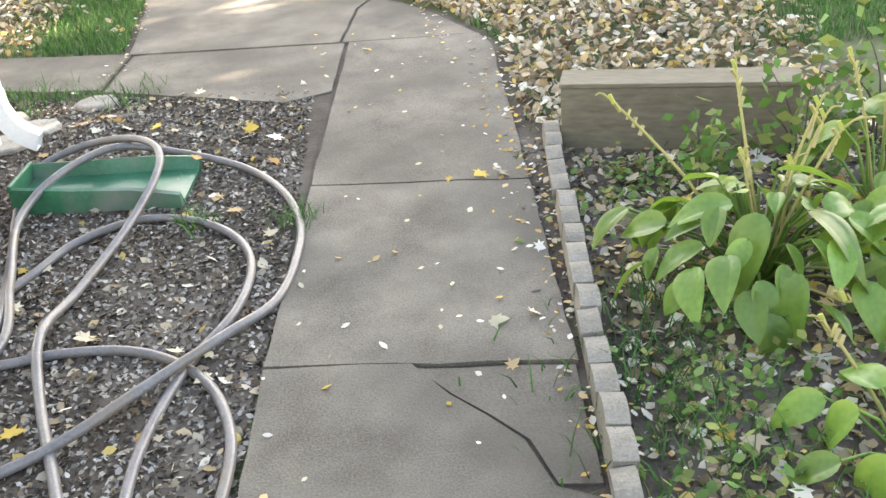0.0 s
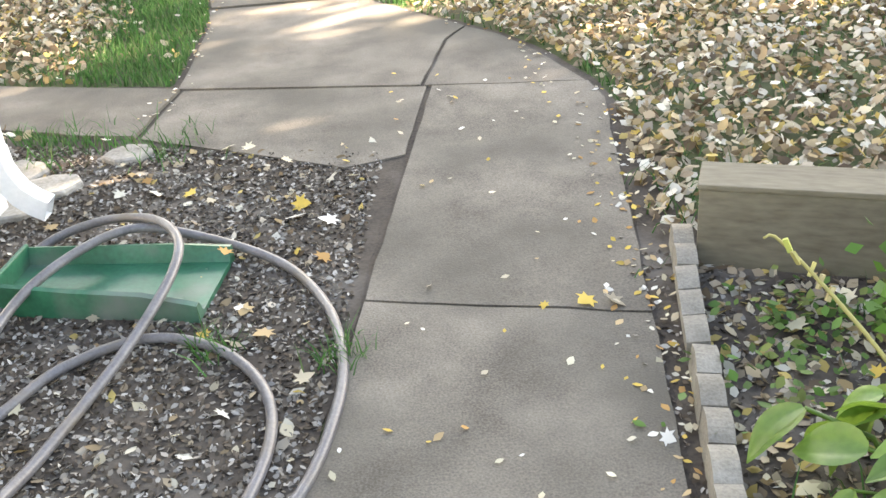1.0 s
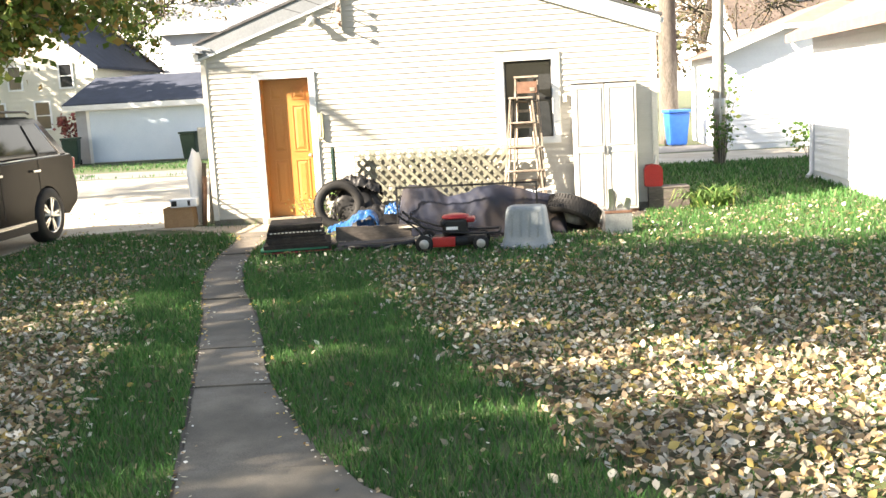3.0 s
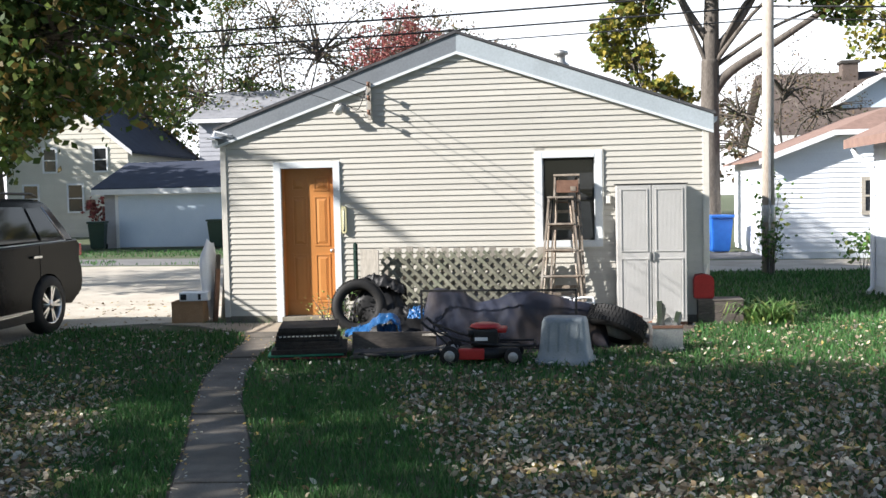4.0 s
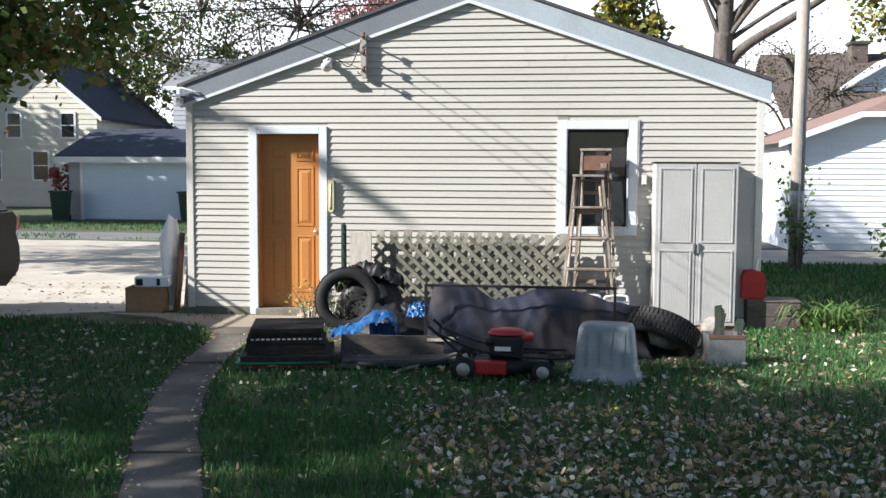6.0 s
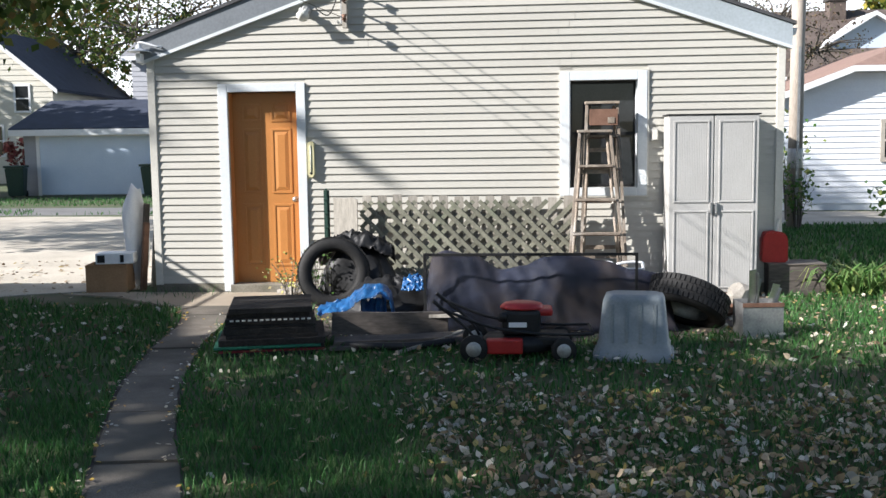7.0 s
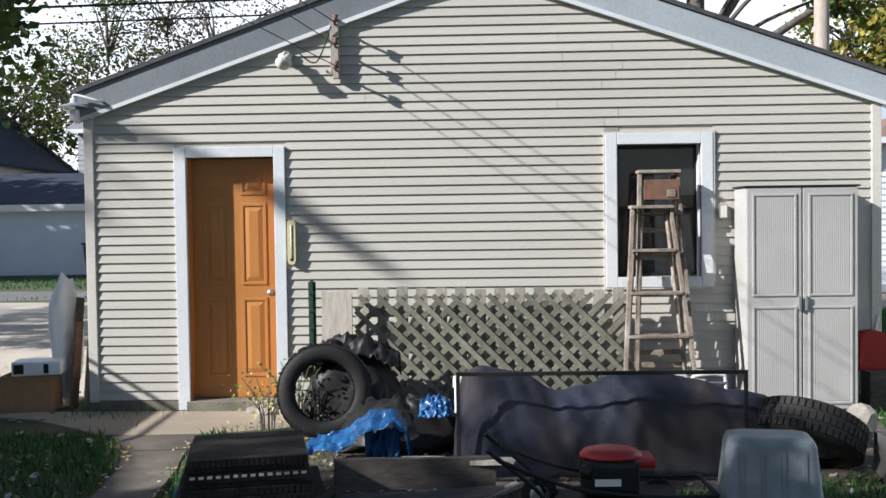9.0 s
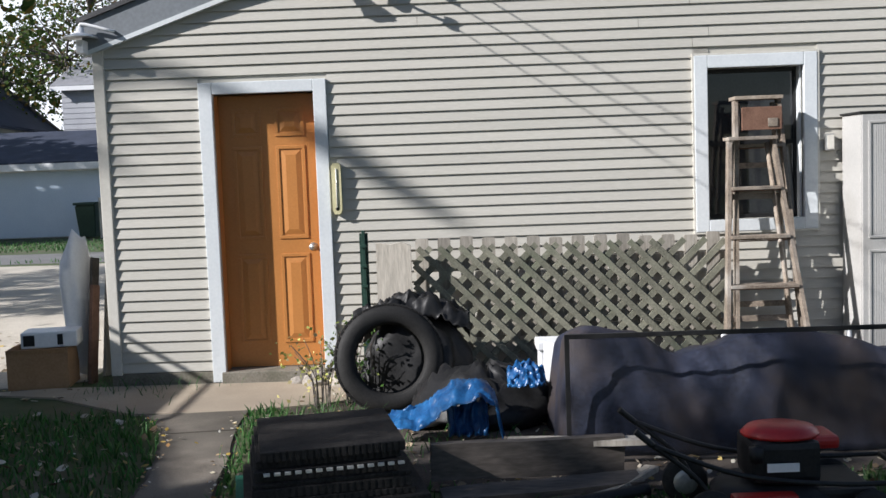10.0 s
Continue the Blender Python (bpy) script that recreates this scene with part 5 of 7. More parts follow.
# ---- beds beside the path ----
edging = thing("bed_edging", "row of worn scalloped concrete edging blocks along the flower bed", "edging", (0.4, 2.0, 0.0))
EDGE_LINE = [(0.2, -2.5), (0.24, 0.0), (0.30, 1.05), (0.33, 1.48), (0.39, 2.25), (0.485, 3.38)]
random.seed(3)
y = -2.4
while y < 3.33:
    x = edge_x(EDGE_LINE, y)
    x2 = edge_x(EDGE_LINE, y + 0.135)
    a = math.degrees(math.atan2(-(x2 - x), 0.135))
    bm = B()
    prof = []
    for k in range(7):
        q = k / 6
        prof.append((q * 0.13 - 0.065, 0.083 + 0.014 * math.sin(q * math.pi)))
    vs0 = [bm.verts.new((-0.032, py, pz)) for py, pz in prof]
    vs1 = [bm.verts.new((0.032, py, pz)) for py, pz in prof]
    b0 = [bm.verts.new((-0.034, py, -0.05)) for py in (-0.065, 0.065)]
    b1 = [bm.verts.new((0.034, py, -0.05)) for py in (-0.065, 0.065)]
    for i in range(6):
        bm.faces.new((vs0[i], vs1[i], vs1[i + 1], vs0[i + 1]))
    bm.faces.new(vs0 + [b0[1], b0[0]])
    bm.faces.new(vs1[::-1] + [b1[0], b1[1]])
    bm.faces.new((vs0[0], b0[0], b1[0], vs1[0]))
    bm.faces.new((vs0[-1], vs1[-1], b1[1], b0[1]))
    bm.transform(pose(x - 0.4, y + 0.067 - 2.0, random.uniform(-0.006, 0.006), random.uniform(-2, 2), random.uniform(-5, 5), a))
    part("edging_block", bm, EDGING, edging)
    y += 0.137

t = thing("timber_sleeper", "thick weathered timber sleeper edging the raised bed", "timber", (0.98, 3.16, 0.0), turn=-15)
bm = B()
box(bm, -0.47, 0.47, -0.08, 0.08, -0.02, 0.275, 0.008)
for v in bm.verts:
    v.co.z += 0.006 * noise2(v.co.x, v.co.y, 9)
part("beam", bm, TIMBER, t)
board(t, "cap_board", TIMBER, -0.475, 0.48, -0.088, 0.09, 0.277, 0.295, bevel=0.004, label="pale weathered cap board")

# hose
t = thing("garden_hose", "dusty grey garden hose lying in loose loops on soil", "hose", (-1.1, 2.4, 0.0))
COILS = [
    [(-1.75, 1.2, 0.0), (-1.30, 1.45, 0.0), (-1.14, 1.54, 0.02), (-0.96, 1.72, 0.035), (-0.76, 1.96, 0.03), (-0.62, 2.19, 0.0), (-0.57, 2.49, 0.0), (-0.58, 2.75, 0.0), (-0.67, 3.05, 0.0), (-0.86, 3.33, 0.0), (-1.16, 3.48, 0.04), (-1.42, 3.46, 0.1), (-1.6, 3.2, 0.1), (-1.68, 2.91, 0.05), (-1.58, 2.46, 0.02), (-1.50, 2.05, 0.0), (-1.7, 1.6, 0.0)],
    [(-1.05, 1.15, 0.0), (-1.12, 1.36, 0.0), (-1.28, 1.77, 0.0), (-1.36, 2.08, 0.03), (-1.33, 2.38, 0.0), (-1.24, 2.77, 0.03), (-1.17, 3.1, 0.1), (-1.2, 3.32, 0.13), (-1.36, 3.5, 0.12), (-1.6, 3.56, 0.08), (-1.78, 3.45, 0.03), (-1.76, 3.1, 0.0), (-1.62, 2.54, 0.0), (-1.56, 2.06, 0.0), (-1.9, 1.7, 0.0)],
    [(-0.9, 1.0, 0.0), (-0.93, 1.33, 0.0), (-0.92, 1.57, 0.0), (-0.86, 1.86, 0.0), (-0.75, 2.15, 0.0), (-0.73, 2.44, 0.0), (-0.81, 2.67, 0.0), (-0.99, 2.85, 0.0), (-1.22, 2.91, 0.0), (-1.43, 2.77, 0.0), (-1.54, 2.53, 0.0), (-1.7, 2.25, 0.0), (-2.0, 2.0, 0.0)],
    [(-1.9, 1.95, 0.0), (-1.47, 1.97, 0.0), (-1.30, 2.0, 0.0), (-1.08, 1.98, 0.0), (-0.91, 1.89, 0.0), (-0.77, 1.73, 0.0), (-0.69, 1.51, 0.0), (-0.68, 1.29, 0.0), (-0.72, 1.0, 0.0)],
]
for c in COILS:
    bm = B()
    tube(bm, [(x + 1.1, y - 2.4, z + 0.021) for x, y, z in smooth_path(c, 8)], 0.0165, 12)
    part("coil", bm, HOSE, t)

# splash block under the downspout
t = thing("splash_block", "green plastic downspout splash block on soil", "splash block", (-1.4, 3.23, 0.0), turn=-3)
bm = B()
prof = [(-0.19, 0.0), (-0.185, 0.085), (-0.165, 0.09), (-0.14, 0.03), (0.14, 0.03), (0.165, 0.09), (0.185, 0.085), (0.19, 0.0)]
rows = []
for x, s, lift in ((-0.36, 0.72, 0.03), (-0.1, 0.86, 0.015), (0.15, 0.95, 0.005), (0.34, 1.08, 0.0)):
    rows.append([bm.verts.new((x, py * s, pz * (1.0 if x < 0.3 else 0.75) + lift * (0 if pz == 0 else 1))) for py, pz in prof])
for p, q in zip(rows, rows[1:]):
    for i in range(len(prof)):
        bm.faces.new((p[i], p[(i + 1) % len(prof)], q[(i + 1) % len(prof)], q[i]))
bm.faces.new(rows[0])
bm.faces.new(rows[-1][::-1])
part("trough", bm, GREENPL, t)
bm = B()
box(bm, -0.375, -0.358, -0.13, 0.13, 0.0, 0.13, 0.006)
part("back_wall", bm, GREENPL, t)

# porch post with its downspout
t = thing("porch_post", "white painted square porch post", "post", (-2.2, 3.78, 0.0))
board(t, "shaft", WHITE, -0.09, 0.09, -0.09, 0.09, 0.12, 2.55)
board(t, "base", WHITE, -0.12, 0.12, -0.12, 0.12, 0.0, 0.12)
bm = B()
for a, b in (((-0.04, 0.04), (0.3, 2.5)),):
    box(bm, -0.04, 0.04, -0.035, 0.035, 0.32, 2.5, 0.006)
d = thing("downspout", "white metal downspout ending in an elbow", "downspout", (-2.0, 3.78, 0.0))
part("pipe", bm, WHITE, d)
bm = B()
pts = [(0, 0.33, 0.0), (0.004, 0.25, 8), (0.025, 0.19, 28), (0.055, 0.14, 48), (0.1, 0.1, 60), (0.15, 0.07, 66)]
rows = []
for x, z, a in pts:
    m = Matrix.Translation((x, 0, z)) @ Matrix.Rotation(-radians(a), 4, "Y")
    rows.append([bm.verts.new(m @ Vector(p)) for p in ((-0.042, -0.037, 0), (0.042, -0.037, 0), (0.042, 0.037, 0), (-0.042, 0.037, 0))])
for p, q in zip(rows, rows[1:]):
    for i in range(4):
        bm.faces.new((p[i], p[(i + 1) % 4], q[(i + 1) % 4], q[i]))
part("elbow", bm, WHITE, d)
bm = B()
box(bm, -0.1, 0.045, -0.04, 0.04, 1.2, 1.23)
part("strap", bm, WHITE, d)
t = thing("terracotta_pot", "round orange terracotta pot by the splash block", "pot", (-1.98, 3.0, 0.0))
bm = B()
lathe(bm, [(0.0, 0.0), (0.1, 0.0), (0.15, 0.22), (0.17, 0.23), (0.172, 0.29), (0.15, 0.29), (0.145, 0.2), (0.0, 0.19)], 24)
part("pot_body", bm, TERRACOTTA, t)
random.seed(8)
for x, y, s in ((-1.98, 4.1, 0.12), (-2.2, 4.25, 0.14), (-1.75, 4.4, 0.1), (-2.08, 3.9, 0.13), (1.75, 3.35, 0.12)):
    t = thing("flat_stone", "flat grey stone half sunk in the soil", "stone", (x, y, 0.0), group="flat stones by the bed")
    bm = B()
    prism(bm, [(s * (1 + 0.3 * random.random()) * math.cos(k), s * 0.8 * (1 + 0.3 * random.random()) * math.sin(k)) for k in (0.1, 0.9, 1.8, 2.7, 3.6, 4.4, 5.4)], -0.01, 0.03)
    bmesh.ops.bevel(bm, geom=bm.edges[:], offset=0.008, segments=1, affect="EDGES")
    part("stone_body", bm, STONE, t)

# ---- hostas ----
HOSTALEAF = material("hosta_leaf_skin", (0.075, 0.17, 0.032), (0.17, 0.3, 0.06), 7, 0.4, 0.12, 60, vary=0.3, dirt=(0.38, 0.36, 0.08), dirt_at=0.62)
nt = HOSTALEAF.node_tree
trn = nt.nodes.new("ShaderNodeBsdfTranslucent")
trn.inputs[0].default_value = (0.24, 0.38, 0.06, 1)
mxs = nt.nodes.new("ShaderNodeMixShader")
mxs.inputs[0].default_value = 0.3
nt.links.new(nt.nodes["Principled BSDF"].outputs[0], mxs.inputs[1])
nt.links.new(trn.outputs[0], mxs.inputs[2])
nt.links.new(mxs.outputs[0], nt.nodes["Material Output"].inputs[0])


def hosta_leaf_mesh(name, L, W, droop, cup):
    """A ribbed heart-shaped blade that arches over, on its stem from the origin."""
    bm = B()
    nu, nv = 10, 8
    g = []
    for i in range(nu + 1):
        u = i / nu
        w = max(0.002, W * 1.75 * (u + 0.02) ** 0.6 * (1 - u) ** 0.95)
        cx = L * (u - 0.1 * u * u)
        cz = -droop * u * u * L
        row = []
        for j in range(nv + 1):
            v = 2 * j / nv - 1
            rib = 0.004 * math.cos(v * 15) * math.sin(math.pi * u)
            row.append(bm.verts.new((cx, v * w, cz + cup * abs(v) ** 1.5 * w + rib - 0.02 * abs(v) * math.sin(u * 9) * W)))
        g.append(row)
    for i in range(nu):
        for j in range(nv):
            bm.faces.new((g[i][j], g[i + 1][j], g[i + 1][j + 1], g[i][j + 1])).smooth = True
    me = bpy.data.meshes.new(name)
    bm.to_mesh(me)
    bm.free()
    me.materials.append(HOSTALEAF)
    return me


LEAFSHAPES = [hosta_leaf_mesh("hosta_leaf", 0.19, 0.082, 0.3, 0.3), hosta_leaf_mesh("hosta_leaf", 0.165, 0.075, 0.6, 0.2), hosta_leaf_mesh("hosta_leaf", 0.14, 0.055, 0.2, 0.45), hosta_leaf_mesh("hosta_leaf", 0.21, 0.085, 0.8, 0.15)]


def hosta(at, leaves, radius, height, stalks, label, seed):
    t = thing("hosta", label, "plant", at, group="hosta plants")
    r = random.Random(seed)
    stem = B()
    for k in range(leaves):
        a = 2 * math.pi * (k * 0.382 + r.uniform(-0.04, 0.04))
        q = math.sqrt((k + 0.6) / leaves)
        d = radius * q
        h = height * (1.05 - 0.75 * q * q) * r.uniform(0.8, 1.15) + 0.03
        p = Vector((d * math.cos(a), d * math.sin(a), h))
        ob = new("leaf", LEAFSHAPES[r.randrange(4)])
        ob.parent = t
        ob.matrix_basis = Matrix.Translation(p) @ Euler((r.uniform(-0.6, 0.6), -0.05 + 0.6 * q + r.uniform(-0.45, 0.45), a + r.uniform(-0.9, 0.9))).to_matrix().to_4x4() @ Matrix.Scale(r.uniform(0.75, 1.15), 4)
        tube(stem, [(0.02 * math.cos(a), 0.02 * math.sin(a), 0), (p.x * 0.6, p.y * 0.6, h * 0.75), tuple(p)], 0.006, 5, 0.004, cap=False)
    tagged(part("stemwork", stem, HOSTALEAF, t), kind="stuff")
    for k, (dx, dy, h, b) in enumerate(stalks):
        bm = B()
        tube(bm, smooth_path([(0.03 * (k % 3), 0, 0), (dx * 0.5, dy * 0.5, h * 0.6), (dx, dy, h), (dx + b, dy + 0.01, h + 0.02)], 4), 0.0065, 6, 0.003)
        for q in range(5):
            f = 0.8 + 0.045 * q
            box(bm, -0.006, 0.006, -0.004, 0.004, 0, 0.035, 0, pose(dx * f, dy * f, h * f, 20 * (q % 3) - 20, 25, 40 * q))
        part("flower_stalk", bm, STALK, t, "dry yellow flower stalk")
    return t


hosta((0.93, 2.02, 0.0), 64, 0.38, 0.3, [(-0.38, 0.42, 0.5, -0.05), (0.06, 0.5, 0.55, 0.02), (0.24, 0.22, 0.5, 0.03), (0.3, 0.3, 0.42, 0.05), (-0.02, 0.15, 0.38, 0.02), (0.12, 0.1, 0.36, 0.05), (0.28, 0.12, 0.45, 0.1), (0.1, -0.4, 0.16, 0.0), (0.45, -0.05, 0.2, 0.08)], "large green hosta with yellowing leaves and dry stalks", 2)
hosta((1.0, 1.18, 0.0), 14, 0.24, 0.14, [(-0.1, 0.3, 0.2, -0.04), (0.2, 0.1, 0.22, 0.05)], "small flattened hosta with yellow-green leaves", 5)
hosta((1.42, 1.85, 0.0), 22, 0.3, 0.26, [(0.1, 0.3, 0.4, 0.0)], "green hosta with drooping leaves at the bed's edge", 9)
hosta((1.5, 2.45, 0.0), 18, 0.28, 0.28, [(-0.05, 0.2, 0.5, 0.0), (0.1, 0.2, 0.45, 0.04)], "green hosta with dry stalks before the timber", 12)
t = thing("hosta", "single long hosta leaf bending over the edging", "plant", (0.62, 2.2, 0.0), group="hosta plants")
ob = new("leaf", LEAFSHAPES[0])
ob.parent = t
ob.matrix_basis = pose(-0.06, 0.03, 0.2, 10, 22, 195)
bm = B()
tube(bm, [(0.15, -0.1, 0.0), (0.08, -0.02, 0.15), (-0.06, 0.03, 0.2)], 0.006, 6)
part("stem", bm, HOSTALEAF, t)

# ---- parked car ----
def suv(at, turn):
    t = thing("suv", "black parked sport utility car with alloy wheels on gravel", "car", at, turn=turn)
    L, W = 4.9, 0.96
    # side outline, rear at x = 0, front at x = -L
    def arch(cx, r, n=9):
        return [(cx + r * math.cos(math.pi * k / (n - 1)), 0.36 + r * math.sin(math.pi * k / (n - 1))) for k in range(n)]
    low = [(-0.02, 0.5), (0.03, 0.62), (0.02, 0.8), (-0.05, 0.95), (-0.02, 1.15), (-0.1, 1.22), (-3.2, 1.16), (-4.5, 1.02), (-4.85, 0.85), (-4.9, 0.5), (-4.75, 0.32)]
    low += [(x, z) for x, z in reversed(arch(-3.86, 0.45))]
    low += [(x, z) for x, z in reversed(arch(-0.92, 0.45))]
    low += [(-0.3, 0.34)]
    bm = B()
    n = len(low)
    rings = []
    for y, k in ((-W, 0.97), (-W + 0.05, 1.0), (W - 0.05, 1.0), (W, 0.97)):
        rings.append([bm.verts.new(((x + 2.4) * k - 2.4, y, 0.75 + (z - 0.75) * k)) for x, z in low])
    for a, b in zip(rings, rings[1:]):
        for i in range(n):
            bm.faces.new((a[i], a[(i + 1) % n], b[(i + 1) % n], b[i])).smooth = True
    bm.faces.new(rings[0])
    bm.faces.new(rings[-1][::-1])
    part("body", bm, CARPAINT, t)
    top = [(-0.1, 1.19), (-0.52, 1.70), (-0.75, 1.78), (-2.3, 1.80), (-2.75, 1.72), (-3.5, 1.16)]
    bm = B()
    a = [bm.verts.new((x, -W + 0.03 + 0.22 * (z - 1.16) / 0.64, z)) for x, z in top]
    b = [bm.verts.new((x, W - 0.03 - 0.22 * (z - 1.16) / 0.64, z)) for x, z in top]
    for i in range(len(top) - 1):
        bm.faces.new((a[i], a[i + 1], b[i + 1], b[i]))
    bm.faces.new(a)
    bm.faces.new(b[::-1])
    bm.faces.new((a[0], b[0], b[-1], a[-1]))
    bmesh.ops.bevel(bm, geom=[e for e in bm.edges if e.calc_length() > 0.3], offset=0.04, segments=3, affect="EDGES")
    part("cabin", bm, CARPAINT, t, smooth=True)

    def side_pane(pts, name, mt, off, s=-1):
        bm = B()
        va = [bm.verts.new((x, s * (W - 0.03 - 0.22 * (z - 1.16) / 0.64 + off), z)) for x, z in pts]
        vb = [bm.verts.new((x, s * (W - 0.03 - 0.22 * (z - 1.16) / 0.64 + off - 0.02), z)) for x, z in pts]
        bm.faces.new(va)
        bm.faces.new(vb[::-1])
        for i in range(len(pts)):
            j = (i + 1) % len(pts)
            bm.faces.new((va[i], va[j], vb[j], vb[i]))
        return part(name, bm, mt, t)
    for s in (-1, 1):
        side_pane([(-0.42, 1.24), (-1.0, 1.24), (-1.1, 1.66), (-0.72, 1.66)], "side_window", CARGLASS, 0.008, s)
        side_pane([(-1.08, 1.24), (-2.1, 1.23), (-2.1, 1.69), (-1.17, 1.68)], "side_window", CARGLASS, 0.008, s)
        side_pane([(-2.18, 1.23), (-3.2, 1.2), (-2.72, 1.64), (-2.18, 1.69)], "side_window", CARGLASS, 0.008, s)
        for p, q in (((-0.40, 1.215), (-0.71, 1.675)), ((-0.40, 1.215), (-3.2, 1.185))):
            bm = B()
            f = lambda z: s * (W - 0.03 - 0.22 * (z - 1.16) / 0.64 + 0.01)
            tube(bm, [(p[0], f(p[1]), p[1]), (q[0], f(q[1]), q[1])], 0.008, 6)
            part("chrome_strip", bm, STEEL, t)
        bm = B()
        tube(bm, [(-0.75, s * 0.7, 1.82), (-0.85, s * 0.7, 1.85), (-2.3, s * 0.7, 1.86), (-2.4, s * 0.7, 1.82)], 0.018, 8)
        part("roof_rail", bm, BLACK, t)
        bm = B()
        box(bm, -3.35, -1.4, s * (W + 0.012) - 0.012, s * (W + 0.012) + 0.012, 0.34, 0.37, 0.004)
        part("side_trim", bm, STEEL, t)
        bm = B()
        box(bm, -3.4, -1.38, s * (W + 0.005) - 0.02, s * (W + 0.005) + 0.02, 0.22, 0.33, 0.008)
        part("sill", bm, BLACK, t)
        for x in (-1.25, -2.25):
            bm = B()
            box(bm, x - 0.1, x + 0.1, s * (W + 0.03) - 0.012, s * (W + 0.03) + 0.012, 1.02, 1.05, 0.006)
            part("door_handle", bm, STEEL, t)
        for x in (-1.14, -2.14, -3.3):
            bm = B()
            box(bm, x - 0.004, x + 0.004, s * (W + 0.002) - 0.003, s * (W + 0.002) + 0.003, 0.45, 1.18)
            part("door_gap", bm, BLACK, t)
        bm = B()
        box(bm, -0.28, 0.0, s * W * 0.93 - 0.06, s * W * 0.93 + 0.06, 0.98, 1.16, 0.03)
        part("tail_light", bm, TAILRED, t)
        for x in (-0.92, -3.86):
            bm = B()
            lathe(bm, [(0.25, -0.12), (0.34, -0.125), (0.385, -0.09), (0.39, 0.0), (0.385, 0.09), (0.34, 0.125), (0.25, 0.12)], 36, pose(x, s * (W - 0.1), 0.39, 90))
            wh = part("wheel", bm, RUBBER, t)
            bm = B()
            lathe(bm, [(0.265, -0.11 * 1), (0.25, -0.12), (0.235, -0.1), (0.235, 0.1), (0.25, 0.12), (0.265, 0.11)], 36, pose(x, s * (W - 0.1), 0.39, 90))
            for k in range(5):
                for o in (-0.14, 0.14):
                    m = pose(x, s * (W - 0.1), 0.39) @ Matrix.Rotation(2 * math.pi * k / 5 + 0.3, 4, "Y") @ Matrix.Rotation(o, 4, "Y")
                    box(bm, -0.016, 0.016, s * 0.085 - 0.02, s * 0.085 + 0.02, 0.03, 0.25, 0, m)
            lathe(bm, [(0.0, -0.11), (0.06, -0.11), (0.065, 0.0), (0.06, 0.11), (0.0, 0.11)], 16, pose(x, s * (W - 0.1), 0.39, 90))
            part("rim", bm, STEEL, wh, "bright five-spoke alloy rim")
            bm = B()
            lathe(bm, [(0.0, 0.03), (0.23, 0.03), (0.23, -0.03), (0.0, -0.03)], 24, pose(x, s * (W - 0.16), 0.39, 90))
            part("brake_disc", bm, BLACK, wh)
    bm = B()
    box(bm, -0.2, 0.06, -W + 0.1, W - 0.1, 0.42, 0.62, 0.03)
    part("rear_bumper", bm, BLACK, t)
    bm = B()
    vs = [bm.verts.new(p) for p in ((-0.1, -0.72, 1.24), (-0.1, 0.72, 1.24), (-0.46, 0.62, 1.67), (-0.46, -0.62, 1.67), (-0.14, -0.72, 1.24), (-0.14, 0.72, 1.24), (-0.5, 0.62, 1.67), (-0.5, -0.62, 1.67))]
    for f in ((0, 1, 2, 3), (7, 6, 5, 4), (0, 4, 5, 1), (1, 5, 6, 2), (2, 6, 7, 3), (3, 7, 4, 0)):
        bm.faces.new([vs[i] for i in f])
    part("rear_window", bm, CARGLASS, t)
    return t


suv((-8.3, 16.95, 0.0), 91)

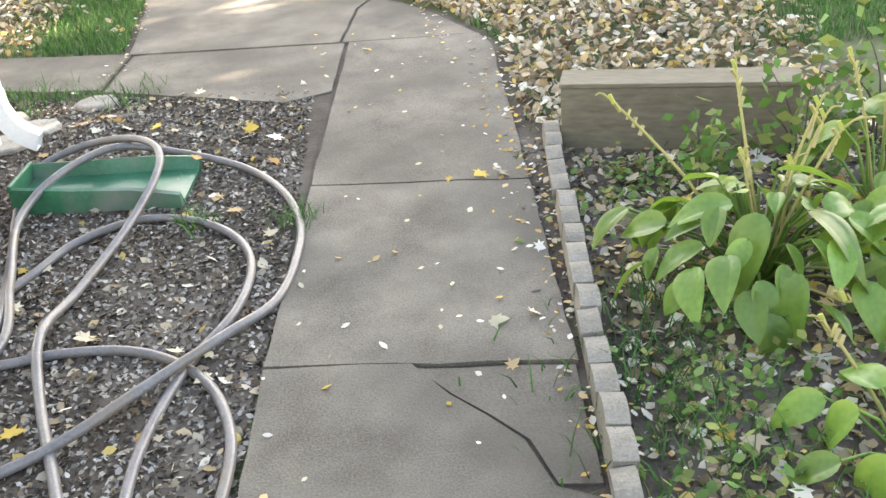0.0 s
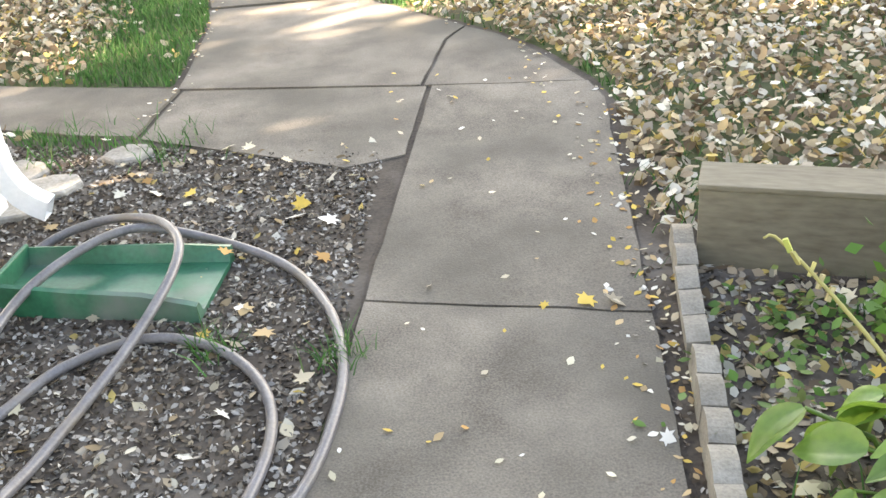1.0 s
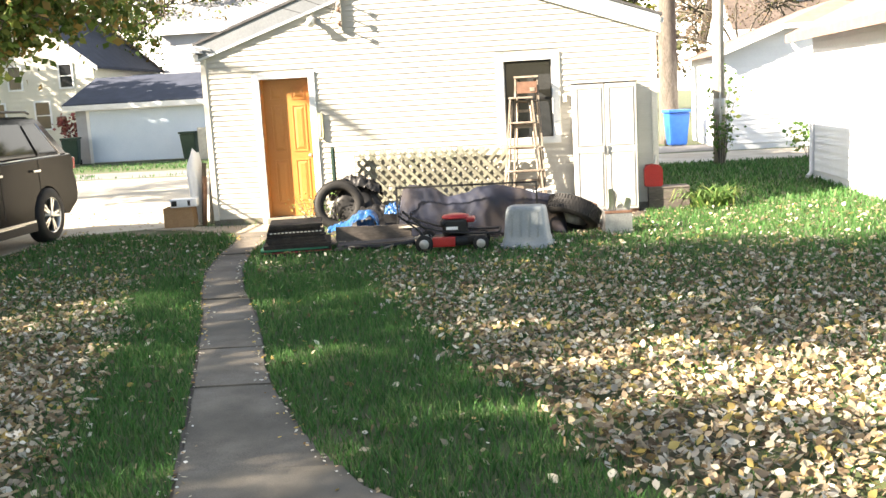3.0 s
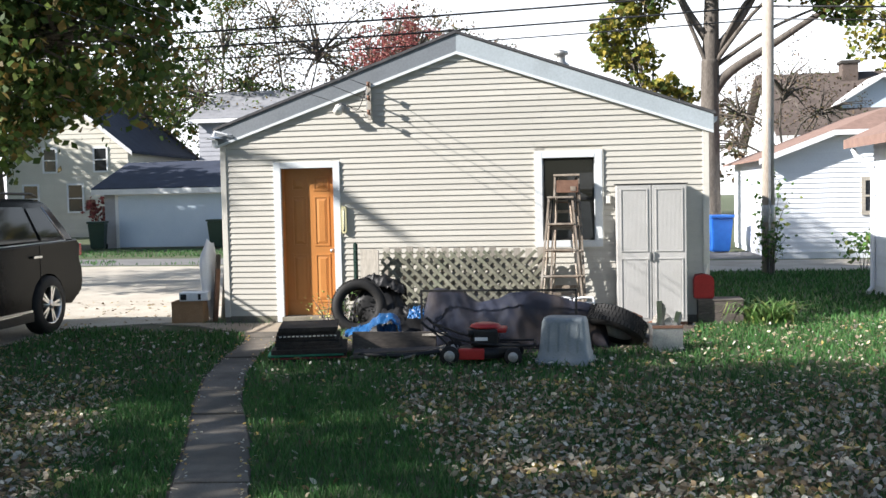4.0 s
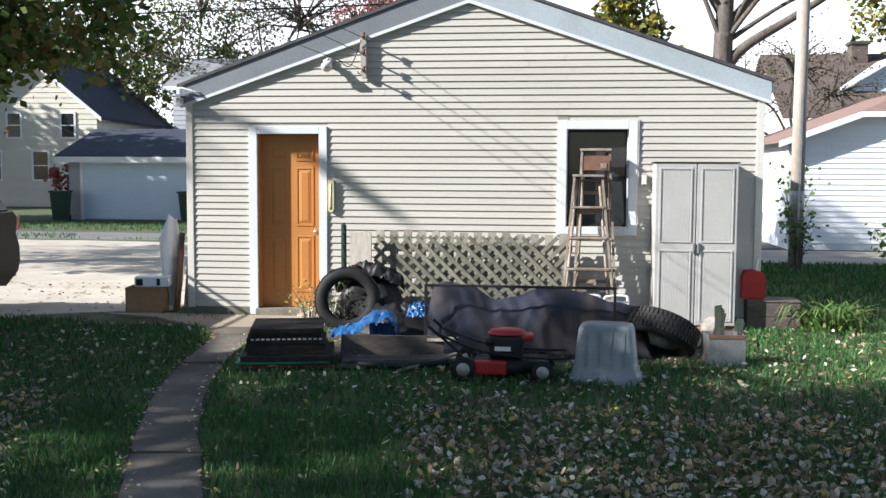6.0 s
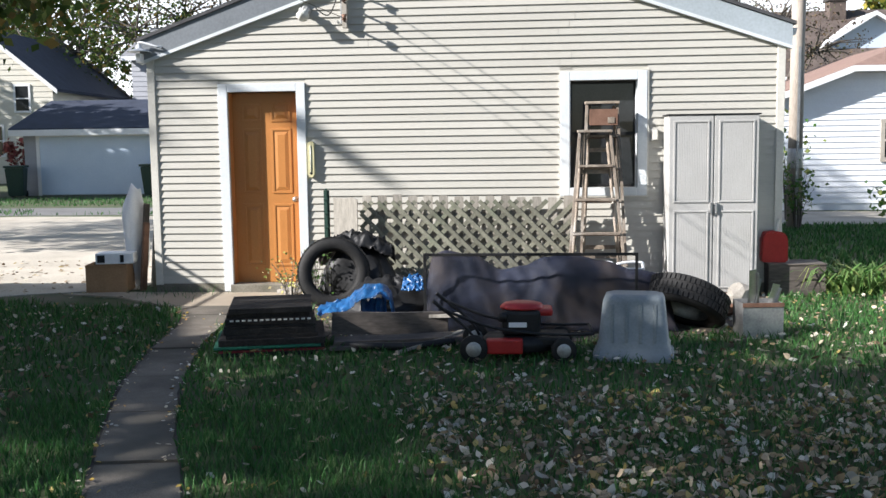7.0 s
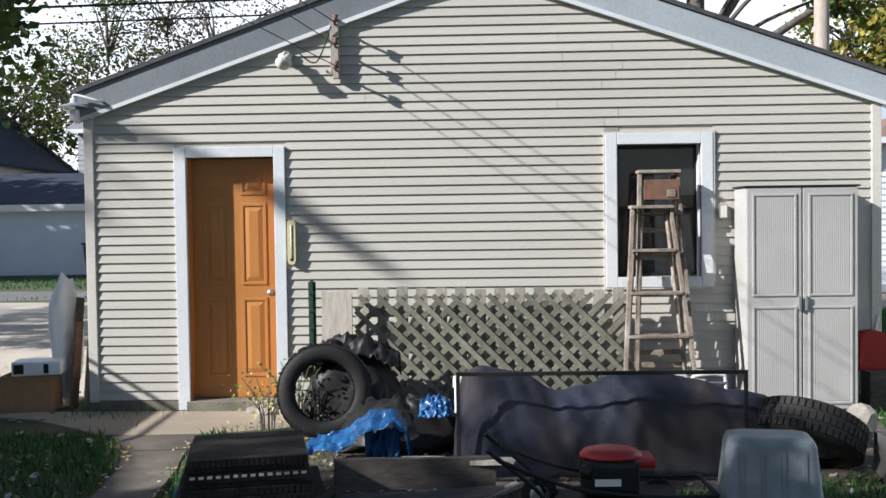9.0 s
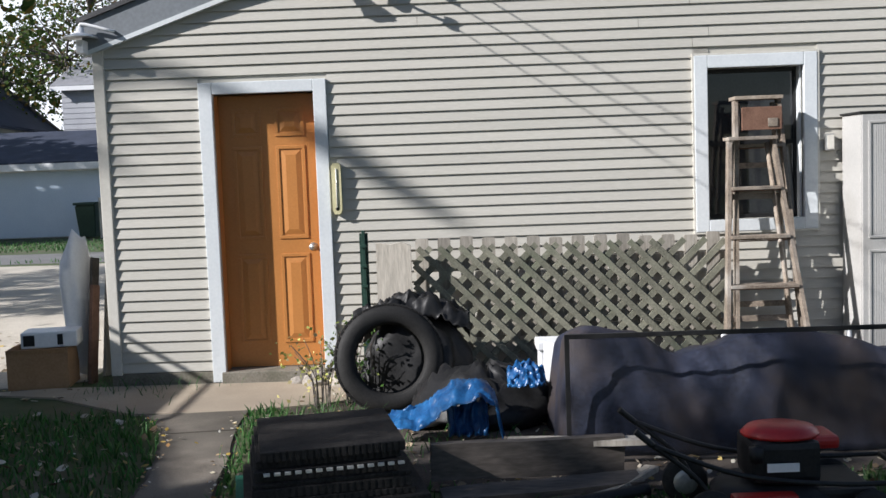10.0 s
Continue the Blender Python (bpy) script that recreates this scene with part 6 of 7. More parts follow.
# ---- neighbouring buildings ----
def gable_house(name, label, at, w, d, eave, rise, mt, roof_mt, turn=0, windows=(), gable_front=True, over=0.3, lap=0.15, door=None, clip=0.0):
    """A house whose front wall lies along x from 0 to w at y = 0; the ridge runs in y (gable to the front) or in x."""
    t = thing(name, label, "house" if "house" in name else "garage", at, turn=turn)
    bm = B()
    if gable_front:
        cut = eave + rise * clip / (w / 2)
        prism_y(bm, [(0, 0), (w, 0), (w, eave), (w - clip, cut), (clip, cut), (0, eave)] if clip else [(0, 0), (w, 0), (w, eave), (w / 2, eave + rise), (0, eave)], 0, d)
    else:
        box(bm, 0, w, 0, d, 0, eave)
        for x in (0, w - 0.02):
            a = [bm.verts.new(p) for p in ((x, 0, eave), (x, d, eave), (x, d / 2, eave + rise), (x + 0.02, 0, eave), (x + 0.02, d, eave), (x + 0.02, d / 2, eave + rise))]
            for f in ((0, 1, 2), (3, 5, 4), (0, 3, 4, 1), (1, 4, 5, 2), (2, 5, 3, 0)):
                bm.faces.new([a[i] for i in f])
    wl = part("wall", bm, mt, t)
    z = 0.15
    top = cut if clip else eave + (rise if gable_front else 0)
    while lap and z < top - lap:
        half = w / 2 if z < eave else w / 2 * (1 - (z - eave) / rise)
        h2 = w / 2 if z + lap < eave else w / 2 * (1 - (z + lap - eave) / rise)
        bm = B()
        vs = [bm.verts.new(p) for p in ((w / 2 - half, -0.025, z), (w / 2 + half, -0.025, z), (w / 2 + h2, -0.004, z + lap), (w / 2 - h2, -0.004, z + lap), (w / 2 - half, 0, z), (w / 2 + half, 0, z))]
        bm.faces.new(vs[:4])
        bm.faces.new((vs[4], vs[5], vs[1], vs[0]))
        part("siding_board", bm, mt, wl)
        if z < eave - lap:
            bm = B()
            vs = [bm.verts.new(p) for p in ((-0.025, 0, z), (-0.025, d, z), (-0.004, d, z + lap), (-0.004, 0, z + lap), (0, 0, z), (0, d, z))]
            bm.faces.new(vs[:4])
            bm.faces.new((vs[4], vs[5], vs[1], vs[0]))
            part("siding_board", bm, mt, wl)
        z += lap
    th = 0.05 if clip else 0.14
    for s in (-1, 1):
        bm = B()
        if gable_front:
            sl = rise / (w / 2)
            xe = w / 2 + s * (w / 2 + over)
            if clip:
                xc, back = w / 2 + s * (w / 2 - clip), 1.3
                rim = [(xe, -over, eave - over * sl), (xc, -over, cut), (w / 2, back, eave + rise), (w / 2, d + over, eave + rise), (xe, d + over, eave - over * sl)]
                lo, hi = [bm.verts.new(q) for q in rim], [bm.verts.new((q[0], q[1], q[2] + th)) for q in rim]
                bm.faces.new(hi)
                bm.faces.new(lo[::-1])
                for i in range(5):
                    bm.faces.new((lo[i], lo[(i + 1) % 5], hi[(i + 1) % 5], hi[i]))
            else:
                prism_y(bm, [(w / 2, eave + rise + th), (xe, eave - over * sl + th), (xe, eave - over * sl), (w / 2, eave + rise)], -over, d + over)
        else:
            sl = rise / (d / 2)
            ye = d / 2 + s * (d / 2 + over)
            a = [bm.verts.new((x, yy, zz)) for x in (-over, w + over) for yy, zz in ((d / 2, eave + rise + th), (ye, eave - over * sl + th), (ye, eave - over * sl), (d / 2, eave + rise))]
            for f in ((0, 1, 2, 3), (7, 6, 5, 4), (0, 4, 5, 1), (1, 5, 6, 2), (2, 6, 7, 3), (3, 7, 4, 0)):
                bm.faces.new([a[i] for i in f])
        part("roof", bm, roof_mt, t)
        bm = B()
        if gable_front:
            xi, zi = (w / 2 + s * (w / 2 - clip), cut) if clip else (w / 2, eave + rise)
            prism_y(bm, [(xi, zi + th * 0.8), (xe, eave - over * sl + th * 0.8), (xe, eave - over * sl - 0.1), (xi, zi - 0.1)], -over - 0.04, -over - 0.003)
        else:
            box(bm, -over, w + over, ye - 0.02 if s < 0 else ye - 0.0, ye if s < 0 else ye + 0.02, eave - over * sl - 0.1, eave - over * sl + 0.1)
        part("fascia", bm, WHITE, t)
    if clip:
        bm = B()
        rim = [(clip, -over, cut), (w - clip, -over, cut), (w / 2, 1.3, eave + rise)]
        lo, hi = [bm.verts.new(q) for q in rim], [bm.verts.new((q[0], q[1], q[2] + th)) for q in rim]
        bm.faces.new(hi)
        bm.faces.new(lo[::-1])
        for i in range(3):
            bm.faces.new((lo[i], lo[(i + 1) % 3], hi[(i + 1) % 3], hi[i]))
        part("hip_roof", bm, roof_mt, t)
        bm = B()
        box(bm, clip, w - clip, -over - 0.04, -over - 0.003, cut - 0.08, cut + th * 0.8)
        part("fascia", bm, WHITE, t)
    for x0, x1, z0, z1, side in windows:
        n = thing("window", "", "")
        n.parent = t
        for k in ("category", "label"):
            if k in n:
                del n[k]
        fr, pn = B(), B()
        e = 0.09
        if side == "front":
            for q in ((x0 - e, x0, z0 - e, z1 + e), (x1, x1 + e, z0 - e, z1 + e), (x0, x1, z1, z1 + e), (x0, x1, z0 - e, z0), (x0, x1, (z0 + z1) / 2 - 0.025, (z0 + z1) / 2 + 0.025)):
                box(fr, q[0], q[1], -0.06, -0.01, q[2], q[3])
            box(pn, x0, x1, -0.034, -0.028, z0, z1)
        else:
            for q in ((x0 - e, x0, z0 - e, z1 + e), (x1, x1 + e, z0 - e, z1 + e), (x0, x1, z1, z1 + e), (x0, x1, z0 - e, z0), (x0, x1, (z0 + z1) / 2 - 0.025, (z0 + z1) / 2 + 0.025)):
                box(fr, w + 0.01, w + 0.06, q[0], q[1], q[2], q[3])
            box(pn, w + 0.028, w + 0.034, x0, x1, z0, z1)
        part("frame", fr, WHITE if mt is not FARWHITE else GREYWOOD, n)
        part("pane", pn, PANE, n)
    if door:
        x0, x1, z1 = door
        bm = B()
        box(bm, x0, x1, -0.06, -0.028, 0.03, z1)
        dd = part("garage_door", bm, BLUEGREY, t, "pale blue-white overhead door")
        for k in range(1, 4):
            bm = B()
            box(bm, x0, x1, -0.066, -0.061, z1 * k / 4 - 0.012, z1 * k / 4 + 0.012)
            part("door_rib", bm, BLUEGREY, dd)
        for q in ((x0 - 0.12, x0, 0.0, z1 + 0.1), (x1, x1 + 0.12, 0.0, z1 + 0.1), (x0, x1, z1, z1 + 0.1)):
            bm = B()
            box(bm, q[0], q[1], -0.08, -0.028, q[2], q[3])
            part("door_trim", bm, WHITE, t)
    return t


gable_house("alley_garage", "grey alley garage with wide pale blue overhead door", (-18.0, 38.6, 0.0), 5.9, 6.0, 2.2, 0.95, GREYSIDING, BLUEROOF, 2, gable_front=False, door=(0.55, 5.1, 1.95), over=0.35)
gable_house("white_house", "two-storey white house with steep dark blue roof", (-29.0, 50.0, 0.0), 6.3, 10, 4.4, 2.6, CREAM, BLUEROOF, 4, [(4.6, 5.2, 3.3, 4.4, "front"), (0.9, 1.6, 1.3, 2.6, "front"), (3.2, 3.9, 1.3, 2.6, "front"), (2.0, 2.6, 3.3, 4.4, "front")], over=0.35, lap=0.25)
gable_house("grey_house", "two-storey grey house with light grey roof", (-21.2, 56.0, 0.0), 10, 8, 6.2, 1.7, GREYSIDING, material("light_grey_shingle", (0.16, 0.165, 0.175), (0.26, 0.265, 0.28), 3, 0.95, 0.3), 0, [(1.7, 2.5, 4.4, 5.3, "front")], gable_front=False, over=0.4, lap=0.25)
gable_house("low_wing", "low grey annexe roof behind the alley garage", (-22.0, 52.5, 0.0), 9.0, 3.2, 2.7, 1.0, GREYSIDING, material("wing_shingle", (0.15, 0.155, 0.165), (0.24, 0.245, 0.26), 3, 0.95, 0.3), 0, gable_front=False, over=0.3, lap=0)
gable_house("white_garage", "white lap-sided garage with clipped red-brown gable roof", (4.15, 28.8, 0.0), 6.2, 5.5, 2.5, 1.16, FARWHITE, REDROOF, 0, [(2.2, 2.75, 1.13, 1.86, "front")], over=0.3, lap=0.12, clip=1.42)
gable_house("brown_roof_house", "white house with brown shingle roof behind the alley", (6.9, 41.0, 0.0), 10, 8, 3.7, 2.4, FARWHITE, BROWNROOF, 0, gable_front=False, over=0.35, lap=0.2)
gable_house("side_garage", "white neighbouring garage beside the lawn", (4.25, 14.3, 0.0), 5.0, 6.2, 2.5, 1.1, FARWHITE, REDROOF, 0, over=0.38, lap=0.12)
t = thing("gutter_pipe", "white gutter pipe at the neighbouring garage's corner", "gutter pipe", (4.2, 20.4, 0.0))
bm = B()
tube(bm, smooth_path([(-0.28, 0.1, 2.32), (-0.22, 0.08, 2.2), (-0.03, 0.0, 2.02), (0.0, 0.0, 1.9)], 5) + [Vector((0.0, 0.0, 0.12)), Vector((-0.1, -0.12, 0.04))], 0.04, 8)
part("pipe", bm, WHITE, t)
t = thing("chimney", "dark brick chimney on the brown roof", "chimney", (10.0, 44.6, 5.2))
board(t, "stack", BROWNROOF, -0.3, 0.3, -0.3, 0.3, 0.0, 1.3, bevel=0.02)
board(t, "cap", DARK, -0.36, 0.36, -0.36, 0.36, 1.3, 1.42, bevel=0.02)
t = thing("dormer", "pale blue gabled dormer on the brown roof", "dormer", (9.4, 42.3, 4.5))
bm = B()
prism_y(bm, [(-0.2, -0.5), (2.6, -0.5), (2.6, 0.35), (1.2, 1.2), (-0.2, 0.35)], 0, 2.2)
part("dormer_wall", bm, BLUEGREY, t)
bm = B()
for s in (-1, 1):
    prism_y(bm, [(1.2, 1.34), (1.2 + s * 1.75, 0.25), (1.2 + s * 1.75, 0.14), (1.2, 1.2)], -0.3, 2.2)
part("dormer_roof", bm, WHITE, t)
t = thing("roof_vent", "metal flue pipe with cap beyond the garage ridge", "flue", (-0.73, 23.0, 3.38))
bm = B()
lathe(bm, [(0.0, 0.0), (0.13, 0.0), (0.13, 0.7), (0.15, 0.72), (0.15, 0.78), (0.09, 0.82), (0.08, 0.94), (0.14, 0.96), (0.13, 1.02), (0.0, 1.06)], 16)
part("pipe", bm, DULLMETAL, t)

# bins, pole, wires
def wheelie_bin(at, mt, label, turn):
    t = thing("wheelie_bin", label, "bin", at, group="wheelie bins", turn=turn)
    bm = B()
    a = [bm.verts.new(p) for p in ((-0.23, -0.25, 0.04), (0.23, -0.25, 0.04), (0.23, 0.22, 0.04), (-0.23, 0.22, 0.04), (-0.29, -0.36, 0.95), (0.29, -0.36, 0.95), (0.29, 0.3, 0.95), (-0.29, 0.3, 0.95))]
    for f in ((0, 3, 2, 1), (4, 5, 6, 7), (0, 1, 5, 4), (1, 2, 6, 5), (2, 3, 7, 6), (3, 0, 4, 7)):
        bm.faces.new([a[i] for i in f])
    bmesh.ops.bevel(bm, geom=bm.edges[:], offset=0.025, segments=2, affect="EDGES")
    part("tub", bm, mt, t)
    board(t, "lid", mt, -0.32, 0.32, -0.4, 0.34, 0.955, 1.03, bevel=0.02)
    for x in (-0.22, 0.22):
        bm = B()
        lathe(bm, [(0.0, -0.03), (0.1, -0.03), (0.1, 0.03), (0.0, 0.03)], 16, pose(x, 0.27, 0.1, 0, 90))
        part("wheel", bm, RUBBER, t)


wheelie_bin((3.3, 31.5, 0.0), BINBLUE, "blue recycling bin with pale lid beside the alley", 10)
wheelie_bin((-13.35, 37.9, 0.0), BINGREEN, "dark green wheelie bin before the alley garage", 0)
wheelie_bin((-17.9, 37.8, 0.0), BINGREEN, "dark green wheelie bin at the alley garage corner", 15)
t = thing("metal_sheet", "grey metal sheet standing beside the alley bin", "metal sheet", (-12.75, 37.7, 0.0))
board(t, "panel", DULLMETAL, -0.25, 0.25, -0.02, 0.02, 0.0, 1.15)
t = thing("utility_pole", "tall weathered wooden utility pole by the alley", "pole", (3.3, 24.3, 0.0))
bm = B()
tube(bm, [(0, 0, -0.1), (0, 0, 3), (0.02, 0, 9.2)], 0.128, 16, 0.105)
part("shaft", bm, POLEWOOD, t)
board(t, "crossarm", POLEWOOD, -0.06, 0.06, -1.0, 1.0, 8.4, 8.52)
bm = B()
box(bm, -0.02, 0.02, -0.16, -0.13, 0.0, 3.1, 0)
part("conduit", bm, DULLMETAL, t)
bm = B()
lathe(bm, [(0.13, 1.05), (0.134, 1.06), (0.132, 1.38), (0.128, 1.39)], 16)
part("wrap", bm, DULLMETAL, t, "dull metal wrap")


def wire(a, b, sag, r, label):
    a, b = Vector(a), Vector(b)
    t = thing("overhead_wire", label, "wire", a, group="overhead wires")
    pts = []
    for k in range(25):
        q = k / 24
        p = a.lerp(b, q) - a
        p.z -= sag * 4 * q * (1 - q)
        pts.append(p)
    bm = B()
    tube(bm, pts, r, 5)
    part("strand", bm, WIRE, t)


for z, r in ((5.62, 0.022), (5.3, 0.02), (5.05, 0.014), (7.3, 0.012)):
    wire((3.2, 24.3, z), (-45, 22.0, z - 0.2), 0.5, r, "dark overhead cable along the alley")
    wire((3.4, 24.3, z), (45, 26.0, z), 0.5, r, "dark overhead cable along the alley")
for z0, dx, r in ((3.18, -0.35, 0.0045), (3.0, -0.31, 0.0045), (2.83, -0.38, 0.004)):
    wire((-3.15, 16.83, z0), (-3.15 + 24 * dx, -7.2, z0 + 3.8), 0.25, r, "thin service cable to the garage bracket")

# ---- trees ----
def crown_leaves(clumps, per, size, spread):
    """Leaves in loose clumps round the given points."""
    c = np.asarray(clumps, dtype=float)
    c = np.repeat(c, np.maximum(3, (per * rng.uniform(0.6, 1.4, len(c))).astype(int)), axis=0)
    n = len(c)
    p = c[:, :3] + rng.normal(0, 1, (n, 3)) * np.array([1, 1, 0.7]) * c[:, 3:] * spread
    m = turned(*rng.uniform(0, 6.283, (3, n)))
    s = size * rng.uniform(0.6, 1.4, n)
    shape = np.array([(0, -0.5, 0), (0.36, 0.05, 0.08), (0, 0.55, 0), (-0.36, 0.05, 0.08)])
    v = p[:, None, :] + np.einsum("nij,kj->nki", m, shape) * s[:, None, None]
    return v.reshape(-1, 3), (np.arange(n)[:, None] * 4 + np.arange(4)).reshape(-1, 4)


def tree(label, at, trunk_r, fork, limbs, blobs, n_clumps, per, size, mt, twigs=2, spread=0.5, seed=1, hollow=0.45):
    """A trunk, limbs out to the crown's lobes, twigs and clumps of leaves. blobs: (x, y, z, radius) from the foot."""
    r = random.Random(seed)
    t = thing("tree", label, "tree", at, group="trees")
    bm = B()
    lean = (r.uniform(-0.3, 0.3), r.uniform(-0.3, 0.3))
    tube(bm, smooth_path([(0, 0, -0.1), (lean[0] * 0.2, lean[1] * 0.2, fork * 0.4), (lean[0] * 0.6, lean[1] * 0.6, fork * 0.8), (lean[0], lean[1], fork)], 5), trunk_r, 12, trunk_r * 0.75)
    part("trunk", bm, BARK, t)
    bm = B()
    top = Vector((lean[0], lean[1], fork))
    clumps = []
    wsum = sum(b[3] ** 2 for b in blobs)
    for bx, by, bz, br in blobs:
        c = Vector((bx, by, bz))
        mid = top.lerp(c, 0.5) + Vector((r.uniform(-0.3, 0.3), r.uniform(-0.3, 0.3), r.uniform(0, 0.4)))
        tube(bm, smooth_path([top - Vector((0, 0, trunk_r)), mid, c], 5), trunk_r * 0.26, 8, 0.02)
        for k in range(max(3, int(n_clumps * br * br / wsum))):
            d = Vector((r.gauss(0, 1), r.gauss(0, 1), r.gauss(0, 1) * 0.9)).normalized() * br * (hollow + (1 - hollow) * r.random() ** 0.6)
            p = c + d
            clumps.append((p.x, p.y, p.z, br * 0.28))
            if k % 3 == 0 and twigs:
                tube(bm, [c.lerp(mid, 0.4 * r.random()), c + d * 0.5 + Vector((0, 0, 0.1)), p + d * 0.12], 0.03 + 0.012 * br, 5, 0.006, cap=False)
    for a, b, rr in limbs:
        tube(bm, smooth_path(a if len(a) > 2 else [a[0], a[1]], 5), rr, 9, b)
    part("branchwork", bm, BARK, t)
    v, f = crown_leaves(clumps, per, size, spread)
    scatter("crown", v, f, mt, "", "", t)
    return t


tree("large maple with drooping dark green and brown foliage over the drive", (-14.2, 21.5, 0.0), 0.4, 3.2, [], [(2.4, -1.0, 4.0, 2.0), (4.4, -0.6, 4.9, 2.1), (5.2, -0.4, 6.3, 1.9), (3.6, -0.4, 5.4, 2.2), (1.0, -0.5, 6.0, 2.6), (0.0, 0, 8.5, 3.2), (3.0, 0, 8.2, 2.6), (4.7, 0.3, 7.2, 1.6), (-2.5, 0, 6, 3), (4.0, -0.8, 3.7, 1.1), (2.8, -0.9, 5.6, 1.7)], 860, 46, 0.17, TREE_GREEN, seed=3)
tree("tall tree with thin grey-brown crown behind the houses", (-18.0, 63, 0.0), 0.4, 5, [], [(-3, 0, 9, 4), (2, 0, 11, 4.5), (6, 0, 9.5, 4), (10, 0, 9, 3.5), (-1, 0, 13, 3)], 360, 26, 0.18, TREE_BROWN, seed=5)
tree("dark green tree standing between the far houses", (-22.5, 60, 0.0), 0.4, 4, [], [(-4, 0, 7, 4), (0, 0, 8, 4), (3, 0, 6, 3.2), (-8, 0, 10, 5), (1.5, 0, 11.5, 3.2)], 340, 36, 0.19, TREE_GREEN, seed=6)
tree("bare-looking brown tree beyond the grey house", (-10.5, 66, 0.0), 0.35, 5, [], [(-2, 0, 9.5, 3.4), (2, 0, 9, 3.2), (0, 0, 11.2, 2.8), (5, 0, 8.5, 2.8)], 260, 30, 0.18, TREE_BROWN, seed=7)
tree("red maple in autumn colour beyond the garage roof", (-9.0, 50, 0.0), 0.3, 5, [], [(0.0, 0, 8.0, 1.5), (1.2, 0, 8.8, 1.2), (-1.2, 0, 8.6, 1.2), (0.2, 0, 9.7, 1.0), (1.9, 0, 7.6, 1.1)], 240, 20, 0.12, TREE_RED, seed=8)
tree("large old tree with thick forked limbs and yellow-green leaves", (3.28, 33.0, 0.0), 0.3, 5.4, [
    ([(0.0, 0, 4.3), (0.5, -0.1, 5.0), (1.7, -0.2, 5.75), (2.9, -0.3, 6.5), (3.9, -0.3, 7.0)], 0.05, 0.17),
    ([(0.0, 0, 4.6), (0.05, 0, 6.6), (0.1, 0, 9.2)], 0.16, 0.27),
    ([(0.1, 0, 5.6), (0.9, 0, 6.6), (1.5, 0, 7.6)], 0.06, 0.14),
    ([(-0.1, 0, 6.0), (-0.7, 0, 7.0), (-1.2, 0, 8.2)], 0.06, 0.12)],
    [(0.3, 0, 8.6, 1.4), (2.0, 0, 7.7, 0.9), (3.5, -0.3, 6.9, 0.75), (3.2, -0.3, 7.7, 1.0), (-1.3, 0, 8.2, 1.2)], 330, 16, 0.17, TREE_GREEN, seed=9)
tree("slender yellowing tree beside the old forked one", (1.55, 33.6, 0.0), 0.13, 4.0, [
    ([(0.0, 0, 3.8), (-0.15, 0, 5.2), (-0.4, 0, 6.6)], 0.03, 0.1)],
    [(-0.75, 0, 6.5, 0.75), (-0.45, 0, 5.5, 0.7), (-1.0, 0, 5.9, 0.55), (0.2, 0, 4.6, 0.7), (0.9, 0, 4.2, 0.6), (-0.2, 0, 7.2, 0.7)], 200, 15, 0.17, TREE_YELLOW, seed=19)
tree("brown twiggy tree between the two garages", (6.2, 37.5, 0.0), 0.2, 2.5, [], [(-1.5, 0, 4.2, 1.4), (0, 0, 5.0, 1.6), (-2.6, 0, 3.4, 1.1), (1.2, 0, 4.2, 1.4)], 240, 14, 0.075, TREE_BROWN, seed=10)
tree("yellow-green tree behind the brown-roofed house", (15.5, 52, 0.0), 0.4, 4, [], [(0, 0, 7.5, 2.6), (-1.4, 0, 9.2, 2.2), (2, 0, 9, 3), (0.5, 0, 11, 2.4)], 260, 20, 0.3, TREE_YELLOW, seed=11)
tree("dense tree row far beyond the alley", (26, 75, 0.0), 0.4, 4, [], [(-8, 0, 6, 4), (0, 0, 7, 5), (8, 0, 6, 5), (-16, 0, 5, 4), (-24, 0, 5, 3.5)], 300, 18, 0.45, TREE_BROWN, seed=12)
tree("dense tree row far beyond the houses", (-42, 70, 0.0), 0.4, 4, [], [(-8, 0, 8, 6), (2, 0, 9, 6), (10, 0, 8, 5), (-18, 0, 8, 6)], 340, 20, 0.5, TREE_GREEN, seed=13)

# unseen houses and trees added to the west to shade the yard
# added out of view; its eave corner casts the shadow tip on the pad
gable_house("shade_house", "unseen cream house added to shade the pad and left lawn", (-23.1, 6.65, 0.0), 8.0, 8.0, 5.0, 1.4, CREAM, SHINGLE, -16, gable_front=False, over=0.25, lap=0)
# helper tree out of view: crown lobes set to throw dappled shade on the lawn
tree("unseen broad tree added to dapple the lawn with shade", (-9.8, 7.2, 0.0), 0.3, 3.6, [], [(-4.0, -2.6, 6.0, 1.5), (-1.7, -2.0, 6.0, 1.4), (1.2, -1.4, 6.2, 1.2), (3.0, -0.8, 5.8, 1.2), (-3.6, 0.2, 6.3, 1.6), (-1.2, 0.2, 6.3, 1.5), (0.8, 0.6, 6.0, 1.4), (2.8, 0.9, 5.8, 1.2), (4.2, 0.6, 5.6, 1.0), (-2.6, 2.2, 6.0, 1.3), (-0.9, 2.4, 5.9, 1.1), (0.3, 1.9, 6.0, 1.0), (-1.0, -0.8, 7.6, 1.4), (2.0, -0.2, 7.2, 1.2), (5.6, -0.4, 6.0, 0.9)], 520, 34, 0.15, TREE_GREEN, seed=14, spread=0.6)
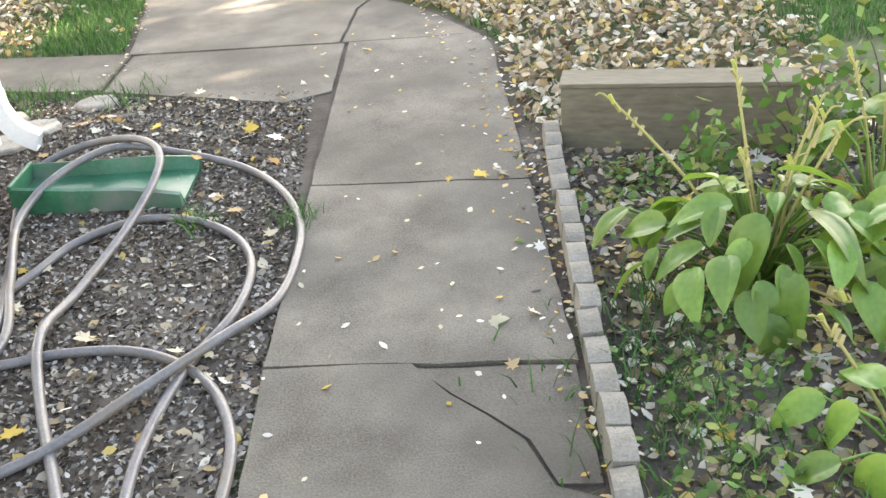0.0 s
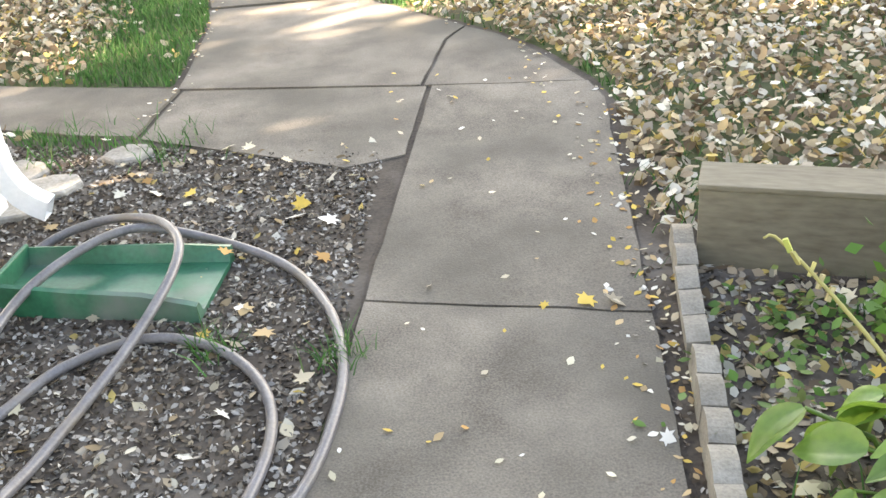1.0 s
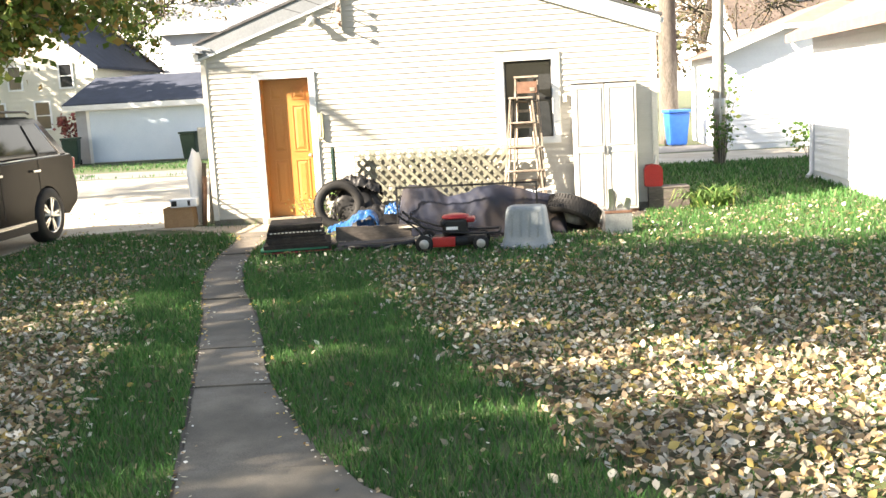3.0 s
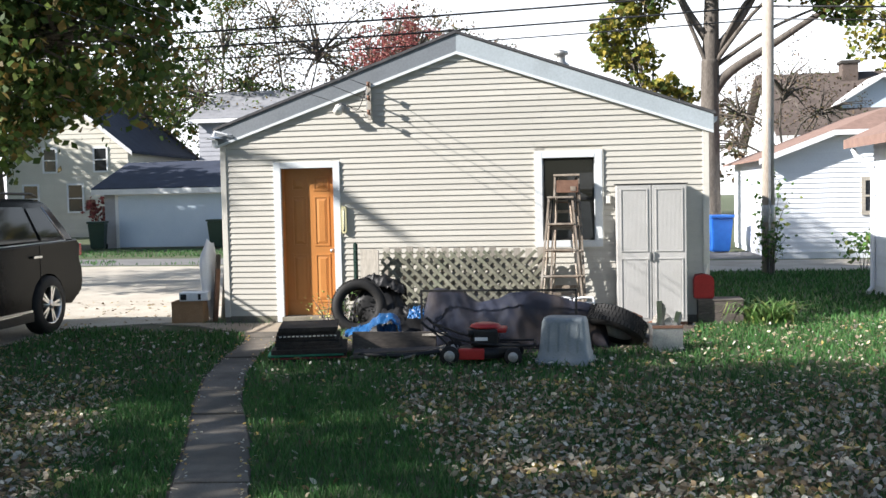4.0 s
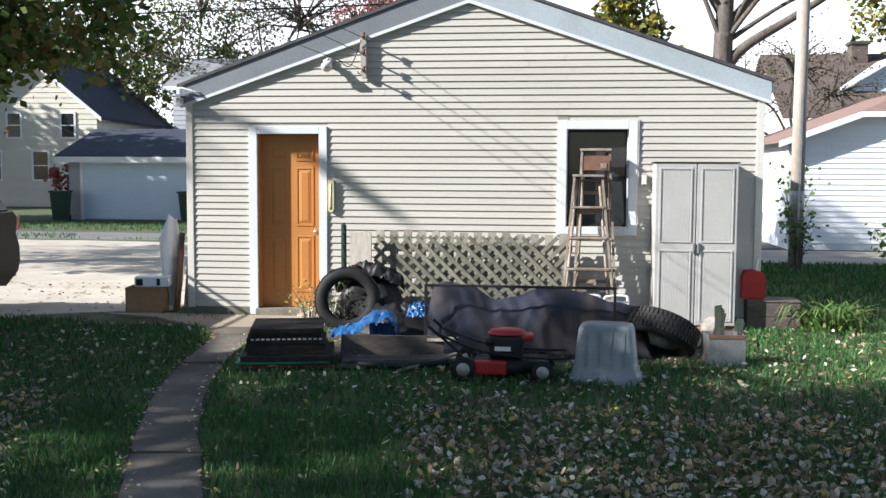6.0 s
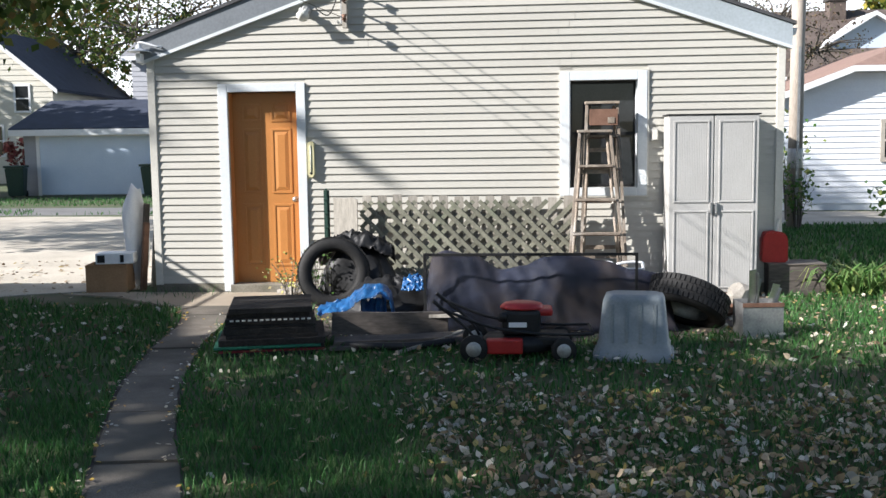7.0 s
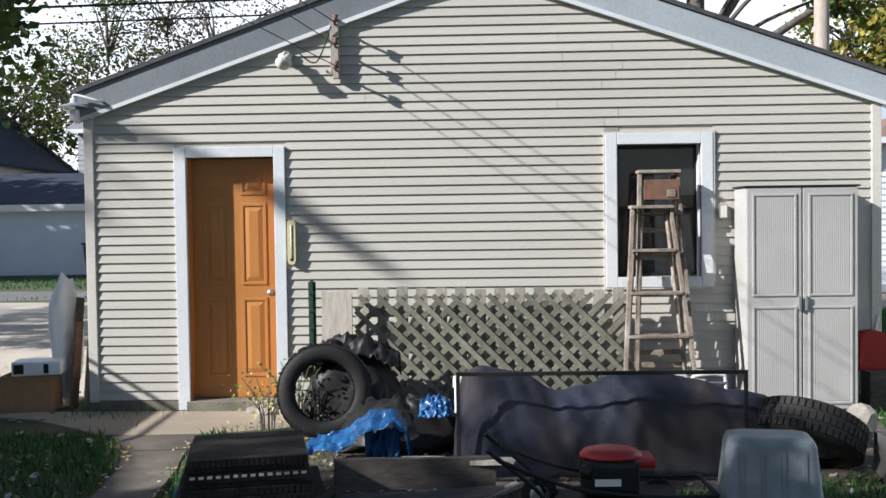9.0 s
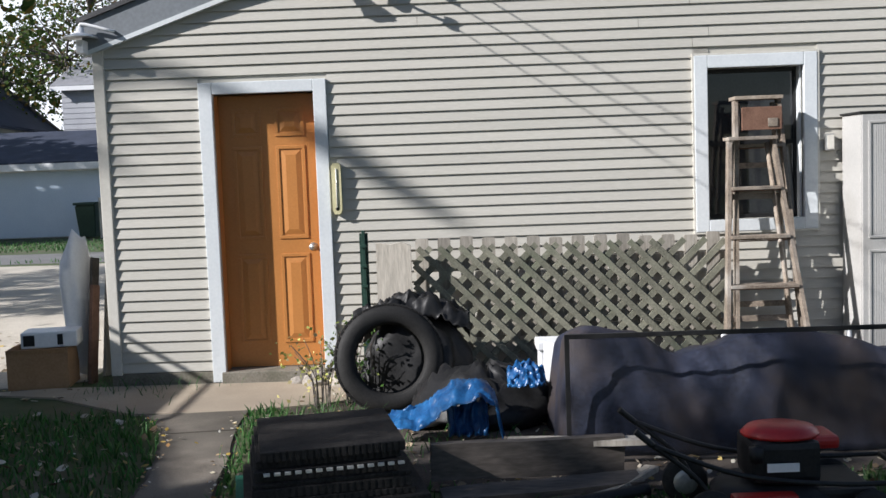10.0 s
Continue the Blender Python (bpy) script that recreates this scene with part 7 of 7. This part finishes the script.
# invented tree, never in view, whose lobes leave sun gaps on the slabs
tree("unseen tree added behind the house wing to shade the path", (-10.5, 1.2, 0.0), 0.28, 3.8, [], [(-2.3, -0.1, 6.0, 1.0), (-0.3, -0.35, 6.0, 0.95), (1.0, 0.3, 6.2, 0.8), (-0.9, 1.8, 5.9, 0.85), (0.7, 1.75, 6.0, 0.65), (2.8, -0.35, 6.0, 0.9), (-2.9, 1.9, 6.1, 0.9), (-3.9, 0.4, 6.0, 1.0), (-5.2, 1.2, 6.0, 1.1), (4.6, 0.2, 6.2, 0.8), (-0.3, 2.9, 6.0, 0.8), (-1.7, 2.7, 6.0, 0.8), (-1.1, -1.0, 6.0, 0.75), (0.5, -0.75, 6.0, 0.7)], 640, 36, 0.13, TREE_GREEN, seed=17, spread=0.55)
# made-up limb out of view, casting the wedge shadow beside the door
tree("unseen tall tree, its heavy limb added to shadow the siding", (-17.0, 12.2, 0.0), 0.35, 8.6, [
    ([(0.2, 0.0, 8.4), (1.2, -0.1, 9.0), (2.3, -0.2, 8.55)], 0.05, 0.06),
    ([(2.3, -0.2, 8.55), (2.8, -0.2, 8.2), (3.25, -0.2, 7.92)], 0.03, 0.11)], [(-1, 0, 9.6, 0.9)], 40, 24, 0.17, TREE_GREEN, seed=16)
# blocker outside the view that keeps the sun off the white house
tree("unseen broad tree added to shade the far white house", (-38.0, 45.0, 0.0), 0.4, 3, [], [(0, 0, 6, 3.6), (3.5, 0, 5, 3.0), (5.5, 2.5, 4.2, 2.6), (-3, -1, 6.5, 3.2), (1, 2, 8, 3.0), (5, 0.5, 7, 2.4)], 460, 28, 0.32, TREE_GREEN, seed=18)
# off-view tree added so the alley garage front lies in shadow
tree("unseen dense tree added to shade the alley garage", (-26.5, 34.5, 0.0), 0.4, 3, [], [(0, 0, 6, 3.2), (3, 0, 5.5, 3), (-3, 0, 6, 3.2), (1.5, 2, 4, 2.5), (-1.5, -2, 4, 2.5), (5, 1.5, 5, 2.4)], 460, 30, 0.3, TREE_GREEN, seed=15)
# unseen wing, its size and place chosen for the shade over path and beds
gable_house("shade_house_wing", "unseen white house wing placed to shade the path", (-6.1, -10.0, 0.0), 3.1, 12.1, 4.7, 0.8, WHITE, SHINGLE, 0, over=0.2, lap=0)

# red-leaved shrub by the far garage, shrubs at the white garage
def shrub(label, at, r, h, n, mt, size, seed, stems=7):
    q = random.Random(seed)
    t = thing("shrub", label, "shrub", at, group="shrubs")
    bm = B()
    cl = []
    for k in range(stems):
        a = q.uniform(0, 6.283)
        e = (r * q.uniform(0.3, 1) * math.cos(a), r * q.uniform(0.3, 1) * math.sin(a), h * q.uniform(0.6, 1))
        tube(bm, smooth_path([(0.05 * math.cos(a), 0.05 * math.sin(a), 0), (e[0] * 0.4, e[1] * 0.4, e[2] * 0.6), e], 4), 0.003 + 0.005 * h, 5, 0.002, cap=False)
        for f_ in (0.45, 0.65, 0.85, 1.0):
            cl.append((e[0] * f_, e[1] * f_, e[2] * f_, 0.13 * r + 0.05))
    tagged(part("stemwork", bm, BARK, t), kind="stuff")
    v, f = crown_leaves(cl, n / len(cl), size, 0.9)
    scatter("leaves", v, f, mt, "", "", t)


shrub("red-orange leaved shrub at the alley garage corner", (-18.6, 39.5, 0.0), 0.8, 2.3, 500, TREE_RED, 0.16, 21, 10)
shrub("sparse leafy shrub before the white garage", (5.3, 25.0, 0.0), 0.7, 0.8, 140, WEED, 0.12, 22)
shrub("thin climbing stems with small leaves at the white garage corner", (3.7, 26.2, 0.0), 0.4, 2.4, 70, WEED, 0.12, 23, 9)
shrub("green vines and weeds climbing the utility pole's foot", (3.3, 24.05, 0.0), 0.3, 1.1, 220, WEED, 0.07, 29, 16)
shrub("tangle of dry weeds behind the tyre", (-3.42, 16.3, 0.0), 0.2, 0.55, 110, WEED, 0.03, 24, 14)
shrub("dry brown weeds before the door sill", (-3.62, 16.2, 0.0), 0.3, 0.45, 60, STALK, 0.03, 25, 14)
shrub("spiky weeds beside the timber sleeper", (1.35, 2.75, 0.0), 0.22, 0.42, 160, WEED, 0.05, 26, 12)
shrub("leafy weeds beside the timber sleeper", (0.95, 2.72, 0.0), 0.16, 0.34, 90, WEED, 0.05, 27, 8)
shrub("spiky dry weeds at the bed's far side", (1.75, 2.9, 0.0), 0.25, 0.5, 160, WEED, 0.06, 28, 12)

# strap-leaved clump by the planter
t = thing("lily_clump", "clump of long green strap leaves beside the planter", "plant", (1.95, 16.9, 0.0))
v, f = [], []
for k in range(170):
    a, L = rng.uniform(0, 6.283), rng.uniform(0.35, 0.75)
    bx, by = rng.normal(0, 0.13, 2)
    c, s = math.cos(a), math.sin(a)
    i = len(v)
    for q in range(6):
        u = q / 5
        d = L * 0.75 * u
        z = L * (1.25 * u - 1.0 * u * u * rng.uniform(0.85, 1.15))
        w = 0.014 * (1 - u * u) + 0.001
        v += [(bx + c * d - s * w, by + s * d + c * w, max(0.01, z)), (bx + c * d + s * w, by + s * d - c * w, max(0.01, z))]
        if q:
            f.append((i + 2 * q - 2, i + 2 * q - 1, i + 2 * q + 1, i + 2 * q))
scatter("strap_leaves", v, f, WEED, "", "", t)

# ---- lawn, fallen leaves, chips ----
def on_paving(x, y):
    if 5.2 < y < 17.02 and edge_x(PATH_EDGE_L, y) - 0.02 < x < edge_x(PATH_EDGE_R, y) + 0.02:
        return True
    if y < 6 and any(inside(x, y, s) for s in SLABS[:9]):
        return True
    return 16.15 < y < 17.1 and -6.2 < x < -3.2


def on_soil(x, y):
    if x < -0.5 and y < 4.2 + 0.2 * max(0, -x - 0.6) + 0.05:
        return True
    return 0.2 < x and y < 3.2 or (0.3 < x < 0.55 and y < 4.3)


def leafiness(x, y):
    """How thickly fallen leaves lie on the lawn, 0 to 1."""
    if y < 5.2:
        l_, r_ = -1.8, 0.35
    else:
        l_, r_ = edge_x(PATH_EDGE_L, y), edge_x(PATH_EDGE_R, y)
    n = 0.35 * noise2(x, y, 0.9, 4) + 0.25 * noise2(x, y, 2.5, 9)
    if x > r_:
        strip = 0.05 if y < 5.2 else min(1.25, 0.05 + 0.62 * (y - 5.2))
        far = 2.0 + 0.28 * min(y - 4, 5) if y < 11 else 3.4 - 0.35 * (y - 11)
        d = min((x - r_ - strip) / 0.5, (far - x) / 0.6, (14.2 - y) / 1.5)
        if y < 6.5:
            d = max(d, min((x - r_ - 0.02) / 0.15, (far - x) / 0.6))
    else:
        d = min((l_ - 0.6 - x) / 0.5, (15.5 - y) / 2.0, (x + 9) / 2)
    thin = 1.0 - 0.6 * max(0.0, min(1.0, (y - 8.0) / 4.5))
    return max(0.0, min(1.0, d * 1.2 + 0.22 + n)) * thin


def lawn_ok(x, y):
    if y > 14.2 and inside(x, y, HEAP):
        return False
    if y < 6.2 and -5.3 < x < 0.5 and inside(x, y, PATH_BED):
        return False
    if on_soil(x, y) or (y > 5.9 and on_paving(x, y)):
        return False
    if -5.5 < x < 1.5 and y > 17.0:
        return False
    if x < -7.3 - 0.2 * noise2(x, y, 0.8, 6) and y > 9.6:
        return False
    return not (x < -5.4 and y > 16.3 + 0.12 * min(4, -5.4 - x) * (1 if x > -9 else 0.4))


def sow(n, x0, x1, y0, y1):
    p = rng.uniform(0, 1, (n, 2))
    return zip(x0 + (x1 - x0) * p[:, 0], y0 + (y1 - y0) * p[:, 1])


near, mid, far_ = [], [], []
for x, y in sow(230000, -6.5, 4.5, 4.2, 12.5):
    L = leafiness(x, y)
    if lawn_ok(x, y) and rng.random() > 0.93 * L:
        near.append((x, y, 0.0))
for x, y in sow(60000, -9.5, 6.5, 12.5, 17.2):
    if lawn_ok(x, y) and rng.random() > 0.6 * leafiness(x, y):
        mid.append((x, y, 0.0))
for x, y in sow(16000, 1.4, 9, 17.2, 25.0):
    far_.append((x, y, 0.0))
for x, y in sow(9000, -25, -5.5, 29.0, 36.5):
    if y > 32.4 or 0 < noise2(x, y, 0.3, 2):
        far_.append((x, y, 0.01))
v, f = blades(near, 0.065, 0.0036)
scatter("lawn_grass", v, f, GRASS, "short green lawn grass beside the path", "grass")
v, f = blades(mid, 0.065, 0.006)
scatter("lawn_grass", v, f, GRASS, "green lawn grass before the garage", "grass")
v, f = blades(far_, 0.075, 0.012)
scatter("lawn_grass", v, f, GRASS, "green grass along the alley", "grass")
tufts = []
for cx, cy, n, r in ((-0.58, 2.78, 60, 0.04), (-0.98, 2.83, 50, 0.05), (-1.6, 4.45, 90, 0.12), (0.5, 1.6, 260, 0.16), (0.55, 1.25, 260, 0.16), (0.62, 1.95, 160, 0.12), (-2.1, 4.5, 120, 0.15), (-4.9, 16.98, 90, 0.25), (-5.2, 16.95, 60, 0.2), (-3.5, 15.9, 220, 0.2), (-3.55, 15.4, 200, 0.2), (-2.9, 15.2, 120, 0.25), (1.5, 2.95, 160, 0.25), (0.75, 3.6, 200, 0.2)):
    for _ in range(n):
        tufts.append((cx + rng.normal(0, r), cy + rng.normal(0, r), 0.0))
v, f = blades(tufts, 0.09, 0.003, 0.8)
scatter("weed_grass", v, f, GRASS, "wild grass tufts in the beds and by the door", "grass")

lv, pale, lone = [], [], []
for x, y in sow(150000, -7.0, 4.5, 3.4, 12.8):
    if lawn_ok(x, y) or (0.4 < x < 0.8 and 3.3 < y < 4.6):
        L = leafiness(x, y) if y > 3.3 else 0.5
        if rng.random() < 0.02 + 0.72 * L:
            lv.append((x, y, 0.016 + (0.02 + 0.035 * L) * rng.random()))
v, f = flat_leaves(lv, 0.051, 0.55, 0.6)
scatter("fallen_leaves", v, f, LEAF_FALLEN, "thick drift of dry pale and brown fallen leaves on lawn", "leaves")
lv2 = []
for x, y in sow(26000, -9.0, 5.5, 12.8, 17.0):
    if lawn_ok(x, y) and rng.random() < 0.05 + 0.45 * leafiness(x, y) + (0.14 if x > -2 else 0.05):
        lv2.append((x, y, 0.012 + 0.04 * rng.random()))
v, f = flat_leaves(lv2, 0.05, 0.5)
scatter("fallen_leaves", v, f, LEAF_FALLEN, "scattered dry leaves on the grass before the garage", "leaves")
for x, y in sow(95, -0.66, 0.3, 0.5, 5.2):
    if on_paving(x, y):
        lone.append((x, y, 0.026))
for x, y in sow(380, -5.0, 0.4, 5.0, 16.5):
    if on_paving(x, y):
        e = min(abs(x - edge_x(PATH_EDGE_L, y)), abs(x - edge_x(PATH_EDGE_R, y)))
        if rng.random() < 0.25 + 0.75 * (e < 0.12):
            lone.append((x, y, 0.027))
for x, y in sow(230, 0.2, 0.5, 0.5, 4.6):
    lone.append((x, y, 0.02))
for k in range(620):
    y = rng.uniform(4.8, 16.0)
    e = PATH_EDGE_R if k % 2 else PATH_EDGE_L
    lone.append((edge_x(e, y) + rng.normal(0, 0.035), y, 0.026))
for k in range(160):
    y = rng.uniform(0.8, 4.9)
    lone.append((0.3 + 0.02 * y + rng.normal(0, 0.05), y, 0.02))
v, f = flat_leaves(lone, 0.027, 0.3, 0.25)
scatter("stray_leaves", v, f, LEAF_PALE, "small pale stray leaves on the concrete path", "leaves")
big = [(-1.04, 3.3, 0.1), (-0.70, 4.0, 0.03), (-0.68, 2.66, 0.03), (-0.99, 2.45, 0.02), (-0.9, 1.6, 0.03), (-0.8, 1.78, 0.03), (-0.95, 3.05, 0.03), (0.01, 2.98, 0.028), (0.14, 3.0, 0.028), (0.22, 2.99, 0.028), (0.08, 1.92, 0.028), (0.2, 1.94, 0.028), (0.3, 1.24, 0.02), (0.1, 1.68, 0.028), (0.28, 2.35, 0.028), (-1.9, 4.55, 0.03), (-1.2, 4.36, 0.03), (-1.0, 4.2, 0.03), (0.45, 4.25, 0.03)]
for x, y in sow(60, -2.2, -0.7, 0.8, 4.4):
    big.append((x, y, 0.02))
for x, y in sow(140, 0.5, 2.2, 0.7, 3.1):
    big.append((x, y, 0.03))
for x, y in sow(200, -4.5, 3.5, 4.4, 10):
    if lawn_ok(x, y) and leafiness(x, y) > 0.3:
        big.append((x, y, 0.05))
v, f = flat_leaves(big, 0.064, 0.3, 0.3, MAPLE)
scatter("maple_leaves", v, f, LEAF_PALE, "larger yellow, orange and white maple leaves", "leaves")
litter = [(x, y, 0.012) for x, y in sow(5600, 0.42, 2.6, 0.4, 3.2)] + [(x, y, 0.008) for x, y in sow(900, -2.6, -0.62, 0.6, 4.4)]
litter += [(x, y, 0.012) for x, y in sow(1500, -3.8, 1.1, 14.2, 17.0) if inside(x, y, HEAP)]
v, f = flat_leaves(litter, 0.042, 0.4, 0.45)
scatter("leaf_litter", v, f, LEAF_FALLEN, "broken dry leaf litter on the soil beds", "leaves")
chips = [(x, y, 0.006) for x, y in sow(46000, -2.8, -0.6, 0.4, 4.6) if on_soil(x, y)] + [(x, y, 0.006) for x, y in sow(9000, 0.3, 2.6, 0.3, 3.3)]
v, f = flat_leaves(chips, 0.022, 0.2, 0.6)
scatter("soil_chips", v, f, CHIP, "grey-brown gravel and bark chips on the soil", "gravel")
weeds = []
for cx, cy, n, r in ((0.62, 1.45, 150, 0.14), (0.75, 1.75, 70, 0.13), (0.6, 2.6, 120, 0.14), (0.75, 2.85, 90, 0.08), (1.2, 1.5, 90, 0.2), (1.6, 2.9, 140, 0.2), (0.95, 2.75, 80, 0.1), (0.6, 1.1, 70, 0.12)):
    for _ in range(n):
        weeds.append((cx + rng.normal(0, r), cy + rng.normal(0, r), rng.uniform(0.02, 0.09)))
v, f = flat_leaves(weeds, 0.034, 0.4, 0.5)
scatter("ground_weeds", v, f, WEED, "low green weeds among leaves in the flower bed", "weeds")
gl = [(x, y, 0.012) for x, y in sow(600, -12, -5.5, 16.6, 20) if not lawn_ok(x, y)]
v, f = flat_leaves(gl, 0.06, 0.3, 0.3)
scatter("fallen_leaves", v, f, LEAF_FALLEN, "dry leaves strewn along the gravel drive", "leaves")
